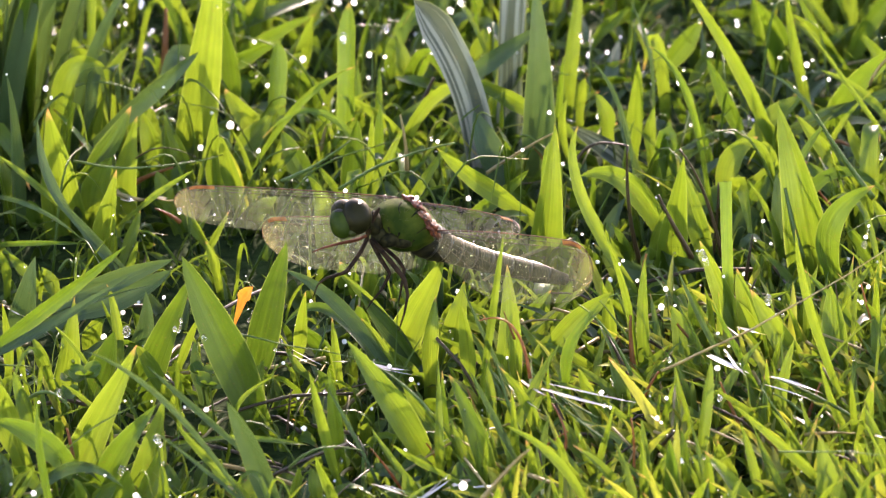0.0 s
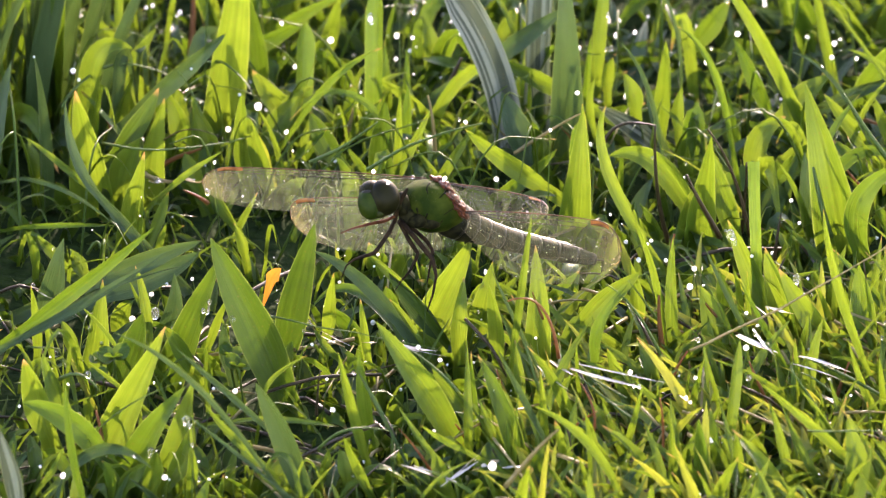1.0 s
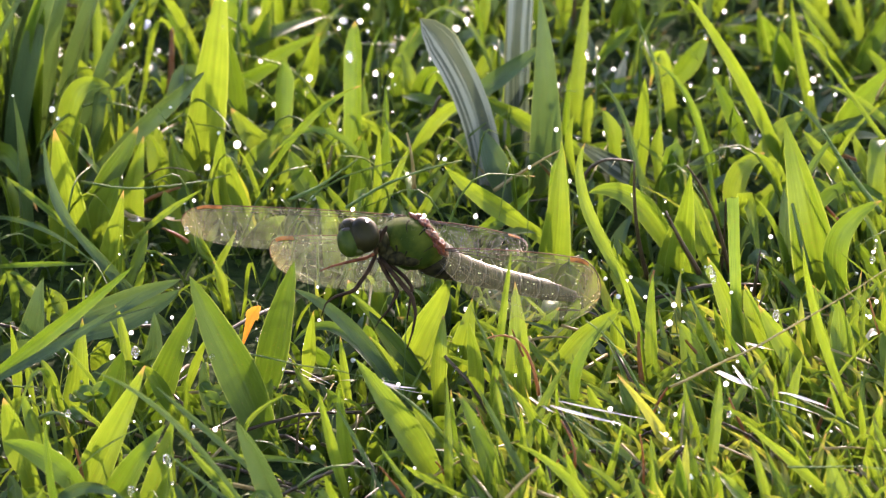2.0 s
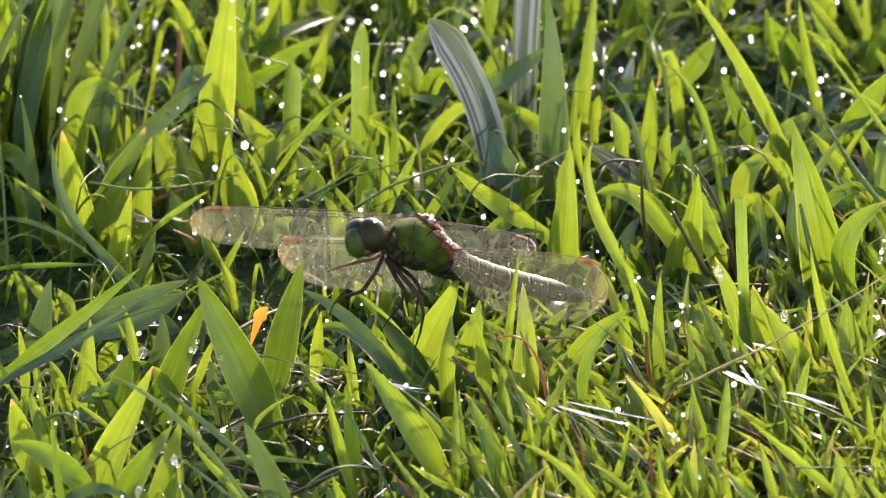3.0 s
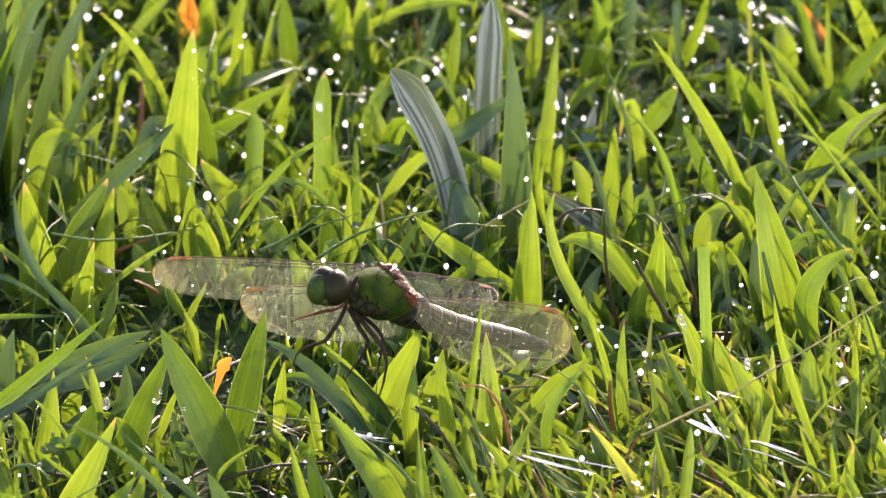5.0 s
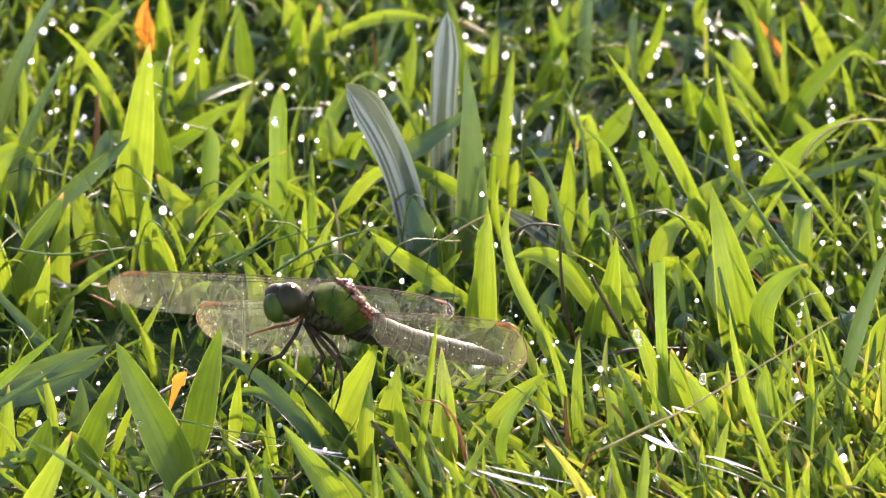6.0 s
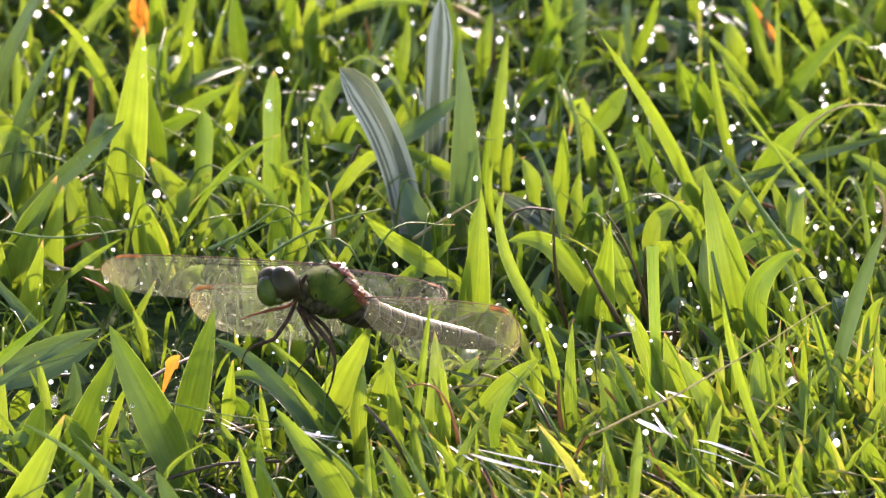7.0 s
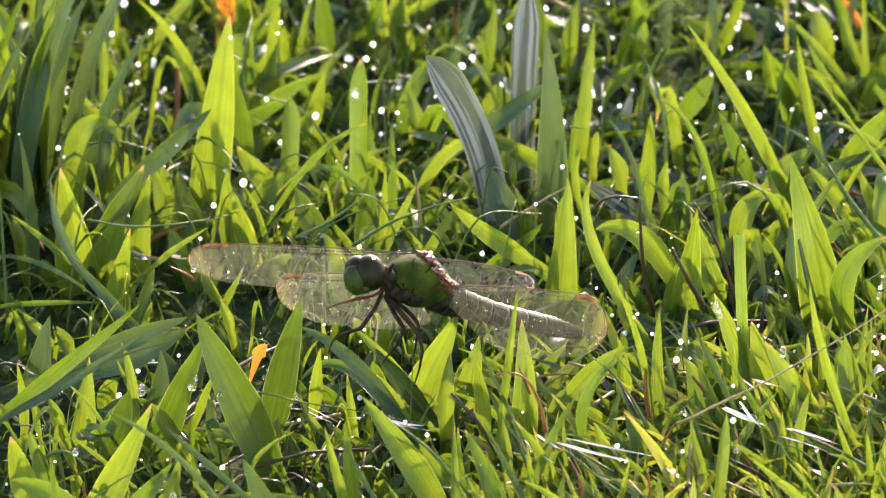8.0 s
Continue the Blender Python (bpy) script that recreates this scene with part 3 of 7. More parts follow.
blade(BLUE, (-63.4, 61.8, 5.0), (-61.8, 61.9, 16.0), (-59.5, 62.0, 25.4), 3.14, 19)
blade(BLUE, (-68.2, 61.8, 5.0), (-67.1, 62.4, 13.8), (-64.8, 63.5, 21.9), 2.27, 28)
blade(GREEN, (-66.5, 73.7, 5.0), (-65.8, 74.8, 9.3), (-65.2, 76.8, 13.8), 1.77, -1)
blade(BLUE, (-64.0, 75.9, 5.0), (-62.0, 75.0, 11.2), (-59.1, 73.8, 15.3), 0.79, -20)
blade(GREEN, (-54.9, 81.4, 5.0), (-58.4, 82.5, 8.9), (-61.1, 83.6, 11.3), 2.49, 1)
blade(GREEN, (-55.0, 75.9, 5.0), (-55.0, 77.9, 13.7), (-54.9, 80.5, 21.3), 1.59, -24, 2)
blade(GREEN, (-58.9, 49.9, 8.0), (-57.2, 50.7, 18.2), (-51.8, 52.4, 18.4), 3.81, -11)
blade(GREEN, (-56.2, 58.6, 5.0), (-52.5, 60.6, 11.8), (-48.5, 63.1, 17.2), 4.02, -2, 1)
blade(STEM, (-62.4, 44.1, 12.0), (-55.0, 53.1, 15.3), (-44.2, 53.0, 12.3), 0.52, 12)
blade(STEM, (-42.2, 60.1, 12.0), (-37.6, 53.2, 15.3), (-32.9, 44.6, 13.9), 0.52, -3)
blade(BLUE, (-51.7, 45.4, 10.0), (-43.0, 45.6, 18.4), (-37.2, 46.0, 23.7), 3.10, -20)
blade(RUST, (-43.8, 80.3, 5.0), (-43.5, 81.8, 10.1), (-43.4, 84.1, 14.4), 1.24, -4)
blade(GREEN, (-38.2, 55.5, 5.0), (-36.1, 56.7, 22.0), (-34.3, 59.1, 33.8), 6.25, 0, 1)
blade(STEM, (-41.1, 65.1, 5.0), (-40.8, 66.2, 16.0), (-40.3, 68.0, 24.7), 0.35, 5)
blade(GREEN, (-44.2, 51.2, 5.0), (-44.6, 52.4, 8.3), (-45.1, 53.6, 11.3), 2.78, 10)
blade(GREEN, (-49.7, 58.2, 5.0), (-50.9, 59.3, 8.7), (-52.7, 60.7, 11.9), 3.67, 27)
blade(GREEN, (-61.2, 51.2, 5.0), (-61.1, 51.4, 8.2), (-61.0, 51.7, 11.6), 1.74, 20)
blade(STEM, (-40.8, 41.0, 12.0), (-42.5, 42.2, 16.1), (-44.4, 43.6, 18.8), 0.34, 4)
blade(DEEP, (-32.4, 65.1, 5.0), (-33.2, 65.6, 14.3), (-34.6, 66.5, 21.6), 3.33, 19)
blade(MID, (-35.2, 73.9, 8.0), (-30.3, 73.8, 10.9), (-25.0, 73.7, 13.6), 2.82, -24)
blade(MID, (-26.1, 57.6, 5.0), (-25.6, 60.1, 12.0), (-25.5, 63.0, 18.1), 3.14, -23, 2)
blade(GREEN, (-30.6, 88.0, 5.0), (-29.7, 88.4, 10.1), (-27.9, 89.8, 15.4), 3.20, -20)
blade(DEEP, (-31.5, 87.7, 10.0), (-26.2, 91.1, 11.1), (-19.2, 99.6, 9.7), 2.32, 21)
blade(GREEN, (-22.5, 81.4, 5.0), (-21.6, 81.4, 9.3), (-20.3, 81.5, 14.3), 2.84, 12)
blade(MID, (-14.9, 51.2, 5.0), (-14.6, 54.2, 17.4), (-14.4, 59.1, 26.3), 3.30, 27, 2)
blade(GREEN, (-5.7, 74.8, 5.0), (-6.1, 75.4, 9.1), (-7.4, 78.1, 12.9), 2.82, -11)
blade(GREEN, (-1.2, 68.7, 8.0), (-4.7, 67.3, 9.5), (-7.6, 72.8, 7.6), 1.93, -26)
blade(MID, (-25.3, 42.6, 12.0), (-19.7, 43.2, 18.5), (-13.4, 45.1, 21.6), 1.29, -19)
blade(STEM, (-11.2, 56.5, 5.0), (-10.8, 59.1, 12.4), (-11.1, 61.9, 19.8), 0.35, -10)
blade(MID, (-10.1, 55.5, 5.0), (-9.9, 56.8, 10.6), (-9.8, 59.4, 15.4), 1.31, -7)
blade(GREEN, (-27.2, 55.5, 5.0), (-30.8, 56.1, 9.0), (-33.6, 57.1, 12.6), 3.66, 8)
blade(GREEN, (-30.4, 53.3, 5.0), (-27.3, 54.3, 9.1), (-24.2, 54.7, 10.8), 1.91, 7)
blade(BROWN, (-4.5, 61.4, 5.0), (-3.1, 62.0, 8.3), (-1.4, 62.9, 11.9), 1.22, -4)
blade(DEAD, (5.5, 46.7, 8.0), (1.9, 48.0, 21.0), (-4.4, 49.0, 31.0), 5.52, -11, 2)
blade(DEAD, (10.2, 64.0, 5.0), (10.8, 65.0, 20.3), (11.4, 70.3, 33.7), 4.36, 3, 2)
blade(BLUE, (14.8, 47.0, 5.0), (14.7, 47.9, 20.2), (13.9, 52.1, 33.9), 5.35, 4, 1)
blade(BLUE, (3.8, 58.4, 14.0), (9.2, 58.4, 18.0), (15.5, 58.8, 22.6), 3.13, 7)
blade(GREEN, (4.5, 84.2, 5.0), (5.9, 84.9, 8.3), (6.9, 85.7, 10.6), 2.31, -2)
blade(GREEN, (14.4, 53.5, 10.0), (9.2, 53.4, 13.1), (4.7, 53.4, 15.9), 2.95, 12)
blade(MID, (17.5, 54.0, 5.0), (17.9, 54.0, 13.7), (18.5, 54.1, 19.6), 1.30, -25)
blade(GREEN, (19.5, 68.3, 5.0), (20.3, 71.0, 15.8), (21.8, 76.4, 25.0), 2.46, -14)
blade(BLUE, (32.3, 56.6, 14.0), (31.2, 57.6, 20.7), (28.3, 59.9, 27.1), 0.69, -10)
blade(BLUE, (28.7, 23.7, 14.0), (26.1, 24.7, 24.9), (22.1, 25.9, 31.1), 0.85, -7)
blade(MID, (24.7, 95.3, 5.0), (26.9, 95.6, 7.4), (29.8, 95.9, 9.4), 2.15, -7)
blade(GREEN, (29.2, 51.2, 5.0), (29.6, 51.3, 12.1), (29.9, 51.4, 19.8), 2.77, 4)
blade(GREEN, (21.2, 66.1, 5.0), (21.4, 66.5, 8.0), (22.1, 66.8, 10.2), 2.11, -16)
blade(MID, (39.1, 29.2, 14.0), (35.8, 30.0, 25.8), (30.9, 31.0, 31.2), 1.28, -18)
blade(MID, (40.5, 51.2, 5.0), (38.3, 52.3, 11.7), (36.3, 54.4, 15.7), 1.91, -22)
blade(GREEN, (50.5, 46.7, 8.0), (43.8, 47.9, 22.4), (35.4, 50.5, 35.1), 2.33, 19)
blade(MID, (35.4, 83.6, 5.0), (38.3, 84.3, 9.0), (40.7, 85.9, 11.4), 3.73, -19)
blade(MID, (45.9, 57.6, 5.0), (43.0, 58.7, 11.7), (40.6, 60.6, 16.1), 2.62, 22)
blade(MID, (50.2, 95.3, 5.0), (49.6, 95.6, 8.5), (48.8, 96.0, 11.9), 2.87, -21)
blade(MID, (53.5, 87.3, 5.0), (52.6, 87.6, 9.0), (51.2, 87.9, 12.5), 3.74, 17)
blade(GREEN, (56.7, 66.1, 5.0), (54.3, 66.9, 15.7), (52.9, 67.7, 25.8), 1.84, -12)
blade(MID, (62.9, 83.6, 5.0), (58.6, 84.4, 10.9), (55.5, 86.5, 16.0), 1.69, 17)
blade(GREEN, (60.4, 88.7, 5.0), (57.7, 88.8, 8.4), (55.1, 88.9, 10.1), 1.69, -12)
blade(GREEN, (67.9, 37.8, 12.0), (61.3, 38.5, 21.6), (54.3, 40.0, 31.2), 0.86, -9)
blade(GREEN, (69.3, 47.9, 10.0), (63.6, 48.9, 16.0), (57.5, 49.5, 19.1), 1.47, -5)
blade(BLUE, (58.7, 39.9, 12.0), (53.9, 40.4, 19.2), (48.4, 40.6, 22.7), 0.86, -28)
blade(GREEN, (48.6, 56.5, 5.0), (51.9, 57.3, 8.3), (55.4, 58.6, 10.7), 4.19, 27)
blade(GREEN, (55.5, 7.3, 5.0), (52.7, 9.6, 17.8), (49.8, 16.5, 28.2), 7.73, 24, 1)
blade(GREEN, (70.8, 77.0, 5.0), (68.1, 78.0, 9.2), (65.7, 79.2, 12.0), 2.39, 19)
blade(BLUE, (55.2, 54.9, 8.0), (59.7, 55.3, 9.9), (65.5, 64.2, 7.4), 1.31, -12)
blade(GREEN, (-57.5, 29.8, 5.0), (-58.4, 29.9, 12.3), (-59.6, 30.3, 21.3), 6.32, 5, 1)
blade(BLUE, (-56.0, 9.5, 14.0), (-59.2, 11.3, 19.8), (-60.3, 13.9, 26.9), 1.85, -25)
blade(BLUE, (-49.2, 2.5, 10.0), (-52.9, 3.6, 13.9), (-57.2, 5.0, 18.5), 1.01, 24)
blade(GREEN, (-58.2, 21.0, 10.0), (-62.7, 21.5, 14.1), (-67.2, 23.6, 16.8), 1.10, 4)
blade(BLUE, (-67.5, 23.2, 10.0), (-60.3, 14.6, 11.7), (-53.1, 6.2, 10.2), 0.85, -18)
blade(MID, (-66.5, 10.2, 8.0), (-59.8, 3.6, 11.3), (-52.9, 8.4, 9.0), 0.92, -5)
blade(GREEN, (-48.8, 32.5, 5.0), (-48.1, 33.2, 10.8), (-46.3, 34.4, 18.2), 4.63, -14, 1)
blade(DEEP, (-53.6, 36.3, 8.0), (-50.1, 36.8, 12.9), (-47.3, 38.3, 18.1), 3.61, 16)
blade(GREEN, (-53.2, 30.4, 5.0), (-52.1, 30.7, 8.9), (-50.1, 31.1, 12.9), 4.62, 2)
blade(GREEN, (-51.0, 16.9, 5.0), (-50.1, 17.2, 10.4), (-48.8, 17.7, 16.9), 3.90, 16, 1)
blade(GREEN, (-43.6, 44.9, 5.0), (-44.7, 45.4, 9.4), (-46.1, 47.6, 13.0), 3.80, 18)
blade(GREEN, (-39.0, 42.8, 5.0), (-40.7, 43.2, 9.4), (-42.6, 45.1, 13.6), 2.76, 20)
blade(GREEN, (-42.0, 40.8, 5.0), (-42.1, 41.1, 9.1), (-42.4, 41.8, 14.2), 1.29, -13)
blade(RUST, (-54.7, 46.4, 5.0), (-55.1, 46.7, 7.3), (-55.8, 47.2, 9.4), 0.78, -2)
blade(RUST, (-47.0, 38.5, 5.0), (-44.2, 38.4, 6.7), (-41.0, 38.2, 7.9), 0.86, -25)
blade(RUST, (-39.7, 24.5, 5.0), (-41.2, 24.4, 6.3), (-43.4, 24.4, 7.4), 0.68, -24)
blade(STEM, (-55.7, 31.2, 12.0), (-44.5, 24.2, 14.3), (-32.7, 35.1, 11.7), 0.43, -23)
blade(BROWN, (-46.5, 32.6, 12.0), (-41.3, 30.6, 14.6), (-36.5, 30.6, 12.5), 0.26, -8)
blade(STRAW, (-49.5, 29.0, 8.0), (-47.1, 23.0, 9.8), (-44.6, 27.9, 7.2), 1.02, -17)
blade(WET, (-48.8, 26.6, 8.0), (-46.9, 21.9, 10.0), (-45.4, 28.2, 7.2), 1.45, -11)
blade(WET, (-43.5, 27.4, 8.0), (-41.7, 19.7, 11.0), (-40.4, 25.7, 8.1), 1.59, 10)
blade(WET, (-43.3, 20.9, 5.0), (-42.1, 16.1, 6.9), (-41.1, 20.2, 5.0), 0.43, 7)
blade(WET, (-43.7, 21.5, 4.7), (-43.2, 16.8, 6.7), (-43.1, 21.0, 4.8), 0.17, -15)
blade(GREEN, (-45.4, 19.2, 10.0), (-41.8, 19.2, 13.0), (-37.0, 19.2, 16.3), 1.10, -4)
blade(GREEN, (-47.6, 14.3, 5.0), (-46.4, 15.4, 8.0), (-45.3, 16.5, 10.7), 1.86, -7)
blade(GREEN, (-41.7, 31.5, 5.0), (-42.6, 32.0, 7.5), (-43.4, 33.0, 9.7), 3.08, -13)
blade(GREEN, (-34.3, 36.0, 5.0), (-34.7, 36.2, 11.3), (-34.6, 36.7, 17.9), 3.26, 18)
blade(GREEN, (-37.1, 38.7, 5.0), (-36.1, 40.0, 9.4), (-34.7, 41.8, 13.2), 0.95, 16)
blade(GREEN, (-36.2, 18.5, 5.0), (-37.6, 18.7, 7.4), (-38.3, 19.8, 9.2), 1.87, 4)
blade(GREEN, (-35.2, 14.3, 5.0), (-33.7, 14.6, 8.1), (-32.0, 15.7, 11.0), 1.27, -28)
blade(GREEN, (-66.3, 34.6, 5.0), (-66.6, 34.9, 8.0), (-67.3, 36.3, 10.5), 2.32, -26)
blade(GREEN, (-31.1, 33.5, 5.0), (-32.5, 33.6, 10.4), (-33.6, 34.0, 15.3), 3.08, 21)
blade(YELLOW, (-30.7, 36.6, 5.0), (-31.9, 36.6, 9.1), (-33.0, 36.7, 11.9), 1.72, 19)
blade(GREEN, (-30.9, 48.1, 5.0), (-28.9, 49.1, 8.2), (-26.2, 50.3, 11.3), 4.16, 10)
blade(DEEP, (-20.6, 40.8, 5.0), (-22.8, 41.9, 8.3), (-24.5, 43.4, 11.7), 3.79, 4)
blade(GREEN, (-26.9, 41.0, 5.0), (-24.5, 41.0, 7.2), (-21.8, 41.0, 10.0), 1.29, 15)
blade(GREEN, (-26.4, 41.8, 5.0), (-25.2, 42.6, 8.2), (-24.4, 43.7, 11.2), 1.47, -22)
blade(GREEN, (-18.2, 33.5, 5.0), (-19.6, 34.0, 7.4), (-20.6, 35.2, 9.2), 1.29, -25)
blade(GREEN, (-15.5, 34.6, 5.0), (-17.4, 34.8, 7.5), (-18.9, 35.6, 9.4), 1.29, 18)
blade(GREEN, (-18.7, 48.5, 5.0), (-16.4, 48.7, 8.0), (-13.6, 49.0, 11.4), 1.30, -14)
blade(STEM, (-24.4, 28.4, 10.0), (-19.1, 28.5, 12.8), (-13.8, 28.9, 16.6), 0.68, -6)
blade(GREEN, (-11.7, 31.5, 5.0), (-8.8, 32.1, 11.2), (-5.8, 33.5, 17.1), 1.63, -8)
blade(GREEN, (-11.3, 32.5, 5.0), (-11.0, 32.7, 12.0), (-10.6, 33.0, 19.7), 1.45, 0)
blade(MID, (-10.0, 42.8, 5.0), (-9.7, 43.3, 10.8), (-9.5, 44.7, 15.4), 1.90, 14)
blade(STEM, (-15.8, 20.9, 12.0), (-8.0, 21.2, 16.6), (1.8, 21.5, 19.5), 0.59, 14)
blade(GREEN, (-4.5, 31.5, 5.0), (-6.3, 31.9, 7.5), (-8.6, 32.7, 10.5), 1.28, -1)
blade(GREEN, (-5.2, 30.2, 5.0), (-2.5, 30.9, 9.9), (1.1, 33.7, 14.1), 1.80, -20)
blade(MID, (-7.1, 38.1, 5.0), (-4.6, 38.6, 7.3), (-2.3, 39.3, 8.8), 1.12, 23)
blade(STRAW, (-5.3, 31.9, 10.0), (-5.6, 32.3, 15.0), (-6.4, 33.5, 18.8), 0.68, 12)
blade(DEEP, (-14.1, 34.6, 5.0), (-13.6, 35.0, 10.9), (-13.0, 35.9, 16.9), 4.11, -17)
blade(STRAW, (-19.0, 49.1, 5.0), (-18.4, 49.4, 7.3), (-18.0, 49.7, 9.5), 0.87, -15)
blade(BLUE, (8.7, 40.1, 5.0), (6.7, 41.9, 10.5), (4.7, 44.0, 14.6), 4.65, -11)
blade(GREEN, (10.5, 19.8, 10.0), (4.7, 19.8, 14.5), (-0.9, 19.8, 19.4), 3.39, 20)
blade(MID, (4.5, 27.4, 5.0), (8.6, 27.5, 8.1), (13.0, 28.2, 12.2), 2.56, -16)
blade(GREEN, (15.3, 14.3, 5.0), (15.9, 15.0, 14.0), (16.8, 18.1, 24.0), 5.07, -7, 1)
blade(YELLOW, (17.3, 34.7, 9.0), (17.1, 35.1, 12.6), (16.9, 35.8, 16.3), 1.29, -10)
blade(RUST, (16.1, 45.1, 5.0), (15.0, 45.2, 7.0), (13.8, 45.3, 8.0), 0.86, 28)
blade(STRAW, (6.6, 27.1, 12.0), (12.0, 27.2, 15.8), (16.8, 27.4, 18.7), 0.60, -2)
blade(BROWN, (4.6, 37.2, 5.0), (9.9, 32.8, 7.2), (15.3, 38.9, 5.6), 0.43, 3)
blade(GREEN, (25.4, 0.2, 10.0), (19.7, 3.5, 21.4), (20.0, 7.0, 28.9), 2.00, -6)
blade(GREEN, (32.7, 15.2, 8.0), (27.1, 15.7, 15.8), (20.6, 16.4, 16.4), 3.88, -2)
blade(BROWN, (29.4, 10.3, 5.0), (27.7, 10.9, 13.5), (27.4, 12.1, 23.3), 0.84, 12)
blade(BLUE, (29.9, 43.3, 5.0), (28.1, 44.1, 9.5), (26.8, 46.5, 13.0), 1.29, 20)
blade(GREEN, (26.1, 12.1, 5.0), (23.8, 12.2, 8.7), (22.3, 12.7, 12.9), 1.86, -14)
blade(GREEN, (22.5, 26.4, 5.0), (21.1, 27.2, 8.2), (19.6, 28.5, 12.2), 1.71, 20)
blade(DEAD, (28.4, 47.5, 4.0), (23.9, 47.5, 7.9), (19.4, 47.3, 10.7), 3.46, 20)
blade(BROWN, (20.0, 33.3, 10.0), (22.8, 33.3, 13.8), (28.1, 33.3, 13.9), 0.68, 13)
blade(GREEN, (33.2, 33.1, 5.0), (32.9, 33.2, 7.4), (32.9, 33.3, 10.5), 1.89, 19)
blade(GREEN, (31.6, 11.7, 5.0), (33.0, 12.3, 10.1), (34.8, 13.2, 15.6), 2.87, 4)
blade(GREEN, (34.1, 9.3, 5.0), (34.6, 9.3, 13.2), (35.7, 9.3, 22.9), 5.05, -9, 1)
blade(GREEN, (39.2, 12.9, 5.0), (37.2, 13.9, 12.0), (35.3, 15.5, 18.1), 3.72, -16)
blade(MID, (33.9, 36.0, 5.0), (34.0, 37.5, 10.5), (34.5, 40.0, 15.1), 2.92, -6)
blade(BROWN, (41.3, 1.4, 10.0), (38.5, 1.8, 20.5), (35.0, 2.2, 27.2), 0.67, -13)
blade(BROWN, (40.4, 13.3, 5.0), (40.9, 13.5, 10.5), (41.1, 13.8, 16.4), 0.59, 22)
blade(BROWN, (36.8, 1.0, 10.0), (33.9, 1.1, 15.7), (31.7, 1.4, 20.3), 0.92, 25)
blade(CUT, (42.0, -16.1, 5.0), (41.6, -14.0, 17.7), (41.4, -8.9, 27.0), 1.82, 14, 2)
blade(GREEN, (42.8, 36.0, 5.0), (44.3, 37.3, 10.3), (47.9, 38.3, 12.9), 3.78, 9)
blade(GREEN, (49.8, 29.8, 10.0), (47.1, 29.6, 15.8), (43.0, 29.6, 14.9), 1.62, 14)
blade(GREEN, (50.9, 46.4, 5.0), (49.5, 46.9, 9.7), (48.1, 48.6, 12.7), 4.15, 2)
blade(MID, (46.1, 30.7, 5.0), (48.8, 31.3, 8.8), (52.2, 32.1, 11.9), 2.05, -8)
blade(BLUE, (50.9, 11.7, 5.0), (50.1, 12.5, 11.9), (49.8, 15.2, 17.5), 2.70, 4)
blade(STEM, (53.4, 5.2, 8.0), (51.7, 5.9, 14.0), (50.7, 8.0, 18.3), 1.09, 7)
blade(GREEN, (62.1, 40.6, 5.0), (57.9, 41.3, 9.9), (53.8, 44.0, 14.1), 2.76, 9)
blade(MID, (59.6, 34.6, 5.0), (57.1, 35.1, 7.8), (55.0, 36.4, 9.8), 2.58, -20)
blade(STEM, (64.4, 18.3, 12.0), (59.7, 19.6, 18.4), (55.7, 21.9, 24.1), 0.93, 5)
blade(MID, (57.5, 2.5, 8.0), (57.9, 3.5, 15.5), (63.9, 5.7, 19.7), 4.02, -2)
blade(RUST, (60.4, 54.2, 5.0), (62.8, 46.5, 7.8), (66.2, 47.5, 6.1), 0.69, -24)
blade(GREEN, (65.4, 42.6, 5.0), (63.1, 43.2, 9.4), (61.7, 44.5, 13.1), 2.33, 13)
blade(GREEN, (68.0, 18.3, 5.0), (65.8, 18.7, 8.8), (64.4, 19.0, 11.4), 1.87, -7)
blade(MID, (63.4, 12.1, 5.0), (61.8, 12.1, 7.7), (60.4, 12.2, 10.4), 2.20, 0)
blade(RUST, (59.3, 29.0, 5.0), (57.8, 29.3, 6.7), (56.6, 30.0, 8.0), 0.68, -8)
blade(GREEN, (-61.0, 4.3, 5.0), (-62.8, 4.6, 7.1), (-64.6, 5.0, 9.0), 1.85, 2)
blade(BLUE, (-62.0, -10.3, 5.0), (-60.9, -10.0, 10.3), (-59.8, -8.8, 15.0), 4.16, 19, 1)
blade(MID, (-64.4, -33.0, 12.0), (-54.8, -32.6, 19.7), (-45.5, -31.2, 27.2), 2.44, -22)
blade(BLUE, (-64.5, -36.0, 12.0), (-53.9, -35.7, 18.3), (-44.3, -34.8, 24.4), 1.54, 13)
blade(BLUE, (-54.0, -7.7, 8.0), (-46.9, -7.9, 11.1), (-39.6, -8.0, 14.1), 3.33, -5)
blade(BLUE, (-53.1, -8.9, 6.0), (-45.2, -8.7, 9.1), (-39.9, -8.3, 12.5), 3.99, 14)
blade(BLUE, (-59.2, -31.5, 14.0), (-51.1, -25.8, 15.5), (-42.3, -16.1, 13.8), 0.66, -6)
blade(GREEN, (-54.8, -29.4, 5.0), (-53.9, -28.7, 10.9), (-53.4, -26.6, 16.7), 3.77, -17, 1)
blade(GREEN, (-57.6, 0.4, 5.0), (-58.5, 0.8, 6.6), (-59.5, 1.5, 8.4), 2.68, -26)
blade(STEM, (-57.3, 6.7, 5.0), (-55.7, 6.7, 7.0), (-54.9, 4.7, 5.1), 0.59, 25)
blade(GREEN, (-47.3, -18.0, 5.0), (-48.7, -17.1, 8.6), (-50.0, -16.4, 11.7), 0.74, 7)
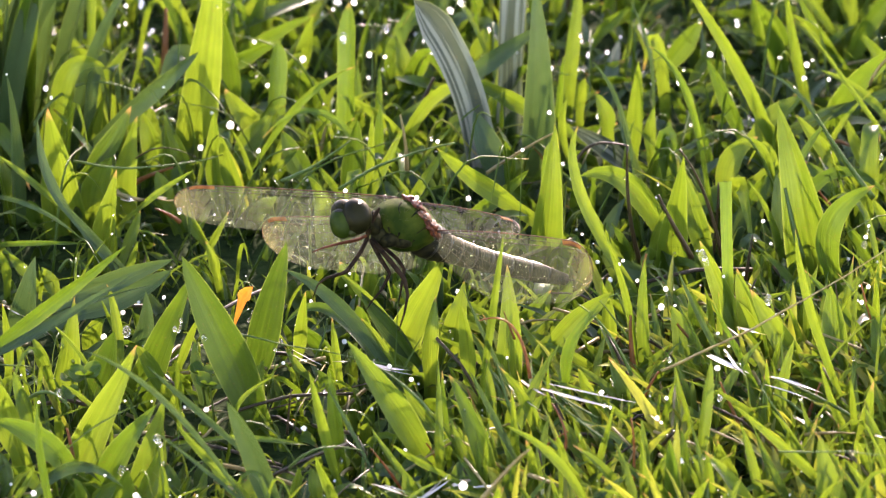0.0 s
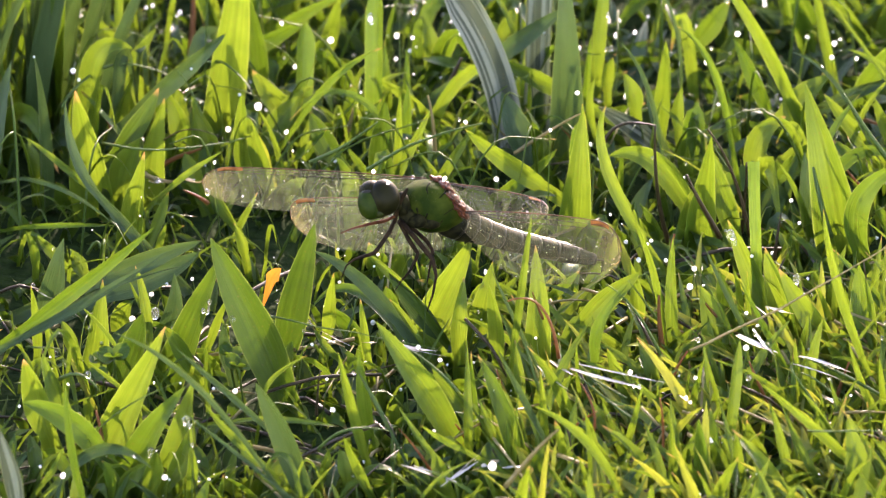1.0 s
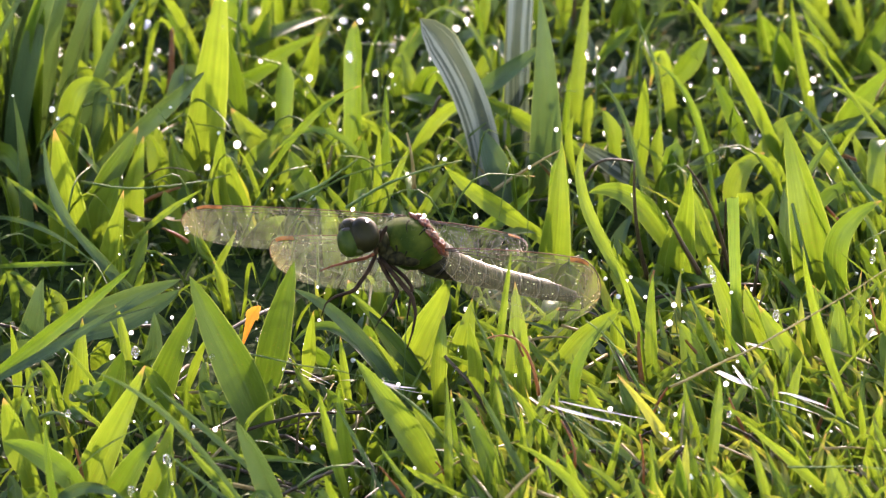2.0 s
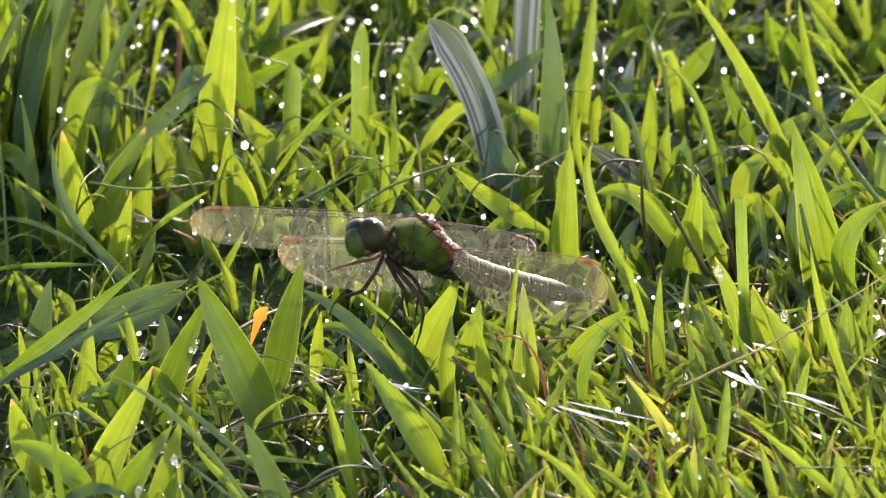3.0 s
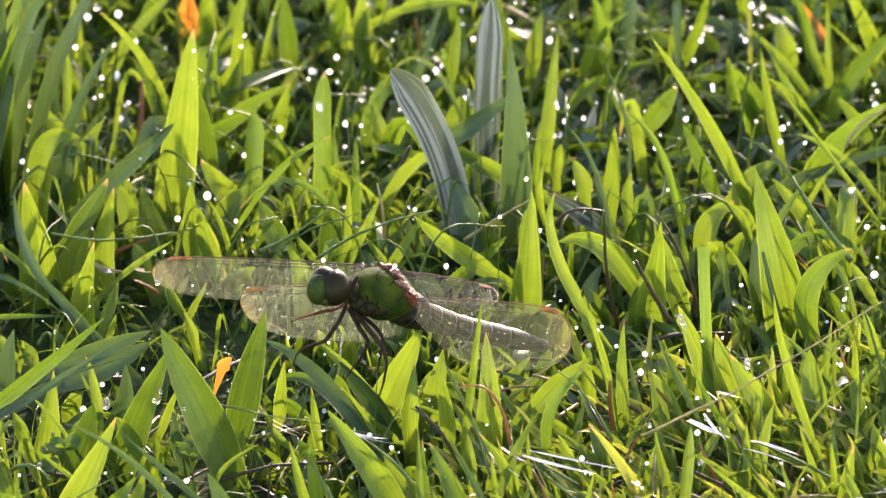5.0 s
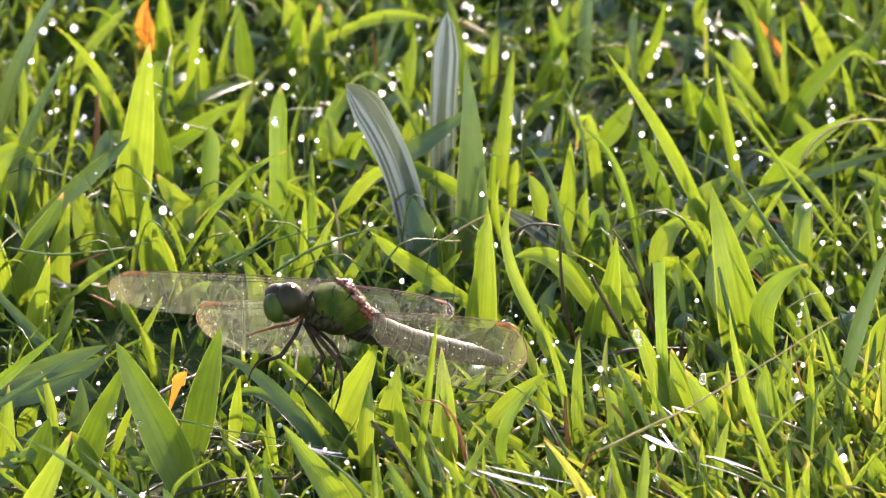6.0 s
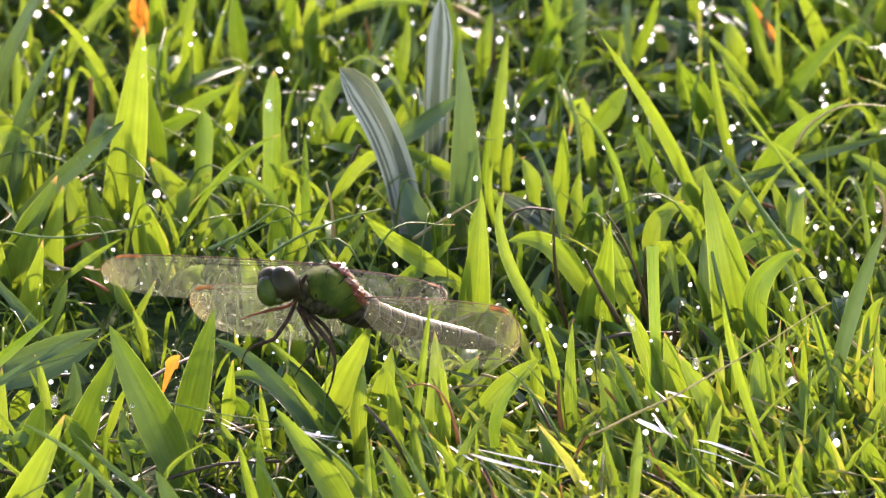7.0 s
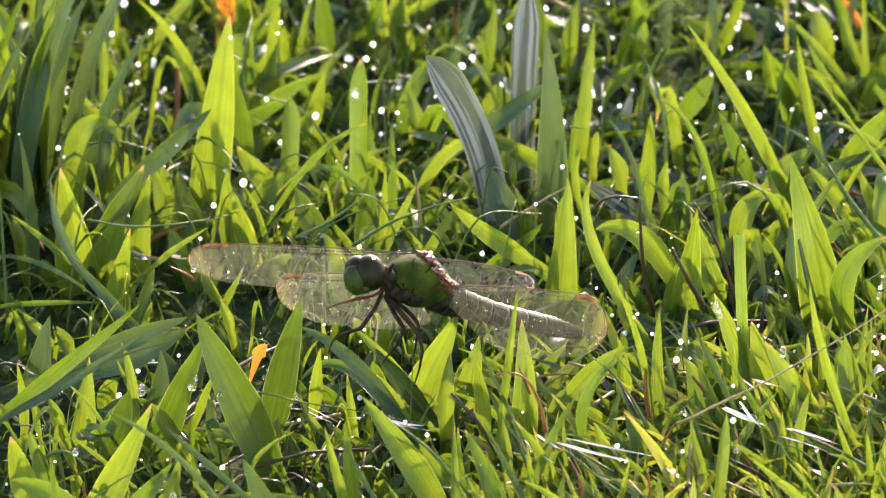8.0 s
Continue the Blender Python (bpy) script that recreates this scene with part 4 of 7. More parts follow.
blade(GREEN, (-47.0, -24.7, 5.0), (-47.6, -22.9, 11.7), (-48.9, -21.4, 16.4), 1.64, -11)
blade(BLUE, (-44.6, -21.4, 5.0), (-43.3, -20.7, 9.7), (-43.3, -19.5, 14.3), 3.46, 6, 1)
blade(DEEP, (-42.8, -29.4, 5.0), (-39.6, -29.4, 13.2), (-36.1, -29.3, 21.7), 4.91, 15, 1)
blade(DEEP, (-27.3, -40.5, 5.0), (-32.1, -39.0, 16.9), (-37.4, -35.9, 27.6), 6.49, 1)
blade(DEEP, (-27.3, -27.5, 5.0), (-25.0, -27.2, 15.1), (-22.6, -25.8, 25.2), 5.07, 2)
blade(BLUE, (-30.8, -73.2, 12.0), (-40.7, -71.7, 23.8), (-50.4, -69.6, 28.9), 0.95, 8)
blade(GREEN, (-51.1, -35.6, 10.0), (-53.6, -34.8, 13.4), (-56.4, -34.1, 16.1), 0.81, 26)
blade(GREEN, (-51.2, -54.8, 5.0), (-47.3, -54.4, 13.4), (-43.4, -53.8, 22.1), 5.30, 16, 1)
blade(GREEN, (-40.6, -32.4, 5.0), (-42.7, -32.3, 9.0), (-44.4, -32.2, 11.7), 2.62, -8)
blade(GREEN, (-38.3, -24.8, 5.0), (-36.9, -24.7, 9.0), (-35.3, -24.6, 12.9), 1.40, 2)
blade(BLUE, (-34.9, -32.7, 5.0), (-35.5, -32.4, 8.5), (-35.9, -31.8, 12.2), 2.45, 21)
blade(DEEP, (-50.6, -36.5, 5.0), (-48.4, -36.2, 10.9), (-47.3, -35.9, 15.7), 4.40, 20)
blade(WET, (-64.4, -5.1, 5.0), (-62.5, -13.4, 7.8), (-60.8, -8.9, 5.0), 0.49, 11)
blade(WET, (-62.3, -4.0, 4.7), (-59.6, -12.4, 7.3), (-57.1, -7.9, 4.2), 0.20, -16)
blade(WET, (-59.5, -11.9, 5.0), (-58.2, -16.5, 6.4), (-57.2, -14.7, 4.7), 0.35, 7)
blade(WET, (-59.3, -12.1, 5.0), (-58.6, -16.9, 6.5), (-58.2, -15.1, 4.9), 0.14, -3)
blade(GREEN, (-63.1, -26.5, 5.0), (-63.1, -26.3, 9.7), (-63.9, -25.8, 15.4), 1.81, 22)
blade(GREEN, (-60.9, -28.4, 5.0), (-61.4, -28.1, 7.9), (-62.0, -27.4, 11.6), 1.07, -7)
blade(GREEN, (-57.7, -26.5, 5.0), (-58.6, -26.4, 7.5), (-59.6, -25.4, 9.6), 2.22, -15)
blade(STEM, (-64.3, -35.4, 10.0), (-61.3, -38.6, 11.4), (-59.2, -35.2, 9.6), 0.33, 16)
blade(GREEN, (-46.9, 7.3, 5.0), (-46.2, 7.4, 7.2), (-45.4, 7.7, 9.7), 1.26, -16)
blade(GREEN, (-33.8, 6.5, 5.0), (-34.4, 6.6, 7.5), (-35.3, 7.3, 9.9), 1.85, -19)
blade(GREEN, (-64.8, 3.3, 5.0), (-65.1, 3.4, 7.7), (-66.1, 3.6, 10.4), 1.68, -19)
blade(ORANGE, (-29.4, -11.4, 9.3), (-28.9, -11.4, 10.2), (-27.9, -11.4, 11.2), 2.2, 0)
blade(BLUE, (-10.7, -27.3, 10.0), (-16.5, -27.2, 17.1), (-22.9, -27.2, 21.4), 2.29, -3)
blade(MID, (-10.8, -26.1, 8.0), (-17.7, -16.2, 10.0), (-23.3, -17.7, 7.8), 1.98, -25)
blade(GREEN, (-21.0, -20.3, 5.0), (-20.5, -20.3, 9.2), (-20.0, -20.2, 14.6), 2.47, 26)
blade(YELLOW, (-19.6, 1.8, 5.0), (-19.9, 1.8, 7.0), (-20.1, 1.9, 9.3), 0.67, -1)
blade(GREEN, (-6.6, -21.4, 8.0), (-11.0, -20.8, 13.6), (-15.7, -18.9, 17.5), 1.81, -9)
blade(BLUE, (-5.0, -21.1, 5.0), (-8.6, -21.0, 10.0), (-12.0, -20.8, 14.8), 3.13, 13)
blade(GREEN, (-7.1, -27.5, 5.0), (-9.7, -26.1, 9.3), (-11.9, -25.0, 12.6), 2.30, -2)
blade(GREEN, (-15.0, -29.0, 5.0), (-15.7, -28.7, 9.9), (-16.1, -27.8, 14.1), 1.39, -14)
blade(STEM, (-19.0, -24.5, 5.0), (-17.4, -23.8, 8.6), (-16.8, -22.3, 11.3), 0.49, 7)
blade(GREEN, (-6.0, -18.0, 5.0), (-2.8, -17.7, 12.0), (0.2, -17.4, 19.1), 5.44, 10, 1)
blade(GREEN, (-2.0, -27.5, 5.0), (-1.8, -27.0, 11.0), (-1.1, -24.8, 16.0), 2.95, -28)
blade(GREEN, (-2.7, -54.8, 5.0), (-7.8, -54.7, 14.1), (-13.6, -54.1, 23.0), 4.49, -18)
blade(WET, (-21.8, -27.7, 8.0), (-19.9, -36.7, 11.3), (-18.2, -30.9, 7.7), 0.48, 17)
blade(WET, (-21.9, -26.8, 8.4), (-18.6, -37.1, 11.5), (-15.6, -32.8, 7.8), 0.19, 3)
blade(WET, (-12.0, -29.7, 8.0), (-8.5, -35.4, 9.7), (-4.9, -33.9, 8.5), 0.62, -13)
blade(WET, (-12.5, -30.2, 8.0), (-7.7, -36.9, 9.9), (-2.9, -36.4, 8.7), 0.25, 8)
blade(WET, (-16.0, -29.9, 8.0), (-14.6, -36.8, 11.3), (-13.3, -30.3, 8.2), 0.35, -3)
blade(WET, (-17.4, -29.1, 7.7), (-16.6, -36.9, 11.1), (-16.0, -31.5, 8.1), 0.14, 3)
blade(STEM, (-32.7, -27.7, 12.0), (-23.1, -36.8, 14.2), (-5.0, -39.1, 11.3), 0.33, -6)
blade(GREEN, (-19.8, -28.4, 5.0), (-21.6, -28.1, 7.0), (-23.0, -27.2, 9.1), 1.39, -27)
blade(GREEN, (1.6, -15.7, 5.0), (2.3, -15.2, 9.0), (3.1, -13.1, 13.0), 3.81, 10, 1)
blade(GREEN, (3.8, -29.4, 5.0), (3.4, -28.9, 11.0), (2.5, -28.2, 16.5), 2.62, 19)
blade(BLUE, (8.9, -39.7, 10.0), (5.8, -38.2, 16.5), (2.7, -35.0, 22.5), 0.73, 21)
blade(GREEN, (9.5, -29.4, 5.0), (9.7, -27.6, 13.9), (9.3, -23.5, 20.5), 4.09, 13, 1)
blade(GREEN, (5.8, -39.3, 10.0), (7.4, -38.2, 22.6), (8.7, -36.0, 31.3), 1.38, -24)
blade(RUST, (12.4, -43.4, 12.0), (10.0, -41.5, 19.0), (5.3, -40.4, 19.6), 0.57, -22)
blade(RUST, (10.5, -30.7, 12.0), (9.7, -30.6, 14.0), (8.9, -30.5, 16.2), 0.41, -23)
blade(STRAW, (11.1, -18.1, 8.0), (13.7, -19.1, 9.4), (17.4, -15.6, 7.9), 0.49, -25)
blade(MID, (10.6, -11.1, 5.0), (13.4, -10.8, 7.9), (16.0, -9.9, 10.0), 1.83, -27)
blade(GREEN, (15.9, -24.6, 8.0), (20.2, -23.5, 12.2), (24.5, -21.7, 15.2), 3.78, -16)
blade(MID, (17.7, -39.3, 10.0), (18.7, -38.6, 15.6), (22.5, -37.4, 20.8), 1.95, 16)
blade(GREEN, (13.9, -27.1, 5.0), (14.6, -26.7, 8.1), (15.6, -25.4, 10.2), 2.79, 2)
blade(YELLOW, (23.7, -2.6, 5.0), (22.6, -2.3, 8.5), (21.7, -2.0, 11.9), 1.67, -24)
blade(GREEN, (24.1, -17.6, 5.0), (24.0, -17.4, 9.1), (23.1, -17.2, 14.9), 2.81, -27)
blade(GREEN, (27.7, -27.5, 10.0), (26.0, -27.2, 19.2), (22.8, -26.0, 27.1), 1.23, 22)
blade(GREEN, (26.8, 6.1, 5.0), (24.9, 6.6, 8.0), (22.6, 7.1, 10.4), 2.27, -16)
blade(GREEN, (29.3, -27.1, 5.0), (29.0, -25.2, 13.7), (29.3, -22.9, 21.4), 1.97, 8)
blade(RUST, (29.7, -5.3, 10.0), (29.6, -4.9, 11.6), (30.0, -4.2, 13.1), 0.75, -9)
blade(RUST, (28.0, -29.0, 5.0), (27.4, -28.2, 9.7), (27.3, -27.2, 14.3), 0.98, -22)
blade(RUST, (26.9, -26.5, 5.0), (25.2, -26.3, 7.0), (24.1, -25.6, 8.8), 0.49, 18)
blade(STEM, (27.1, -38.6, 10.0), (23.2, -37.3, 16.8), (19.3, -36.2, 20.2), 0.49, -2)
blade(STEM, (27.2, -26.9, 10.0), (25.1, -26.8, 13.1), (22.8, -26.7, 16.2), 0.41, -9)
blade(STEM, (20.7, -21.0, 12.0), (23.9, -21.1, 14.0), (27.4, -21.3, 15.6), 0.33, 3)
blade(BLUE, (32.4, 2.7, 4.0), (28.2, 2.7, 7.4), (24.6, 2.7, 9.6), 2.68, 8)
blade(GREEN, (28.1, -27.5, 5.0), (30.4, -27.3, 7.1), (33.1, -27.1, 9.5), 1.23, -8)
blade(BLUE, (39.9, -32.2, 10.0), (36.8, -31.9, 16.5), (33.5, -30.3, 23.5), 0.90, -4)
blade(GREEN, (30.2, -6.1, 5.0), (33.8, -6.2, 7.5), (39.0, -6.3, 10.4), 1.25, -19)
blade(GREEN, (43.8, -17.6, 5.0), (40.7, -15.3, 12.7), (37.5, -13.2, 19.5), 3.64, 21)
blade(GREEN, (45.7, -19.5, 5.0), (44.3, -18.4, 11.4), (42.9, -16.6, 16.6), 3.63, 24)
blade(MID, (46.7, -25.8, 10.0), (45.2, -25.0, 14.6), (42.2, -24.0, 20.0), 0.74, 25)
blade(GREEN, (35.5, -27.5, 5.0), (35.0, -26.0, 9.5), (33.2, -23.9, 14.0), 4.43, -1)
blade(RUST, (37.7, -25.8, 8.0), (35.5, -25.4, 10.1), (34.0, -25.1, 11.8), 0.74, 28)
blade(DEEP, (37.9, -17.6, 5.0), (37.0, -17.4, 9.1), (36.3, -16.6, 13.0), 3.14, 24)
blade(MID, (45.4, -40.4, 8.0), (41.8, -40.2, 15.5), (38.2, -39.8, 22.7), 1.05, 12)
blade(GREEN, (52.5, -28.2, 5.0), (48.4, -27.8, 11.8), (44.5, -25.5, 17.5), 3.61, 8)
blade(YELLOW, (49.7, -25.6, 5.0), (50.7, -24.4, 11.5), (50.8, -21.8, 17.1), 1.64, -13)
blade(GREEN, (56.3, -41.2, 10.0), (52.2, -39.7, 22.4), (50.3, -37.9, 32.8), 1.46, 14)
blade(GREEN, (55.1, -27.7, 10.0), (52.5, -27.1, 19.2), (51.4, -25.9, 24.5), 0.57, -22)
blade(MID, (62.4, -19.1, 5.0), (57.5, -18.7, 11.6), (52.6, -17.1, 16.7), 1.65, -24)
blade(GREEN, (57.2, -29.4, 5.0), (56.6, -27.2, 11.9), (56.1, -25.2, 17.9), 4.43, 11)
blade(STRAW, (31.0, -49.8, 16.0), (47.8, -49.1, 24.8), (65.3, -47.0, 35.4), 0.40, 21)
blade(BROWN, (59.8, -26.5, 5.0), (58.0, -26.3, 11.5), (56.7, -25.6, 18.9), 0.49, -11)
blade(RUST, (64.8, -26.5, 5.0), (62.4, -25.7, 12.3), (60.7, -23.8, 17.6), 0.66, 2)
blade(WET, (59.2, -13.6, 5.0), (59.7, -20.6, 7.2), (60.7, -20.7, 5.9), 0.56, 11)
blade(WET, (58.2, -14.4, 5.2), (57.2, -22.5, 7.4), (56.8, -23.7, 6.2), 0.22, 1)
blade(WET, (38.0, -40.3, 14.0), (40.6, -46.6, 15.5), (43.9, -46.8, 14.2), 1.17, -1)
blade(WET, (40.4, -39.4, 14.5), (41.6, -46.7, 15.7), (43.5, -47.8, 14.1), 0.47, -2)
blade(WET, (42.4, -30.9, 14.0), (44.3, -37.4, 16.4), (46.8, -31.9, 13.2), 0.69, -6)
blade(WET, (41.1, -30.0, 13.6), (42.3, -37.8, 16.0), (44.1, -33.8, 12.8), 0.28, 4)
blade(GREEN, (57.7, -5.7, 5.0), (60.5, -5.0, 7.9), (63.3, -3.8, 11.4), 1.84, 23)
blade(YELLOW, (63.7, 0.4, 5.0), (64.2, 0.6, 7.2), (65.0, 0.9, 10.1), 1.68, -20)
blade(GREEN, (63.8, -29.0, 5.0), (63.2, -27.7, 9.5), (62.3, -26.1, 13.8), 2.71, 0)
blade(BROWN, (44.9, 2.5, 5.0), (45.4, 2.9, 8.7), (46.0, 4.2, 12.4), 0.67, -12)
blade(YELLOW, (45.4, 1.4, 5.0), (46.2, 1.4, 6.8), (47.2, 1.4, 8.3), 1.01, 8)
blade(GREEN, (53.1, 0.8, 5.0), (49.6, 1.8, 8.5), (46.4, 3.1, 11.0), 1.09, -2)
blade(GREEN, (52.8, -12.2, 5.0), (51.1, -11.5, 7.8), (49.9, -10.1, 10.4), 2.49, 18)
blade(GREEN, (-56.9, -53.0, 5.0), (-59.4, -52.5, 11.6), (-61.1, -51.0, 16.6), 2.66, 1)
blade(GREEN, (-60.5, -53.0, 5.0), (-62.2, -52.6, 10.7), (-63.7, -52.1, 16.3), 4.35, 10)
blade(MID, (-52.3, -65.9, 8.0), (-57.6, -65.7, 13.7), (-63.3, -65.6, 16.0), 3.82, -5)
blade(MID, (-54.4, -82.0, 10.0), (-55.9, -81.0, 18.5), (-56.4, -78.9, 26.2), 1.34, 17)
blade(STEM, (-58.9, -49.9, 12.0), (-55.9, -52.1, 13.8), (-53.0, -53.6, 11.9), 0.64, -19)
blade(GREEN, (-49.7, -49.3, 10.0), (-52.3, -48.9, 12.2), (-54.8, -48.6, 14.1), 0.81, 20)
blade(YELLOW, (-55.5, -39.4, 5.0), (-56.8, -39.1, 7.8), (-58.0, -37.5, 10.0), 0.90, 6)
blade(RUST, (-52.4, -57.9, 5.0), (-52.6, -57.4, 7.7), (-53.3, -56.6, 10.4), 0.80, 3)
blade(GREEN, (-54.8, -47.7, 5.0), (-55.0, -47.5, 6.5), (-55.5, -47.4, 7.8), 1.62, 12)
blade(MID, (-47.8, -62.0, 5.0), (-44.6, -61.9, 10.8), (-40.4, -61.5, 16.5), 4.32, 9, 1)
blade(GREEN, (-42.5, -62.0, 5.0), (-40.7, -60.7, 11.1), (-39.3, -59.5, 16.7), 3.68, 22, 1)
blade(GREEN, (-42.3, -67.3, 5.0), (-40.8, -66.6, 7.8), (-39.6, -65.4, 12.2), 3.19, -17)
blade(GREEN, (-39.6, -72.1, 5.0), (-39.3, -71.9, 8.7), (-39.5, -71.5, 12.5), 1.75, -7)
blade(BLUE, (-56.1, -69.8, 8.0), (-50.7, -70.7, 11.4), (-44.8, -74.8, 10.2), 1.91, -13)
blade(GREEN, (-49.0, -70.3, 5.0), (-47.5, -70.2, 7.0), (-45.0, -69.9, 8.5), 2.55, -6)
blade(GREEN, (-45.3, -70.7, 5.0), (-44.8, -70.5, 8.0), (-44.3, -70.4, 10.6), 3.02, -14)
blade(MID, (-50.7, -70.7, 5.0), (-51.1, -70.7, 7.6), (-52.0, -70.6, 9.3), 1.75, -15)
blade(BLUE, (-28.9, -62.0, 10.0), (-36.1, -61.8, 17.1), (-41.7, -61.6, 22.6), 1.04, 1)
blade(GREEN, (-29.6, -63.4, 5.0), (-34.2, -62.1, 9.2), (-37.8, -60.5, 13.2), 1.36, 7)
blade(BLUE, (-29.1, -80.6, 12.0), (-34.7, -80.6, 17.1), (-40.1, -80.5, 21.8), 0.63, -12)
blade(GREEN, (-38.1, -38.0, 5.0), (-38.2, -37.9, 8.1), (-38.4, -37.7, 12.0), 1.22, -13)
blade(STEM, (-38.2, -56.1, 5.0), (-37.6, -55.9, 9.7), (-37.2, -54.9, 14.9), 0.24, 3)
blade(GREEN, (-60.2, -68.4, 5.0), (-58.4, -68.3, 7.9), (-57.4, -67.9, 10.3), 1.19, 26)
blade(DEEP, (-61.8, -64.1, 5.0), (-62.0, -63.3, 7.3), (-62.6, -62.4, 9.5), 2.40, -18)
blade(GREEN, (-27.4, -36.5, 5.0), (-26.8, -36.2, 7.7), (-25.9, -34.8, 10.7), 2.69, 8)
blade(GREEN, (-29.5, -50.4, 10.0), (-27.7, -50.4, 12.9), (-23.3, -50.2, 15.8), 0.81, 15)
blade(BLUE, (-23.5, -72.6, 5.0), (-27.1, -71.9, 14.9), (-30.2, -71.3, 21.8), 3.80, 18)
blade(GREEN, (-31.1, -58.9, 10.0), (-25.0, -64.2, 12.3), (-18.8, -61.2, 9.9), 1.04, 26)
blade(STEM, (-21.5, -72.3, 12.0), (-16.9, -73.2, 15.5), (-11.6, -67.1, 12.0), 0.47, -6)
blade(GREEN, (-15.3, -60.2, 5.0), (-17.4, -60.0, 13.5), (-18.9, -59.3, 20.8), 1.76, -20)
blade(MID, (-14.7, -53.0, 5.0), (-15.4, -52.7, 10.8), (-16.1, -51.2, 16.9), 2.49, 23)
blade(GREEN, (-14.8, -70.5, 5.0), (-16.5, -70.2, 8.8), (-18.0, -69.9, 12.7), 1.75, 25)
blade(GREEN, (-17.8, -67.0, 5.0), (-18.2, -66.5, 6.9), (-18.7, -65.5, 8.6), 2.23, -14)
blade(BLUE, (-11.2, -64.2, 10.0), (-13.8, -62.6, 14.8), (-16.3, -60.7, 18.8), 0.72, -1)
blade(GREEN, (-3.2, -67.0, 5.0), (-7.3, -66.6, 10.5), (-10.4, -65.6, 15.3), 1.19, -27)
blade(GREEN, (-3.7, -69.8, 5.0), (-4.6, -69.3, 7.4), (-5.6, -68.4, 9.6), 2.62, 16)
blade(RUST, (-5.3, -67.3, 5.0), (-7.8, -66.9, 8.9), (-10.4, -66.0, 11.9), 0.48, 2)
blade(WET, (-10.1, -69.6, 8.0), (-7.4, -74.4, 9.5), (-4.4, -73.8, 7.9), 0.81, 15)
blade(WET, (-8.3, -70.6, 8.4), (-4.7, -76.3, 9.8), (-0.7, -76.8, 8.1), 0.32, -10)
blade(GREEN, (-0.8, -69.5, 10.0), (-4.2, -69.6, 12.1), (-7.2, -69.9, 14.4), 1.19, 27)
blade(GREEN, (-0.4, -60.2, 5.0), (-0.6, -59.5, 11.4), (-0.7, -54.6, 20.3), 1.60, -22)
blade(GREEN, (-1.3, -46.1, 5.0), (-3.2, -45.1, 7.6), (-5.7, -44.0, 10.6), 2.67, 16)
blade(STEM, (-0.8, -54.0, 10.0), (-5.5, -52.8, 15.0), (-9.8, -51.8, 17.8), 0.64, 1)
blade(RUST, (-0.6, -56.1, 5.0), (-1.3, -56.0, 6.3), (-2.3, -56.0, 7.6), 0.64, 2)
blade(WET, (-3.6, -74.9, 8.0), (-1.4, -74.9, 9.4), (1.1, -75.1, 11.5), 0.81, 0)
blade(WET, (-4.3, -75.4, 7.5), (-1.8, -74.0, 9.1), (1.1, -72.8, 11.4), 0.32, 13)
blade(GREEN, (-24.5, -63.6, 5.0), (-25.4, -62.9, 7.0), (-26.4, -62.1, 9.2), 1.60, -12)
blade(GREEN, (-21.1, -67.0, 5.0), (-20.6, -66.8, 7.1), (-20.3, -66.5, 9.1), 1.59, -21)
blade(STRAW, (-32.1, -62.2, 5.0), (-29.7, -70.4, 7.6), (-27.2, -67.5, 4.7), 0.79, -9)
blade(GREEN, (-27.0, -70.5, 5.0), (-30.4, -69.6, 8.5), (-33.1, -68.2, 10.8), 2.15, -3)
blade(BROWN, (-22.3, -47.9, 5.0), (-22.1, -47.3, 7.8), (-21.7, -46.4, 11.5), 0.49, 21)
blade(DEEP, (6.7, -63.8, 5.0), (4.5, -62.5, 12.9), (0.8, -60.3, 20.7), 3.03, -3)
blade(BLUE, (9.9, -64.2, 10.0), (6.8, -64.0, 16.5), (3.6, -63.8, 23.3), 1.03, -4)
blade(GREEN, (6.9, -43.5, 5.0), (6.6, -42.2, 9.3), (6.2, -40.7, 13.6), 1.95, -25)
blade(STEM, (11.1, -58.7, 10.0), (9.1, -58.3, 15.4), (7.6, -57.0, 20.6), 0.72, 27)
blade(GREEN, (19.7, -78.7, 10.0), (15.1, -78.1, 16.8), (8.5, -77.7, 21.2), 1.50, 3)
blade(GREEN, (11.6, -47.2, 5.0), (12.8, -46.7, 7.9), (14.4, -46.1, 10.7), 1.94, 21)
blade(STRAW, (4.5, -92.7, 16.0), (8.6, -92.2, 21.1), (12.1, -91.4, 24.4), 0.70, -11)
blade(WET, (11.2, -40.2, 10.0), (13.1, -48.8, 12.6), (15.2, -48.3, 11.3), 0.62, 3)
blade(WET, (9.4, -41.1, 9.6), (11.6, -50.7, 12.0), (14.2, -51.3, 10.4), 0.25, -6)
blade(WET, (13.9, -51.2, 14.0), (18.8, -59.3, 16.3), (24.3, -60.0, 15.2), 0.81, 1)
blade(WET, (15.1, -50.3, 14.3), (21.3, -58.5, 16.7), (27.9, -59.4, 15.6), 0.33, -13)
blade(STEM, (23.2, -60.6, 10.0), (18.9, -59.8, 13.4), (15.1, -58.3, 16.1), 0.48, -7)
blade(STEM, (21.9, -52.9, 10.0), (18.6, -52.8, 12.1), (16.1, -52.5, 13.5), 0.40, -12)
blade(RUST, (16.3, -66.1, 10.0), (17.2, -65.7, 13.8), (15.4, -63.4, 17.8), 0.56, 6)
blade(RUST, (13.7, -59.4, 8.0), (15.3, -59.4, 9.4), (17.7, -59.7, 11.3), 0.48, -8)
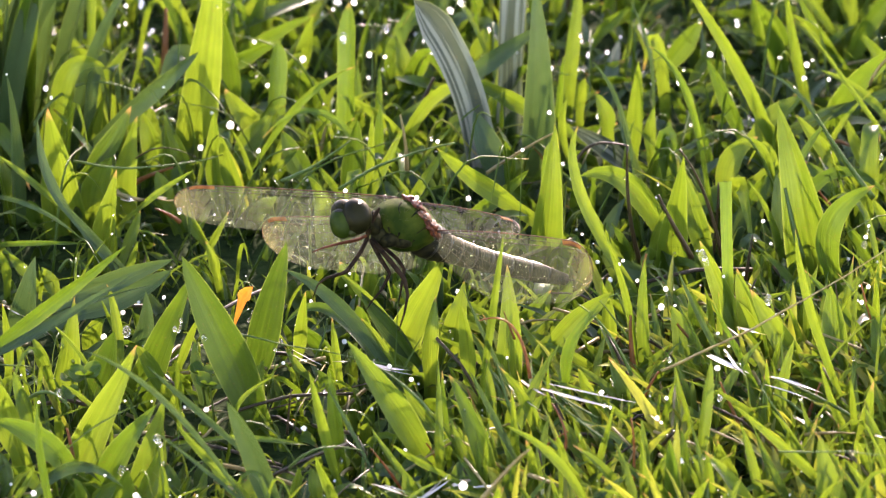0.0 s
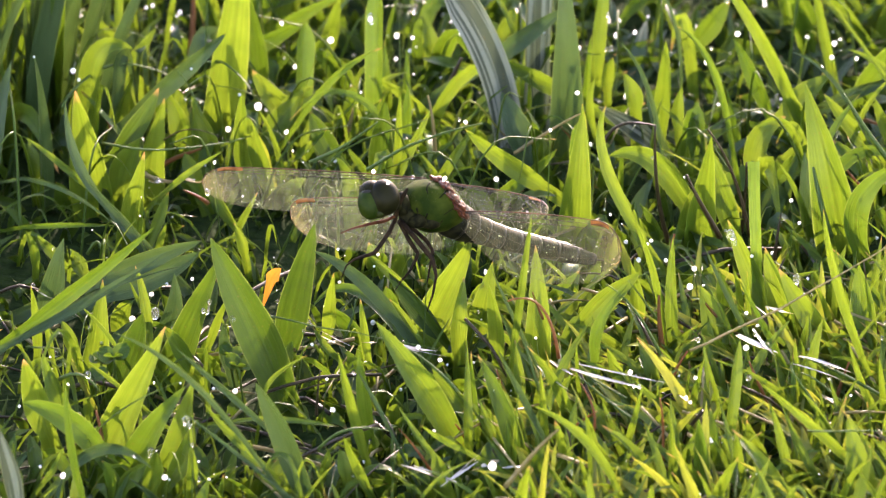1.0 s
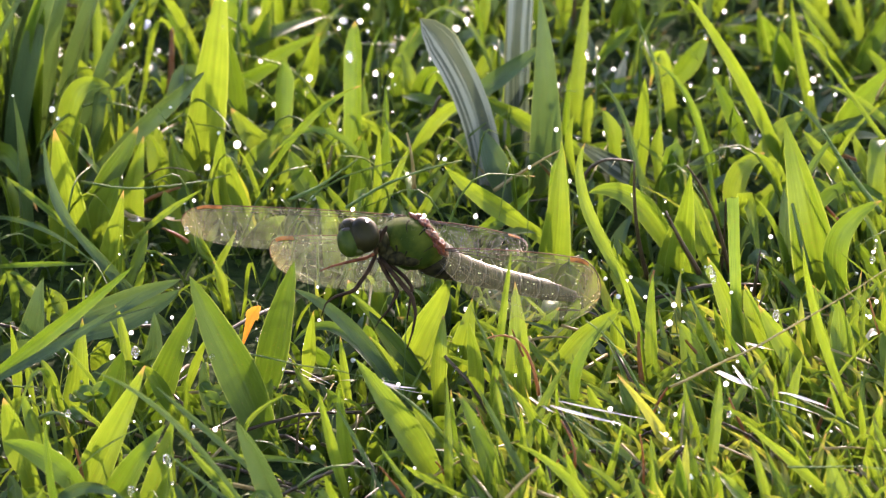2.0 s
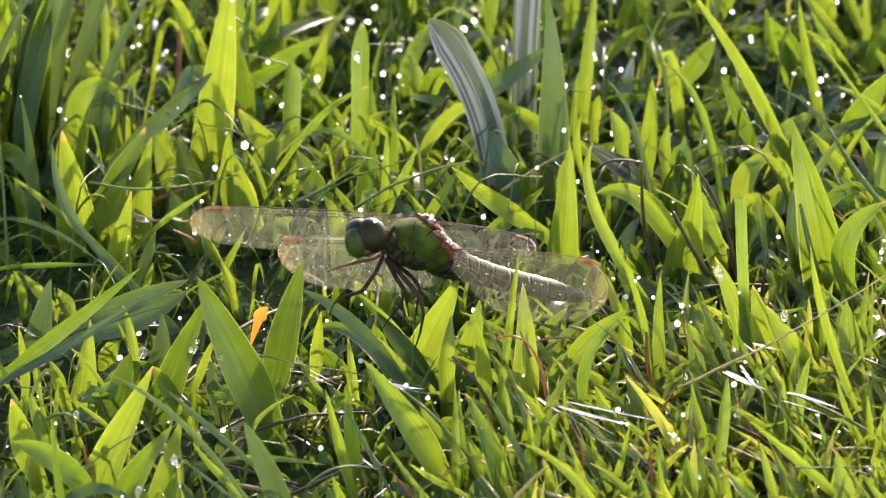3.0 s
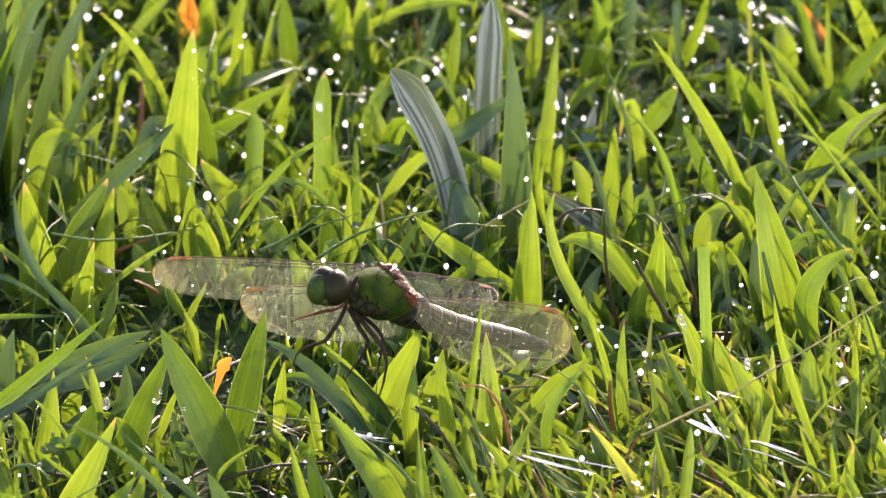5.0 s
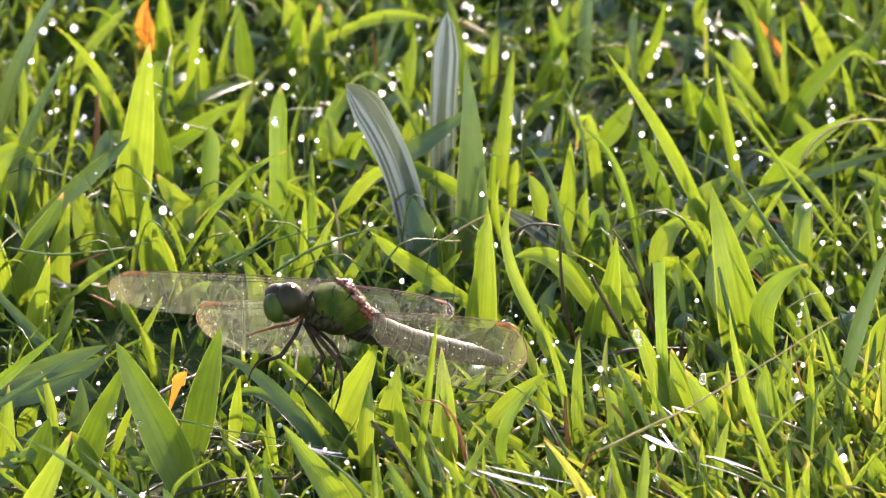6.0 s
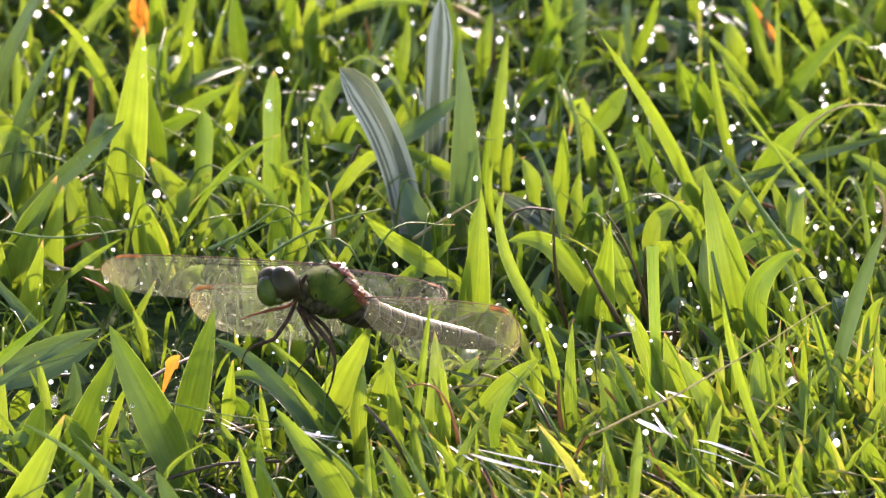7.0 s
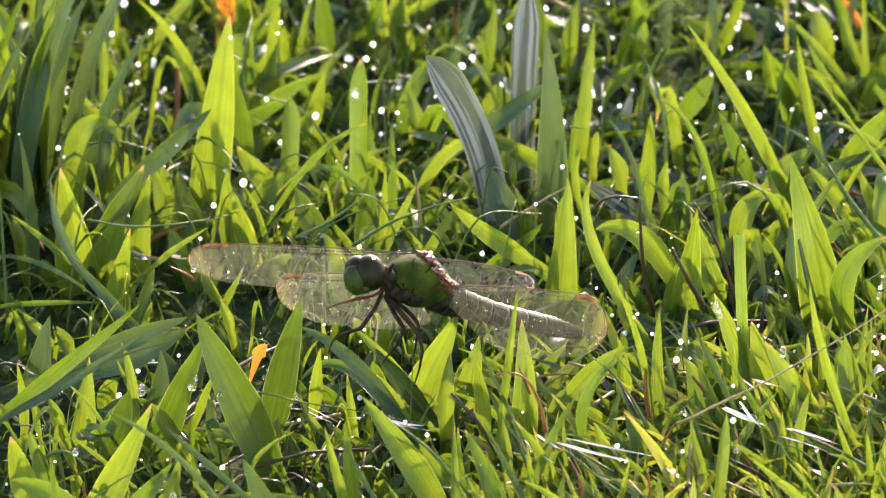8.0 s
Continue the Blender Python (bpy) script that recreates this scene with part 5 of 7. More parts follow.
blade(GREEN, (20.0, -54.4, 5.0), (18.3, -54.0, 7.4), (16.9, -52.7, 9.9), 2.65, -18)
blade(GREEN, (21.1, -59.8, 5.0), (19.8, -59.5, 8.8), (18.4, -58.6, 12.8), 1.20, 1)
blade(GREEN, (17.9, -36.1, 5.0), (17.6, -35.6, 7.9), (17.6, -34.4, 11.4), 1.06, 9)
blade(GREEN, (15.6, -44.2, 5.0), (15.2, -44.1, 10.1), (15.0, -43.8, 15.1), 0.81, 27)
blade(GREEN, (22.7, -41.6, 5.0), (20.9, -41.5, 8.5), (19.4, -41.4, 12.5), 2.27, -3)
blade(GREEN, (26.4, -38.0, 5.0), (25.4, -37.6, 7.9), (24.0, -35.6, 10.6), 2.28, -24)
blade(RUST, (26.6, -67.7, 5.0), (26.9, -66.5, 11.5), (26.4, -65.4, 16.3), 0.56, -4)
blade(STRAW, (25.6, -64.1, 5.0), (26.2, -63.5, 8.2), (27.5, -62.3, 10.3), 0.48, -9)
blade(RUST, (28.7, -35.0, 5.0), (27.4, -34.9, 5.9), (26.8, -34.2, 8.2), 0.73, 22)
blade(GREEN, (28.1, -72.3, 5.0), (28.1, -71.6, 10.3), (27.8, -70.5, 15.6), 1.59, -23)
blade(GREEN, (21.5, -60.9, 5.0), (22.9, -60.9, 10.3), (24.2, -60.8, 16.2), 1.20, 24)
blade(RUST, (28.0, -39.8, 5.0), (29.3, -39.5, 7.9), (31.1, -38.5, 10.6), 0.73, -23)
blade(WET, (29.3, -51.3, 10.0), (30.1, -57.7, 12.3), (31.3, -53.9, 9.7), 0.61, 17)
blade(WET, (30.1, -51.2, 9.3), (30.3, -56.4, 11.5), (30.9, -51.4, 8.6), 0.25, 1)
blade(GREEN, (5.5, -63.4, 5.0), (3.0, -62.5, 9.3), (0.8, -61.0, 14.5), 1.36, -8)
blade(RUST, (5.4, -43.1, 5.0), (4.5, -42.5, 7.1), (3.5, -41.5, 9.3), 0.49, 20)
blade(WET, (0.2, -65.4, 5.0), (2.5, -67.4, 7.1), (4.7, -61.5, 4.6), 1.22, -11)
blade(WET, (2.1, -66.2, 5.2), (5.6, -69.4, 7.5), (9.2, -64.6, 5.3), 0.49, -3)
blade(MID, (0.6, -52.6, 5.0), (0.1, -52.5, 10.7), (-0.1, -51.6, 17.0), 1.37, -18)
blade(MID, (9.6, -67.7, 5.0), (9.2, -67.2, 7.4), (10.4, -66.7, 9.8), 2.07, -6)
blade(GREEN, (35.8, -62.0, 5.0), (36.8, -60.6, 12.0), (37.9, -56.4, 21.1), 1.92, -25, 2)
blade(WET, (46.6, -47.4, 14.0), (50.2, -53.1, 15.6), (54.6, -52.1, 13.4), 0.89, 6)
blade(WET, (45.8, -48.5, 13.3), (49.3, -54.1, 14.8), (53.4, -52.9, 12.5), 0.36, 7)
blade(GREEN, (47.3, -44.6, 5.0), (46.6, -44.3, 9.4), (46.3, -43.7, 15.0), 1.38, 10)
blade(GREEN, (54.0, -71.2, 8.0), (47.3, -70.9, 14.9), (40.2, -70.2, 21.0), 1.59, 14)
blade(GREEN, (44.8, -72.3, 5.0), (43.4, -71.1, 11.9), (41.6, -69.4, 17.7), 1.59, 5)
blade(GREEN, (49.1, -72.3, 5.0), (46.5, -71.5, 10.3), (43.9, -70.2, 16.3), 1.43, -25)
blade(GREEN, (55.2, -76.5, 5.0), (53.9, -75.1, 10.3), (52.6, -72.2, 17.0), 5.23, -1, 1)
blade(GREEN, (59.1, -52.6, 5.0), (56.1, -52.1, 10.5), (53.4, -51.1, 18.6), 1.45, 22)
blade(GREEN, (60.0, -54.8, 5.0), (60.2, -54.4, 9.8), (61.1, -53.7, 16.3), 2.65, 18)
blade(GREEN, (60.8, -68.8, 5.0), (59.4, -68.3, 9.6), (58.0, -67.4, 14.1), 3.82, 28)
blade(BLUE, (59.4, -43.5, 5.0), (59.0, -43.3, 8.9), (58.7, -42.8, 14.6), 1.38, 12)
blade(WET, (49.8, -52.4, 10.0), (51.4, -57.0, 11.3), (53.7, -56.6, 9.7), 0.61, 12)
blade(WET, (49.7, -52.3, 10.3), (51.2, -56.9, 11.6), (53.2, -56.6, 10.0), 0.25, 11)
blade(WET, (60.6, -57.7, 10.0), (61.4, -64.3, 12.9), (63.2, -60.7, 10.6), 0.61, -7)
blade(WET, (62.5, -56.5, 9.8), (64.8, -62.1, 12.8), (68.1, -57.5, 10.7), 0.24, -7)
blade(STRAW, (51.5, -57.8, 10.0), (54.7, -63.1, 12.8), (58.4, -57.3, 10.0), 0.56, 10)
blade(STEM, (46.8, -75.5, 16.0), (54.7, -78.8, 17.6), (63.1, -77.2, 16.1), 0.31, 4)
blade(RUST, (42.8, -47.2, 5.0), (41.0, -46.8, 9.3), (39.6, -45.4, 12.3), 0.65, -6)
blade(RUST, (52.3, -42.4, 5.0), (53.2, -41.9, 7.8), (54.1, -41.2, 10.1), 0.65, -10)
blade(MID, (32.2, -73.0, 5.0), (32.0, -72.8, 10.9), (31.7, -72.2, 16.4), 2.46, -6)
blade(DEEP, (34.4, -67.0, 5.0), (34.1, -66.7, 9.7), (33.5, -65.3, 14.8), 1.91, 4)
blade(STEM, (58.2, -52.2, 10.0), (52.7, -52.3, 13.5), (47.2, -52.8, 16.3), 0.56, -1)
blade(STEM, (51.0, -64.5, 10.0), (48.3, -64.1, 14.7), (44.9, -62.5, 19.6), 0.48, -19)
blade(STEM, (53.7, -56.9, 10.0), (50.2, -56.2, 13.4), (46.8, -55.7, 15.4), 0.48, 24)
blade(GREEN, (35.5, -47.2, 5.0), (34.1, -46.8, 9.7), (33.1, -45.0, 14.8), 1.46, -6)
blade(GREEN, (38.1, -70.5, 5.0), (36.7, -70.1, 8.7), (34.9, -69.6, 12.5), 1.59, -10)
blade(GREEN, (41.3, -62.3, 5.0), (40.0, -62.3, 7.6), (38.8, -62.0, 11.1), 2.40, 25)
blade(BLUE, (67.8, -18.1, 10.0), (71.3, -15.7, 23.4), (75.5, -14.0, 32.8), 2.64, -13)
blade(STRAW, (76.8, 23.4, 12.0), (77.5, 23.7, 17.7), (75.9, 24.1, 21.4), 1.02, 4)
blade(GREEN, (75.0, -18.8, 5.0), (70.7, -18.5, 8.3), (65.9, -18.1, 12.6), 2.73, -16)
blade(GREEN, (74.5, -25.2, 5.0), (74.3, -23.1, 11.8), (73.5, -21.3, 16.9), 2.30, 13)
blade(GREEN, (73.7, 1.8, 5.0), (74.2, 1.9, 10.1), (76.0, 2.1, 13.3), 2.35, 11)
blade(STEM, (68.5, -24.8, 5.0), (65.7, -23.7, 17.5), (63.7, -23.0, 24.0), 0.57, -2)
blade(GREEN, (68.0, -9.9, 5.0), (66.1, -9.5, 12.7), (64.6, -8.4, 16.3), 1.83, 15)
blade(GREEN, (70.4, -28.2, 5.0), (66.9, -27.7, 7.8), (63.5, -26.5, 11.1), 1.64, -13)
blade(GREEN, (73.5, -45.7, 5.0), (71.8, -45.1, 9.7), (70.7, -44.5, 12.7), 3.57, 21)
blade(GREEN, (66.3, -43.9, 5.0), (65.4, -43.3, 9.8), (64.4, -41.9, 14.1), 2.68, 10)
blade(BLUE, (61.0, 54.5, 10.0), (70.1, 57.1, 12.4), (82.3, 68.3, 10.4), 1.83, -14)
blade(GREEN, (81.5, 53.2, 8.0), (76.9, 53.2, 11.6), (74.1, 53.2, 13.8), 2.78, -25)
blade(GREEN, (82.9, 78.3, 8.0), (79.5, 69.1, 10.9), (76.8, 73.1, 8.5), 1.76, -16)
blade(GREEN, (80.9, 79.0, 5.0), (81.5, 79.9, 7.9), (82.6, 81.3, 10.8), 3.90, 19)
blade(STRAW, (65.5, 55.1, 14.0), (70.7, 55.1, 20.3), (80.8, 55.1, 20.7), 0.52, -26)
blade(GREEN, (-54.9, 118.1, 5.0), (-55.0, 118.7, 9.1), (-55.3, 120.9, 14.1), 2.73, 24)
blade(GREEN, (-39.7, 89.4, 8.0), (-44.3, 89.9, 17.3), (-50.1, 90.4, 23.5), 1.69, 27)
blade(GREEN, (-35.1, 113.5, 5.0), (-32.1, 113.8, 8.5), (-29.1, 114.6, 10.3), 1.99, 13)
blade(ORANGE, (-36.2, 126.0, 5.0), (-36.4, 126.5, 8.3), (-37.0, 127.4, 11.3), 2.01, 9)
blade(YELLOW, (-38.4, 122.3, 5.0), (-38.5, 122.4, 7.5), (-38.6, 122.7, 11.0), 1.00, -20)
blade(GREEN, (-33.4, 117.6, 5.0), (-33.2, 118.3, 11.2), (-33.5, 121.4, 15.1), 2.18, -20)
blade(GREEN, (-32.3, 95.8, 5.0), (-29.9, 95.9, 9.7), (-27.9, 96.1, 13.0), 2.42, 16)
blade(GREEN, (-25.0, 110.7, 5.0), (-23.4, 111.6, 11.1), (-21.5, 113.3, 18.2), 1.36, 28)
blade(GREEN, (-12.0, 122.3, 5.0), (-13.0, 122.4, 10.5), (-14.1, 123.3, 14.2), 4.01, 11)
blade(GREEN, (-8.4, 113.0, 5.0), (-9.0, 113.3, 9.4), (-7.4, 114.1, 14.2), 2.99, 11)
blade(GREEN, (-2.4, 116.9, 12.0), (3.3, 115.9, 13.8), (9.9, 115.8, 12.8), 2.26, 1)
blade(RUST, (0.6, 110.7, 5.0), (0.1, 110.8, 9.5), (-0.4, 111.1, 12.5), 0.72, 17)
blade(GREEN, (4.9, 101.2, 5.0), (5.9, 102.7, 11.0), (6.5, 104.9, 16.1), 1.98, -3)
blade(DEEP, (14.7, 103.5, 5.0), (13.1, 104.2, 14.2), (11.7, 105.7, 21.6), 2.43, -15)
blade(GREEN, (18.1, 108.0, 5.0), (19.0, 108.8, 10.3), (20.0, 110.9, 13.6), 2.98, -9)
blade(STRAW, (14.1, 134.0, 5.0), (17.0, 126.0, 6.8), (20.5, 125.2, 5.0), 1.28, -23)
blade(BROWN, (19.9, 103.9, 5.0), (20.1, 104.6, 11.2), (20.1, 106.3, 15.5), 0.72, 5)
blade(MID, (30.5, 108.0, 5.0), (29.0, 108.0, 11.7), (27.9, 108.1, 18.6), 2.98, -27)
blade(GREEN, (52.9, 131.6, 5.0), (53.1, 131.8, 8.5), (53.5, 132.2, 11.5), 2.39, 4)
blade(GREEN, (61.8, 97.1, 5.0), (57.1, 98.5, 10.7), (52.7, 100.3, 14.9), 1.61, 6)
blade(ORANGE, (65.7, 118.1, 5.0), (63.8, 118.7, 8.0), (60.9, 120.2, 11.9), 1.46, 1)
blade(WET, (56.7, 129.5, 5.0), (58.2, 118.5, 8.0), (60.3, 119.5, 5.5), 0.93, -14)
blade(WET, (58.8, 129.7, 4.9), (60.2, 117.6, 8.2), (62.1, 117.5, 5.9), 0.37, -11)
blade(DEEP, (78.2, 122.3, 5.0), (77.1, 122.5, 9.4), (76.4, 123.7, 14.1), 4.02, 28)
blade(GREEN, (82.5, 122.3, 5.0), (83.9, 122.7, 9.4), (84.9, 123.9, 13.0), 3.01, -1)
blade(GREEN, (59.5, 108.0, 5.0), (58.4, 108.5, 9.5), (57.3, 110.6, 11.7), 3.43, -5)
blade(GREEN, (64.6, 101.2, 5.0), (62.6, 102.0, 10.3), (61.5, 103.0, 14.0), 1.98, -28)
blade(GREEN, (41.3, 117.6, 5.0), (42.3, 118.0, 8.4), (43.4, 119.1, 9.1), 2.45, 23)
blade(GREEN, (25.2, 48.6, 10.0), (24.7, 49.0, 12.6), (23.4, 50.0, 15.0), 2.94, -11)
blade(GREEN, (18.6, 41.2, 10.0), (18.1, 41.4, 14.2), (19.0, 42.2, 18.0), 1.38, -11)
blade(GREEN, (31.5, 41.2, 10.0), (31.5, 42.0, 13.0), (32.2, 42.8, 15.9), 2.24, -23)
blade(DEAD, (-62.8, -90.3, 12.0), (-63.8, -90.3, 19.0), (-65.6, -90.1, 24.9), 3.12, 26)
# blades further out
blade(GREEN, (-33.5, 116.2, 4.0), (-34.0, 115.1, 11.8), (-33.7, 113.0, 20.1), 3.3, -23)
blade(ORANGE, (-37.7, 129.0, 4.0), (-37.2, 128.8, 8.1), (-36.4, 128.5, 12.1), 3.0, 38)
blade(MID, (-36.6, 110.5, 4.0), (-33.0, 110.3, 8.1), (-29.2, 109.9, 12.4), 2.0, -0)
blade(MID, (-13.1, 116.2, 4.0), (-12.3, 115.1, 11.0), (-11.6, 113.0, 18.1), 3.1, 29)
blade(GREEN, (-7.6, 113.9, 4.0), (-8.7, 114.7, 10.1), (-8.5, 116.1, 15.9), 3.9, 20)
blade(MID, (-20.3, 113.9, 4.0), (-20.8, 114.9, 9.9), (-21.6, 116.7, 15.6), 3.7, 29)
blade(MID, (28.7, 116.2, 4.0), (29.5, 116.8, 9.6), (31.4, 117.9, 15.1), 2.8, -9)
blade(GREEN, (42.2, 111.6, 4.0), (44.9, 111.5, 11.2), (46.5, 111.1, 18.0), 2.7, -36)
blade(MID, (63.0, 111.6, 4.0), (61.6, 111.7, 11.2), (59.1, 111.8, 18.6), 2.5, -31)
blade(GREEN, (73.9, 111.6, 4.0), (71.4, 111.2, 11.4), (68.1, 110.5, 18.2), 3.1, 31)
blade(GREEN, (-65.6, 111.6, 4.0), (-66.6, 111.7, 10.9), (-68.0, 111.9, 17.6), 3.3, -13)
blade(STEM, (-66.2, 70.1, 4.0), (-69.8, 69.0, 10.3), (-74.7, 66.9, 14.4), 0.8, -35)
blade(GREEN, (-27.5, 92.7, 4.0), (-28.5, 92.4, 13.0), (-27.3, 92.0, 21.1), 3.1, 17)
blade(GREEN, (66.9, -68.8, 4.0), (65.9, -69.2, 9.4), (63.9, -69.9, 14.3), 1.4, 36)
# fine stalks added under drops that were moved toward the camera into sunlight
blade(STEM, (-48.5, 99.5, 0.0), (-49.8, 98.0, 3.7), (-50.4, 97.2, 6.1), 0.28, 0)
blade(STEM, (-61.7, 46.0, 0.0), (-60.8, 43.0, 11.8), (-60.4, 41.4, 19.6), 0.28, 0)
blade(STEM, (-50.3, 85.8, 0.0), (-49.0, 83.2, 4.9), (-48.5, 81.9, 8.2), 0.28, 0)
blade(STEM, (-66.9, 53.0, 0.0), (-66.1, 49.9, 5.9), (-65.7, 48.1, 9.9), 0.28, 0)
blade(STEM, (-34.6, 101.5, 0.0), (-34.9, 97.8, 5.9), (-35.1, 95.8, 9.9), 0.28, 0)
blade(STEM, (-48.4, 76.8, 0.0), (-47.8, 74.3, 3.6), (-47.5, 72.9, 6.0), 0.28, 0)
blade(STEM, (-35.0, 40.9, 0.0), (-36.3, 37.3, 7.5), (-36.8, 35.3, 12.5), 0.28, 0)
blade(STEM, (-36.0, 47.8, 0.0), (-35.4, 45.7, 6.3), (-35.1, 44.6, 10.4), 0.28, 0)
blade(STEM, (-27.4, 35.2, 0.0), (-27.7, 33.1, 8.1), (-27.9, 31.9, 13.5), 0.28, 0)
blade(STEM, (-22.7, 73.3, 0.0), (-22.5, 71.6, 5.5), (-22.3, 70.7, 9.2), 0.28, 0)
blade(STEM, (-13.7, 100.5, 0.0), (-13.1, 99.2, 4.5), (-12.9, 98.5, 7.5), 0.28, 0)
blade(STEM, (-1.2, 94.9, 0.0), (-2.6, 92.2, 3.6), (-3.2, 90.7, 6.0), 0.28, 0)
blade(STEM, (-8.1, 84.9, 0.0), (-9.1, 81.2, 5.2), (-9.6, 79.3, 8.6), 0.28, 0)
blade(STEM, (-5.3, 82.6, 0.0), (-4.5, 79.8, 3.6), (-4.2, 78.4, 6.0), 0.28, 0)
blade(STEM, (-13.6, 84.5, 0.0), (-12.3, 81.9, 2.5), (-11.7, 80.5, 4.1), 0.28, 0)
blade(STEM, (-9.8, 79.3, 0.0), (-9.6, 77.8, 4.3), (-9.5, 76.9, 7.1), 0.28, 0)
blade(STEM, (-21.2, 61.5, 0.0), (-19.6, 59.4, 7.7), (-19.0, 58.2, 12.9), 0.28, 0)
blade(STEM, (-0.8, 98.6, 0.0), (0.6, 95.6, 5.8), (1.2, 94.0, 9.7), 0.28, 0)
blade(STEM, (10.9, 100.1, 0.0), (12.1, 98.2, 6.1), (12.6, 97.2, 10.2), 0.28, 0)
blade(STEM, (15.3, 59.8, 0.0), (16.2, 58.3, 9.5), (16.6, 57.4, 15.9), 0.28, 0)
blade(STEM, (0.9, 35.0, 0.0), (-0.3, 31.4, 9.7), (-0.8, 29.4, 16.2), 0.28, 0)
blade(STEM, (24.7, 88.9, 0.0), (23.7, 86.1, 5.2), (23.3, 84.6, 8.7), 0.28, 0)
blade(STEM, (23.6, 83.3, 0.0), (23.1, 81.4, 4.8), (22.9, 80.4, 8.0), 0.28, 0)
blade(STEM, (20.6, 79.6, 0.0), (21.6, 77.4, 4.6), (22.0, 76.2, 7.6), 0.28, 0)
blade(STEM, (11.3, 14.7, 0.0), (11.7, 12.7, 13.8), (11.8, 11.5, 22.9), 0.28, 0)
blade(STEM, (18.3, 38.4, 0.0), (18.1, 36.1, 6.0), (18.1, 34.8, 10.0), 0.28, 0)
blade(STEM, (24.1, 83.8, 0.0), (25.2, 80.2, 5.7), (25.7, 78.3, 9.4), 0.28, 0)
blade(STEM, (53.9, 77.8, 0.0), (52.9, 74.7, 6.5), (52.5, 73.1, 10.8), 0.28, 0)
blade(STEM, (57.7, 70.0, 0.0), (56.7, 66.8, 7.9), (56.3, 65.0, 13.2), 0.28, 0)
blade(STEM, (57.3, 67.7, 0.0), (56.3, 64.0, 7.3), (55.8, 62.0, 12.2), 0.28, 0)
blade(STEM, (60.7, 67.6, 0.0), (61.1, 65.7, 6.0), (61.2, 64.7, 10.0), 0.28, 0)
blade(STEM, (25.9, 52.8, 0.0), (24.5, 50.3, 7.0), (23.9, 49.0, 11.6), 0.28, 0)
blade(STEM, (34.1, 55.6, 0.0), (33.0, 52.0, 6.5), (32.6, 50.0, 10.8), 0.28, 0)
blade(STEM, (46.2, 60.0, 0.0), (46.9, 58.4, 4.5), (47.2, 57.5, 7.6), 0.28, 0)
blade(STEM, (-44.1, 138.2, 0.0), (-42.6, 134.6, 4.2), (-41.9, 132.7, 6.9), 0.28, 0)
blade(STEM, (-39.3, 140.3, 0.0), (-40.2, 137.3, 4.6), (-40.5, 135.6, 7.7), 0.28, 0)
blade(STEM, (-47.1, 134.4, 0.0), (-47.3, 131.1, 2.3), (-47.4, 129.3, 3.9), 0.28, 0)
blade(STEM, (-48.3, 119.1, 0.0), (-49.1, 115.3, 2.4), (-49.4, 113.3, 4.0), 0.28, 0)
blade(STEM, (-26.4, 90.5, 0.0), (-27.4, 88.3, 11.2), (-27.8, 87.1, 18.6), 0.28, 0)
blade(STEM, (-26.6, 130.5, 0.0), (-24.9, 129.0, 3.4), (-24.2, 128.1, 5.7), 0.28, 0)
blade(STEM, (-15.0, 103.3, 0.0), (-13.6, 101.3, 6.5), (-13.0, 100.2, 10.9), 0.28, 0)
blade(STEM, (0.4, 99.2, 0.0), (0.8, 95.9, 5.9), (1.0, 94.1, 9.8), 0.28, 0)
blade(STEM, (15.0, 145.1, 0.0), (15.0, 141.7, 3.2), (15.0, 139.9, 5.4), 0.28, 0)
blade(STEM, (21.6, 118.6, 0.0), (21.3, 116.0, 4.3), (21.1, 114.6, 7.2), 0.28, 0)
blade(STEM, (30.8, 110.0, 0.0), (29.9, 107.5, 6.1), (29.5, 106.1, 10.1), 0.28, 0)
blade(STEM, (42.5, 106.5, 0.0), (44.2, 103.0, 7.6), (44.9, 101.2, 12.6), 0.28, 0)
blade(STEM, (44.9, 105.8, 0.0), (45.2, 104.1, 7.7), (45.3, 103.2, 12.8), 0.28, 0)
blade(STEM, (45.4, 119.4, 0.0), (46.7, 116.6, 9.2), (47.3, 115.1, 15.3), 0.28, 0)
blade(STEM, (59.8, 119.2, 0.0), (60.4, 116.6, 3.6), (60.6, 115.1, 6.0), 0.28, 0)
blade(STEM, (71.4, 100.7, 0.0), (72.0, 99.3, 3.5), (72.3, 98.5, 5.8), 0.28, 0)
blade(STEM, (65.3, 141.5, 0.0), (64.3, 140.2, 3.3), (63.9, 139.4, 5.6), 0.28, 0)
blade(STEM, (66.6, 32.5, 0.0), (67.7, 30.5, 3.4), (68.2, 29.3, 5.7), 0.28, 0)
blade(STEM, (68.3, 35.9, 0.0), (69.0, 34.1, 3.4), (69.3, 33.1, 5.6), 0.28, 0)
blade(STEM, (78.3, 65.9, 0.0), (77.6, 62.9, 2.6), (77.3, 61.3, 4.3), 0.28, 0)
blade(STEM, (74.7, 28.5, 0.0), (75.3, 25.2, 9.4), (75.6, 23.3, 15.7), 0.28, 0)
blade(STEM, (-63.8, 3.7, 0.0), (-64.6, 0.5, 2.2), (-65.0, -1.2, 3.7), 0.28, 0)
blade(STEM, (-49.5, -3.5, 0.0), (-47.9, -5.9, 3.0), (-47.2, -7.1, 5.0), 0.28, 0)
blade(STEM, (-44.9, -5.2, 0.0), (-46.0, -8.5, 2.2), (-46.5, -10.3, 3.6), 0.28, 0)
blade(STEM, (-39.8, -5.2, 0.0), (-40.6, -8.8, 5.5), (-41.0, -10.8, 9.2), 0.28, 0)
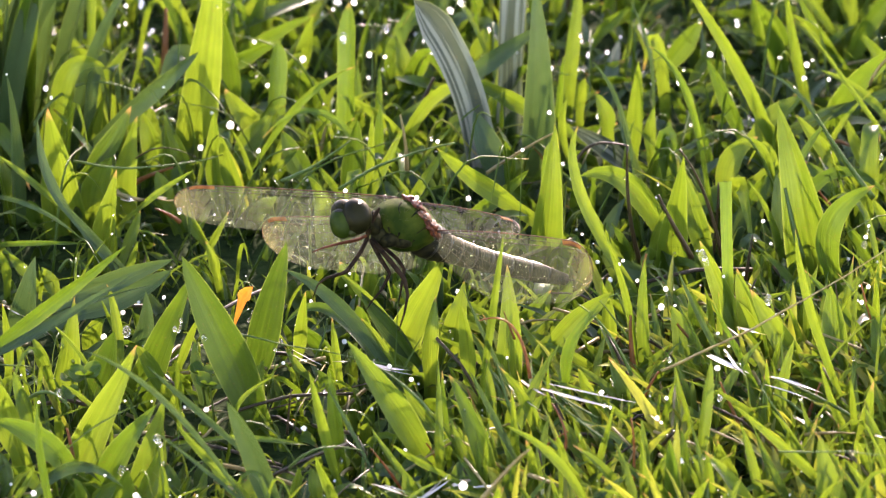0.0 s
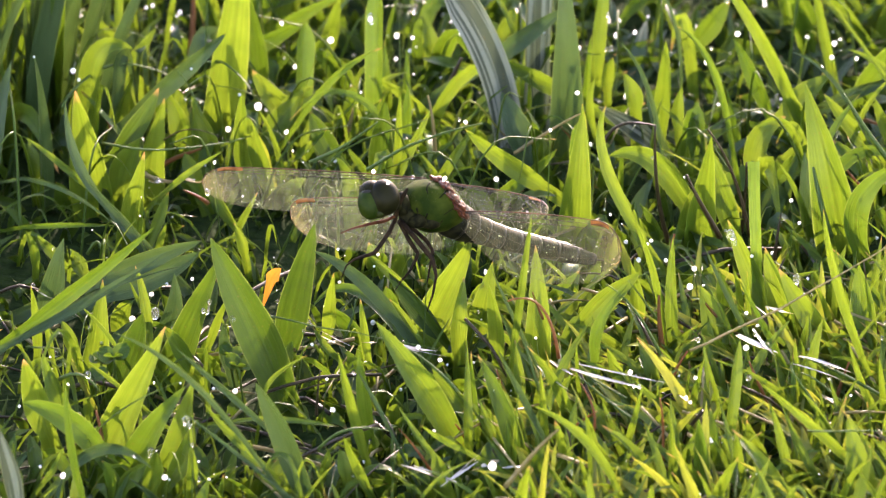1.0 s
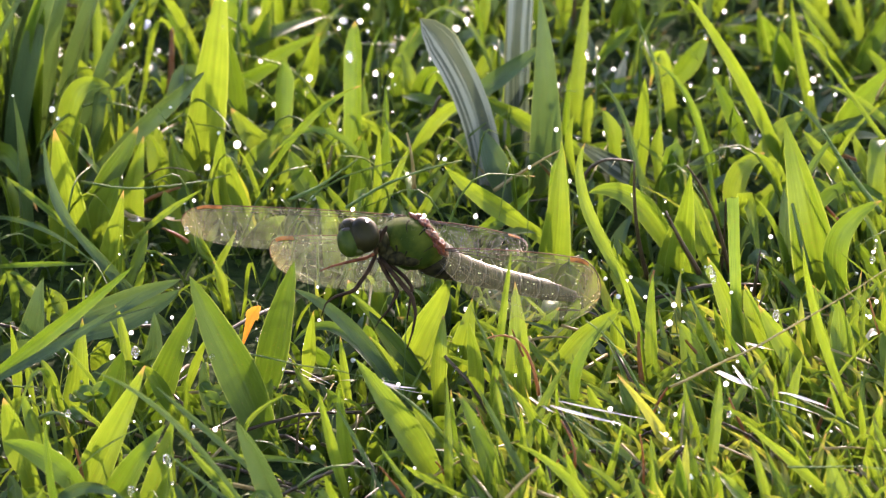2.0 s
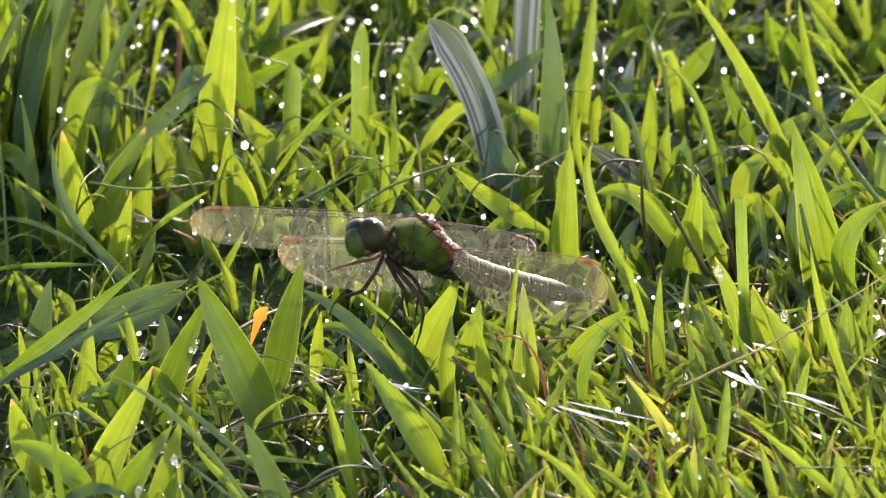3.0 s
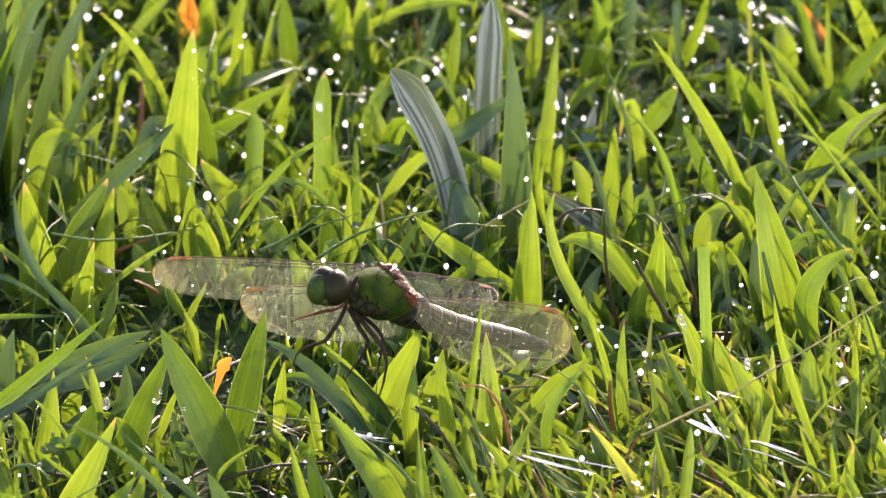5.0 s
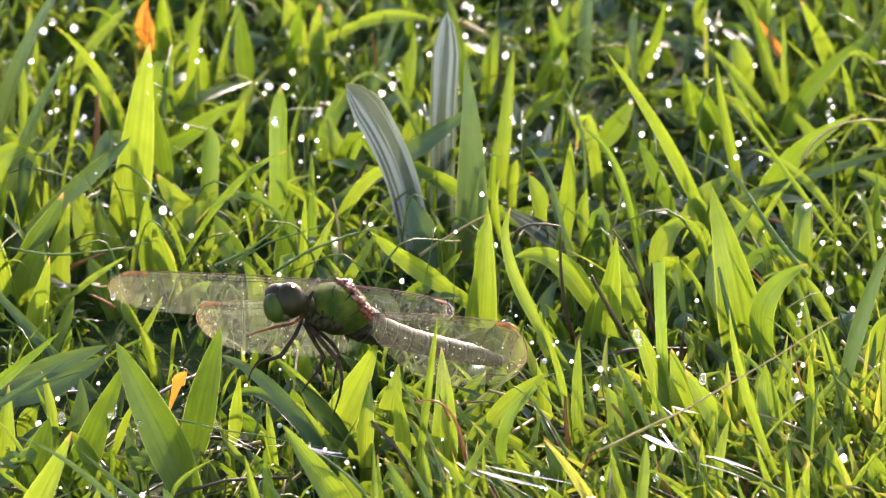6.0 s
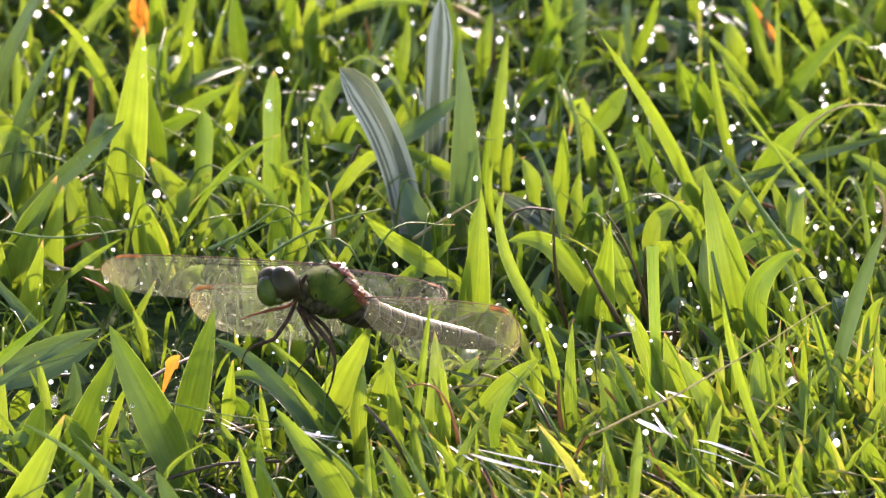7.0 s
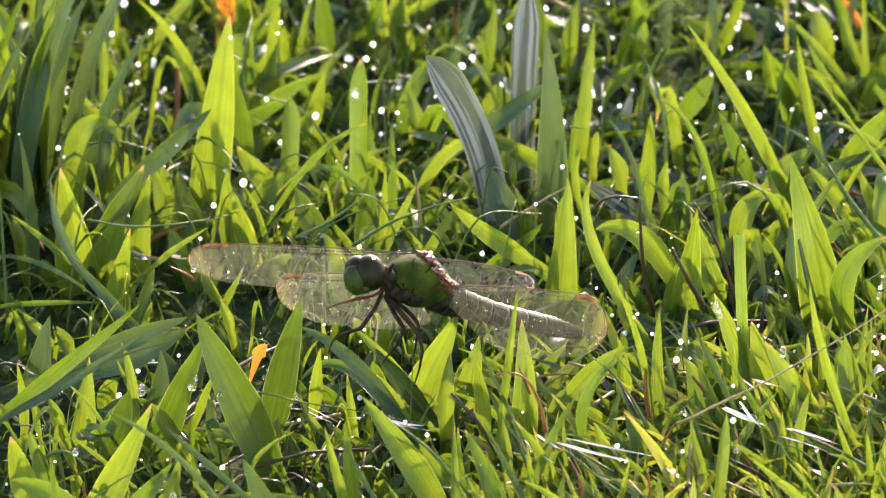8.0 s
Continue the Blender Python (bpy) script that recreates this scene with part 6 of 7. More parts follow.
blade(STEM, (-37.5, 19.2, 0.0), (-38.1, 17.1, 9.5), (-38.3, 16.0, 15.8), 0.28, 0)
blade(STEM, (-19.6, 44.0, 0.0), (-20.4, 41.2, 3.2), (-20.8, 39.7, 5.3), 0.28, 0)
blade(STEM, (2.6, 26.8, 0.0), (3.5, 24.4, 5.7), (3.8, 23.1, 9.6), 0.28, 0)
blade(STEM, (-15.1, 1.8, 0.0), (-14.6, 0.2, 3.9), (-14.4, -0.7, 6.4), 0.28, 0)
blade(STEM, (-18.0, 0.5, 0.0), (-19.1, -2.5, 3.3), (-19.5, -4.1, 5.4), 0.28, 0)
blade(STEM, (-7.4, -29.4, 0.0), (-6.7, -33.1, 13.5), (-6.3, -35.1, 22.5), 0.28, 0)
blade(STEM, (-4.5, 8.0, 0.0), (-3.6, 5.3, 3.6), (-3.3, 3.9, 5.9), 0.28, 0)
blade(STEM, (33.4, 27.1, 0.0), (32.4, 24.7, 5.8), (32.0, 23.4, 9.6), 0.28, 0)
blade(STEM, (49.8, 12.7, 0.0), (48.3, 11.2, 7.0), (47.7, 10.5, 11.7), 0.28, 0)
blade(STEM, (30.3, -9.3, 0.0), (32.0, -13.0, 7.5), (32.6, -14.9, 12.5), 0.28, 0)
blade(STEM, (34.0, -10.1, 0.0), (33.1, -13.4, 7.0), (32.7, -15.2, 11.6), 0.28, 0)
blade(STEM, (32.1, -16.7, 0.0), (31.9, -19.2, 7.4), (31.8, -20.6, 12.3), 0.28, 0)
blade(STEM, (32.3, -17.2, 0.0), (33.4, -19.0, 7.3), (33.8, -19.9, 12.2), 0.28, 0)
blade(STEM, (35.8, -17.0, 0.0), (34.1, -20.0, 6.8), (33.4, -21.7, 11.3), 0.28, 0)
blade(STEM, (46.7, 9.5, 0.0), (45.3, 5.7, 3.7), (44.7, 3.7, 6.2), 0.28, 0)
blade(STEM, (46.5, -6.4, 0.0), (47.4, -9.1, 5.0), (47.8, -10.6, 8.3), 0.28, 0)
blade(STEM, (50.7, -22.1, 0.0), (49.8, -23.6, 7.5), (49.4, -24.3, 12.6), 0.28, 0)
blade(STEM, (52.2, -19.1, 0.0), (51.0, -21.3, 8.0), (50.4, -22.5, 13.3), 0.28, 0)
blade(STEM, (60.1, 19.6, 0.0), (60.6, 16.9, 1.9), (60.8, 15.4, 3.2), 0.28, 0)
blade(STEM, (-56.4, -24.2, 0.0), (-55.5, -27.5, 6.1), (-55.2, -29.3, 10.1), 0.28, 0)
blade(STEM, (-52.8, -26.7, 0.0), (-53.3, -28.1, 4.6), (-53.6, -28.8, 7.6), 0.28, 0)
blade(STEM, (-59.8, -18.0, 0.0), (-60.5, -21.2, 1.8), (-60.8, -22.9, 2.9), 0.28, 0)
blade(STEM, (-44.6, -21.6, 0.0), (-43.8, -23.5, 4.7), (-43.5, -24.5, 7.8), 0.28, 0)
blade(STEM, (-38.7, -65.1, 0.0), (-39.6, -68.7, 9.3), (-40.1, -70.6, 15.6), 0.28, 0)
blade(STEM, (-38.3, -71.1, 0.0), (-39.2, -73.1, 9.9), (-39.5, -74.2, 16.5), 0.28, 0)
blade(STEM, (-57.1, -74.7, 0.0), (-57.1, -76.0, 6.1), (-57.2, -76.7, 10.1), 0.28, 0)
blade(STEM, (-43.6, -69.5, 0.0), (-43.2, -73.4, 5.4), (-43.0, -75.4, 9.1), 0.28, 0)
blade(STEM, (-39.5, -73.3, 0.0), (-39.2, -75.1, 8.7), (-39.1, -76.1, 14.5), 0.28, 0)
blade(STEM, (-26.0, -37.4, 0.0), (-24.6, -39.8, 9.2), (-24.1, -41.1, 15.3), 0.28, 0)
blade(STEM, (-22.0, -43.7, 0.0), (-21.1, -46.6, 6.6), (-20.7, -48.2, 11.0), 0.28, 0)
blade(STEM, (-13.1, -6.7, 0.0), (-14.1, -9.6, 1.3), (-14.5, -11.2, 2.2), 0.28, 0)
blade(STEM, (1.8, -29.2, 0.0), (0.7, -31.0, 3.4), (0.2, -32.0, 5.7), 0.28, 0)
blade(STEM, (-1.0, -19.9, 0.0), (0.4, -21.9, 5.7), (1.0, -23.0, 9.5), 0.28, 0)
blade(STEM, (3.1, -4.3, 0.0), (3.6, -7.8, 1.8), (3.8, -9.6, 3.0), 0.28, 0)
blade(STEM, (8.9, -27.3, 0.0), (7.4, -29.9, 8.1), (6.8, -31.3, 13.4), 0.28, 0)
blade(STEM, (3.1, -56.9, 0.0), (2.9, -59.8, 9.3), (2.9, -61.4, 15.6), 0.28, 0)
blade(STEM, (15.4, -31.9, 0.0), (14.7, -33.6, 5.0), (14.4, -34.4, 8.3), 0.28, 0)
blade(STEM, (11.6, -34.5, 0.0), (9.9, -38.4, 8.2), (9.2, -40.5, 13.7), 0.28, 0)
blade(STEM, (-15.4, -16.9, 0.0), (-14.2, -20.2, 2.7), (-13.8, -22.0, 4.4), 0.28, 0)
blade(STEM, (-5.5, -46.4, 0.0), (-6.9, -48.1, 9.9), (-7.6, -49.1, 16.5), 0.28, 0)
blade(STEM, (-8.8, -46.0, 0.0), (-9.5, -47.7, 10.2), (-9.8, -48.5, 17.0), 0.28, 0)
blade(STEM, (-16.1, -55.7, 0.0), (-15.0, -57.1, 3.5), (-14.5, -57.9, 5.9), 0.28, 0)
blade(STEM, (-2.6, -66.9, 0.0), (-1.3, -69.5, 4.0), (-0.7, -70.9, 6.6), 0.28, 0)
blade(STEM, (3.4, -55.8, 0.0), (3.8, -59.3, 6.5), (4.0, -61.2, 10.8), 0.28, 0)
blade(STEM, (28.5, -14.7, 0.0), (27.4, -17.1, 3.1), (26.9, -18.4, 5.2), 0.28, 0)
blade(STEM, (22.6, -43.7, 0.0), (22.6, -47.3, 7.4), (22.6, -49.2, 12.4), 0.28, 0)
blade(STEM, (37.1, -42.9, 0.0), (38.5, -46.4, 9.5), (39.1, -48.3, 15.8), 0.28, 0)
blade(STEM, (38.1, -48.3, 0.0), (39.0, -50.7, 7.7), (39.4, -52.1, 12.9), 0.28, 0)
blade(STEM, (37.7, -51.4, 0.0), (38.5, -53.6, 4.4), (38.8, -54.8, 7.3), 0.28, 0)
blade(STEM, (39.4, -40.1, 0.0), (39.3, -41.6, 11.1), (39.3, -42.5, 18.5), 0.28, 0)
blade(STEM, (59.6, -39.2, 0.0), (59.1, -43.0, 10.9), (59.0, -45.1, 18.2), 0.28, 0)
blade(STEM, (51.6, -49.7, 0.0), (51.3, -51.7, 5.8), (51.2, -52.7, 9.6), 0.28, 0)
blade(STEM, (44.2, -49.4, 0.0), (44.8, -52.4, 8.3), (45.0, -54.0, 13.8), 0.28, 0)


# ---- the dragonfly ----
def fly(px, py, depth=0.0):
    """A place on the insect, in millimetres from its thorax: right, away, up across the line of sight."""
    return np.array(((px - 715) / 12.0, depth, (400 - py) / 12.0))


def limb(name, points, radii, mat, parent, label=""):
    pts = np.array(points, float)
    path = np.vstack([pts[i] + (pts[i + 1] - pts[i]) * k for i in range(len(pts) - 1) for k in (0.0, 0.12, 0.5, 0.88)] + [pts[-1:]])
    path[1:-1] = (path[:-2] + 2 * path[1:-1] + path[2:]) / 4
    rad = 0.82 * np.interp(np.linspace(0, 1, len(path)), np.linspace(0, 1, len(radii)), radii)
    whole = Gather()
    whole.take(tube_arrays(path, rad, 8))
    if name == "leg":
        # short spines along the shank
        for k in range(5, len(path) - 2):
            for d in (-1, 1):
                p = path[k] + (path[k + 1] - path[k]) * (0.3 if d > 0 else 0.7)
                whole.take(tube_arrays([p, p + (0.34 * d, -0.15, -0.22)], (0.035, 0.012), 3))
    return part(name, whole.mesh(name), mat, parent, label)


def make_wing(parent, root, tip, chord, deep, waist, tear=False, ripple=0.05, skin_mat=MEMBRANE, dense=1.0):
    """A wing: rippled membrane, long and cross veins, and the stigma near the tip."""
    root, tip, chord = np.array(root, float), np.array(tip, float), np.array(chord, float)
    chord /= np.linalg.norm(chord)
    span = tip - root
    normal = np.cross(span, chord)
    normal /= np.linalg.norm(normal)

    def lead(s):
        return -0.05 * math.sin(math.pi * s) + 0.40 * (1 - math.sqrt(max(0.0, 1 - max(0.0, (s - 0.87) / 0.13) ** 2)))

    def trail(s):
        a = waist + (1 - waist) * math.sin(min(1.0, s / 0.45) * math.pi / 2) - 0.12 * max(0.0, (s - 0.45) / 0.55)
        return a - (a - 0.40) * (1 - math.sqrt(max(0.0, 1 - max(0.0, (s - 0.74) / 0.26) ** 2.2)))

    def spot(s, c):
        a, b = lead(s), trail(s)
        w = a + (b - a) * c
        if tear and c > 0.7 and 0.42 < s < 0.5:
            w -= 0.10 * (c - 0.7) / 0.3 * (1 - abs(s - 0.46) / 0.04)
        sag = ripple * math.sin(c * 31 + 3 * s) * (1 - 0.5 * s) + 0.5 * math.sin(math.pi * s) * (c - 0.5)
        return root + span * s + chord * deep * w + normal * sag

    ns, nc = 56, 16
    grid = [(math.sin(i / ns * math.pi / 2), j / nc) for i in range(ns + 1) for j in range(nc + 1)]
    verts = np.array([spot(s, c) for s, c in grid]) * MM
    faces = [(i * (nc + 1) + j, i * (nc + 1) + j + 1, (i + 1) * (nc + 1) + j + 1, (i + 1) * (nc + 1) + j) for i in range(ns) for j in range(nc)]
    skin = part("wing", mesh_of("wing", verts, faces, grid), skin_mat, parent, "clear veined wing with an amber tip, beaded with dew")
    rng = np.random.default_rng(int(abs(root[0]) * 10 + deep * 7))
    net = Gather()
    thin = min(1.0, deep / 7.0)
    lines = (0.0, 0.07, 0.14, 0.30, 0.46, 0.62, 0.80, 1.0)

    def line_at(k, s):
        return lines[k] * (0.55 + 0.45 * min(1.0, s / 0.35)) if 0 < k < 7 else lines[k]

    for k in range(8):
        end = (1.0, 0.9, 0.97, 0.95, 0.93, 0.9, 0.85, 1.0)[k]
        path = [spot(s, line_at(k, s)) - normal * 0.03 for s in np.linspace(0, end, 40)]
        if k == 0:
            path = [spot(math.sin(s * math.pi / 2), 0.0) - normal * 0.03 for s in np.linspace(0, 1, 48)]
            v, f, u = tube_arrays(path, np.linspace(0.11, 0.075, 48) * thin, 6)
            part("wing_edge", mesh_of("wing_edge", v * MM, f, u), COSTA, skin, "brown leading edge of the wing")
            continue
        if k == 7:
            path = [spot(math.sin(s * math.pi / 2), 1.0) for s in np.linspace(0, 1, 48)]
        net.take(tube_arrays(path, np.linspace(0.085, 0.05, len(path)) * thin if k < 3 else 0.024 * thin, 4))
    for k in range(7):
        for _ in range(int((60, 56, 60, 80, 84, 80, 70)[k] * dense)):
            s = rng.uniform(0.03, 0.95)
            a, b = line_at(k, s), line_at(k + 1, min(1, s + rng.uniform(-0.012, 0.012)))
            net.take(tube_arrays([spot(s, a), spot(s + rng.uniform(-0.008, 0.008), b)], 0.013 * thin, 3))
    part("vein_net", net.mesh("vein_net"), VEIN, skin, "fine dark vein network")
    slab = []
    for s in np.linspace(0.82, 0.93, 9):
        slab += [spot(s, 0.0) - normal * 0.06, spot(s, 0.085) - normal * 0.06, spot(s, 0.085) + normal * 0.06, spot(s, 0.0) + normal * 0.06]
    quads = [(i * 4 + j, i * 4 + (j + 1) % 4, i * 4 + 4 + (j + 1) % 4, i * 4 + 4 + j) for i in range(8) for j in range(4)] + [(3, 2, 1, 0), (32, 33, 34, 35)]
    part("stigma", mesh_of("stigma", np.array(slab) * MM, quads, smooth=False), STIGMA, skin, "orange-brown wing spot")
    return skin


def make_dragonfly():
    root = thing("dragonfly", "green dragonfly with dark eyes and clear dewy wings, perched on grass", "dragonfly", m=pose(FLY[0], FLY[1], FLY[2], -25, 0, 0))
    body = part("thorax", ball("thorax", (5.0, 4.4, 3.85), 32, 20, 0.07, 3.0), THORAX, root, "green thorax with dark seams")
    body.matrix_basis = pose(-0.1 * MM, 0.5 * MM, 0.1 * MM, 0, 14, 0)
    # seams on its side
    for pts in (((688, 402), (690, 415), (684, 432)), ((711, 358), (706, 368), (708, 378)), ((707, 412), (703, 422), (700, 434)), ((742, 372), (735, 378), (728, 385)), ((760, 400), (748, 406), (736, 414)), ((733, 424), (729, 430), (727, 436))):
        line = []
        for px, py in smooth_path([(*p, 0) for p in pts], 10)[:, :2]:
            p = fly(px, py)
            q = max(0.02, 1 - ((p[0] + 0.1) / 5.1) ** 2 - ((p[2] - 0.1) / 3.95) ** 2)
            line.append((p[0], 0.5 - 4.45 * math.sqrt(q), p[2]))
        v, f, u = tube_arrays(line, np.linspace(0.15, 0.06, 10), 6)
        part("seam", mesh_of("seam", v * MM, f, u), SUTURE, root, "dark seam")
    # underside plates and collar
    for px, py, d, size in ((672, 418, -2.6, (1.3, 0.9, 1.5)), (690, 425, -2.8, (1.6, 1.2, 1.1)), (664, 396, -3.0, (1.0, 1.6, 1.9)), (712, 428, -2.4, (1.5, 1.0, 1.0))):
        lump = part("plate", ball("plate", size, 16, 10, 0.15, px * 0.1), SUTURE, root, "dark plate under the thorax")
        lump.location = fly(px, py, d) * MM
    # wing roots
    for px, py, d, r in ((729, 357, -0.5, 0.8), (741, 368, -1.6, 1.0), (752, 386, -2.3, 1.0), (764, 402, -2.6, 1.0), (769, 413, -2.2, 0.8), (719, 354, 0.4, 0.6)):
        lump = part("wing_root", ball("wing_root", (r * 1.25, r, r * 0.7), 18, 12, 0.75, px * 0.3), WINGROOT, root, "rust-red wing root")
        lump.matrix_basis = pose(*(fly(px, py, d) * MM), 0, 45, 0)
    # abdomen
    path = smooth_path([fly(742, 418, 2.0), fly(790, 439, 4.5), fly(850, 459, 7.0), fly(925, 477, 10.0), fly(1000, 494, 13.0)], 55)
    rad = np.interp(np.linspace(0, 1, 55), (0, 0.14, 0.28, 0.5, 0.85, 1.0), (2.7, 2.6, 1.95, 1.6, 1.35, 0.8))
    for k in range(9):
        a, b = k * 6, k * 6 + 7
        swell = rad[a:b] * (1 + 0.05 * np.sin(np.linspace(0, math.pi, b - a)))
        v, f, u = tube_arrays(path[a:b], swell, 16)
        seg = part("abdomen_segment", mesh_of("abdomen_segment", v * MM, f, u), ABDOMEN, root, "mottled dark olive abdomen segment")
        v, f, u = tube_arrays(path[b - 2:b], rad[b - 2:b] * 1.05, 16)
        part("ring", mesh_of("ring", v * MM, f, u), RING, seg, "dark ring")
    # a thin tube added as the sunlit streak along the back
    keel = path[8:54] + np.stack([np.zeros(46), np.full(46, -0.1), rad[8:54] * 0.93], 1)
    v, f, u = tube_arrays(keel, np.interp(np.linspace(0, 1, 46), (0, 0.1, 0.8, 1), (0.12, 0.40, 0.34, 0.08)) * (1 + 0.22 * np.sin(np.arange(46) * 1.9) * np.sin(np.arange(46) * 0.7)), 10)
    part("dorsal_sun_streak", mesh_of("dorsal_sun_streak", v * MM, f, u), SUN_STREAK, root, "pale strip standing in for the sunlit streak on the abdomen")
    for d in (-0.5, 0.5):
        limb("tail_tip", [path[-1] + (0, d * 0.6, 0), path[-1] + (1.3, 1.2 + d, -0.1)], (0.22, 0.08), RING, root)
    # legs
    limb("leg", [fly(655, 414, -3.5), fly(634, 424, -5.0), fly(606, 430, -6.0), fly(575, 438, -6.5), fly(556, 446, -6.5)], (0.30, 0.34, 0.28, 0.18, 0.10), LEG_RED, root, "reddish front leg")
    limb("leg", [fly(652, 420, -3.5), fly(640, 445, -5.5), fly(616, 480, -7.5), fly(580, 491, -8.0), fly(566, 502, -8.2), fly(558, 524, -8.3)], (0.36, 0.42, 0.40, 0.24, 0.16, 0.08), LEG, root)
    limb("leg", [fly(657, 424, -3.0), fly(676, 460, -4.5), fly(691, 482, -5.0), fly(676, 512, -6.0), fly(660, 530, -6.2), fly(650, 546, -6.3)], (0.42, 0.44, 0.36, 0.22, 0.16, 0.08), LEG, root)
    limb("leg", [fly(660, 424, -3.2), fly(692, 462, -5.5), fly(716, 492, -7.0), fly(722, 520, -7.6), fly(716, 552, -8.0), fly(706, 582, -8.2)], (0.44, 0.48, 0.44, 0.28, 0.2, 0.08), LEG, root)
    limb("leg", [fly(672, 430, -2.4), fly(704, 458, -3.5), fly(716, 476, -4.0), fly(709, 515, -4.6), fly(703, 550, -4.8)], (0.38, 0.38, 0.30, 0.18, 0.08), LEG, root)
    limb("leg", [fly(650, 422, -3.6), fly(656, 398, -4.6), fly(668, 376, -4.9), fly(673, 368, -4.9)], (0.40, 0.44, 0.42, 0.2), LEG, root, "dark folded leg held beside the head")
    # wings
    make_wing(root, fly(706, 350, 3.5), fly(309, 327, 13.0), (0, -0.15, -1.0), 6.2, 0.42)
    make_wing(root, fly(757, 392, 3.0), fly(452, 385, 9.0), (0.42, -0.10, -0.95), 8.6, 0.66)
    make_wing(root, fly(764, 408, -2.4), fly(1040, 432, -10.0), (0.04, -0.30, -0.95), 10.0, 0.25, True, skin_mat=CLEARER, ripple=0.03)
    make_wing(root, fly(734, 359, -0.8), fly(916, 392, -9.0), (0, -0.88, -0.46), 7.0, 0.40, ripple=0.012, skin_mat=GRAZED, dense=0.45)
    # fine hair over the back and brow
    rng = np.random.default_rng(5)
    fuzz = Gather()
    for _ in range(260):
        a, e = rng.uniform(0, 2 * math.pi), rng.uniform(0.15, 1.0)
        n = np.array((math.cos(a) * math.sqrt(1 - e * e), math.sin(a) * math.sqrt(1 - e * e), e))
        b = n * (4.9, 4.3, 3.8) + (-0.1, 0.5, 0.1)
        fuzz.take(tube_arrays([b, b + n * rng.uniform(0.35, 0.8) + rng.normal(0, 0.12, 3)], (0.014, 0.006), 3))
    part("hair", fuzz.mesh("hair"), FUZZ, root, "fine pale hair on the thorax")
    # neck and head
    limb("neck", [fly(646, 396, -5.0), fly(668, 400, -2.5)], (1.0, 1.3), SUTURE, root)
    head = part("head", ball("head", (2.55, 2.3, 2.6), 28, 18), EYE_SKIN, root, "round head with large dark compound eyes")
    head.location = fly(622, 388, -6.0) * MM
    for name, where, size, tilt, mat, label in (("eye", (0.85, -0.55, 0.35), (2.3, 2.1, 2.65), -12, EYE_SKIN, "dark olive-brown compound eye"),
                                                ("eye", (-0.85, 0.1, 1.0), (2.0, 1.9, 1.85), 20, EYE_SKIN, "dark olive-brown compound eye"),
                                                ("face", (-1.30, -0.95, -0.70), (1.65, 1.5, 2.25), -14, FACE_SKIN, "smooth dark green face"),
                                                ("brow", (-1.55, -1.35, 1.15), (0.85, 0.5, 0.36), -14, RING, "dark shining brow between the eyes"),
                                                ("mouthparts", (-0.10, -0.9, -1.85), (1.15, 0.9, 0.80), 15, MOUTH, "olive-tan mouthparts")):
        bit = part(name, ball(name, size, 28, 18, 0.05 if name != "eye" else 0.0, where[0]), mat, head, label)
        bit.matrix_basis = pose(where[0] * MM, where[1] * MM, where[2] * MM, 0, tilt, 0)
    for d in (-0.4, 0.5):
        limb("feeler", [(-1.5 + d, -1.6, 1.4), (-1.9 + d * 1.6, -2.0, 2.6)], (0.07, 0.03), SUTURE, head)
    return root, head


dragonfly, fly_head = make_dragonfly()


# ---- dew: single drops at blades, wings and tips, placed to fit the camera's view, in millimetres ----
DROP = [ball("dew_drop", (1.0, 1.0, k), 16, 10, 0.05, k) for k in (0.9, 1.05, 1.25)]
# two shapes get the white glint mix; the third stays nearly clear
for drop_mesh, drop_rough, drop_glint in zip(DROP, (0.10, 0.13, 0.02), (0.5, 0.5, 0.02)):
    drop_mesh.materials.append(water_material(drop_rough, drop_glint))


def dew(x, y, z, r):
    ob = new("dew_drop", DROP[int(abs(x * 7 + z * 3)) % 3])
    ob.matrix_world = pose(x * MM, y * MM, z * MM, 0, 0, x * 40) @ Matrix.Diagonal((0.64 * r, 0.64 * r, 0.64 * r, 1))
    tagged(ob, "small dew drop clinging to wet grass, glint mixed into the water" if not (-36 < x < 30 and 18 < z and -35 < y < 5) else "small dew drop clinging to the dragonfly, glint mixed into the water", "dew drop", "dew drops on the lawn")


def hanging_drop(x, y, z, r):
    """A large clear drop, drawn out as it hangs from a blade."""
    ob = new("dew_drop", DROP[2])
    ob.matrix_world = pose(x * MM, y * MM, z * MM, 0, 0, x * 40) @ Matrix.Diagonal((r, r, 1.25 * r, 1))
    tagged(ob, "large clear dew drop hanging from a grass blade", "dew drop", "dew drops on the lawn")


hanging_drop(37.8, -15.5, 18.2, 0.62)
hanging_drop(38.3, -15.7, 17.3, 0.50)
hanging_drop(-49.3, -49.7, 10.6, 0.62)
hanging_drop(-15.3, 54.2, 22.4, 0.60)
hanging_drop(47.1, -26.5, 16.3, 0.55)
hanging_drop(15.9, 49.0, 17.2, 0.50)
hanging_drop(-38.4, -28.3, 12.7, 0.55)
hanging_drop(-46.0, -24.1, 10.0, 0.62)
hanging_drop(-45.1, -70.1, 10.3, 0.55)
hanging_drop(19.3, -59.3, 10.2, 0.45)
dew(-48.3, 100.2, 13.6, 0.53)
dew(-23.1, 111.5, 13.8, 0.32)
dew(-54.3, 99.3, 13.6, 0.63)
dew(3.7, 100.8, 9.2, 0.42)
dew(15.7, 123.5, 11.8, 0.63)
dew(15.7, 124.6, 10.1, 0.63)
dew(14.6, 105.9, 14.4, 0.53)
dew(29.9, 125.8, 10.9, 0.84)
dew(54.2, 113.5, 12.4, 0.73)
dew(60.6, 103.1, 10.0, 0.42)
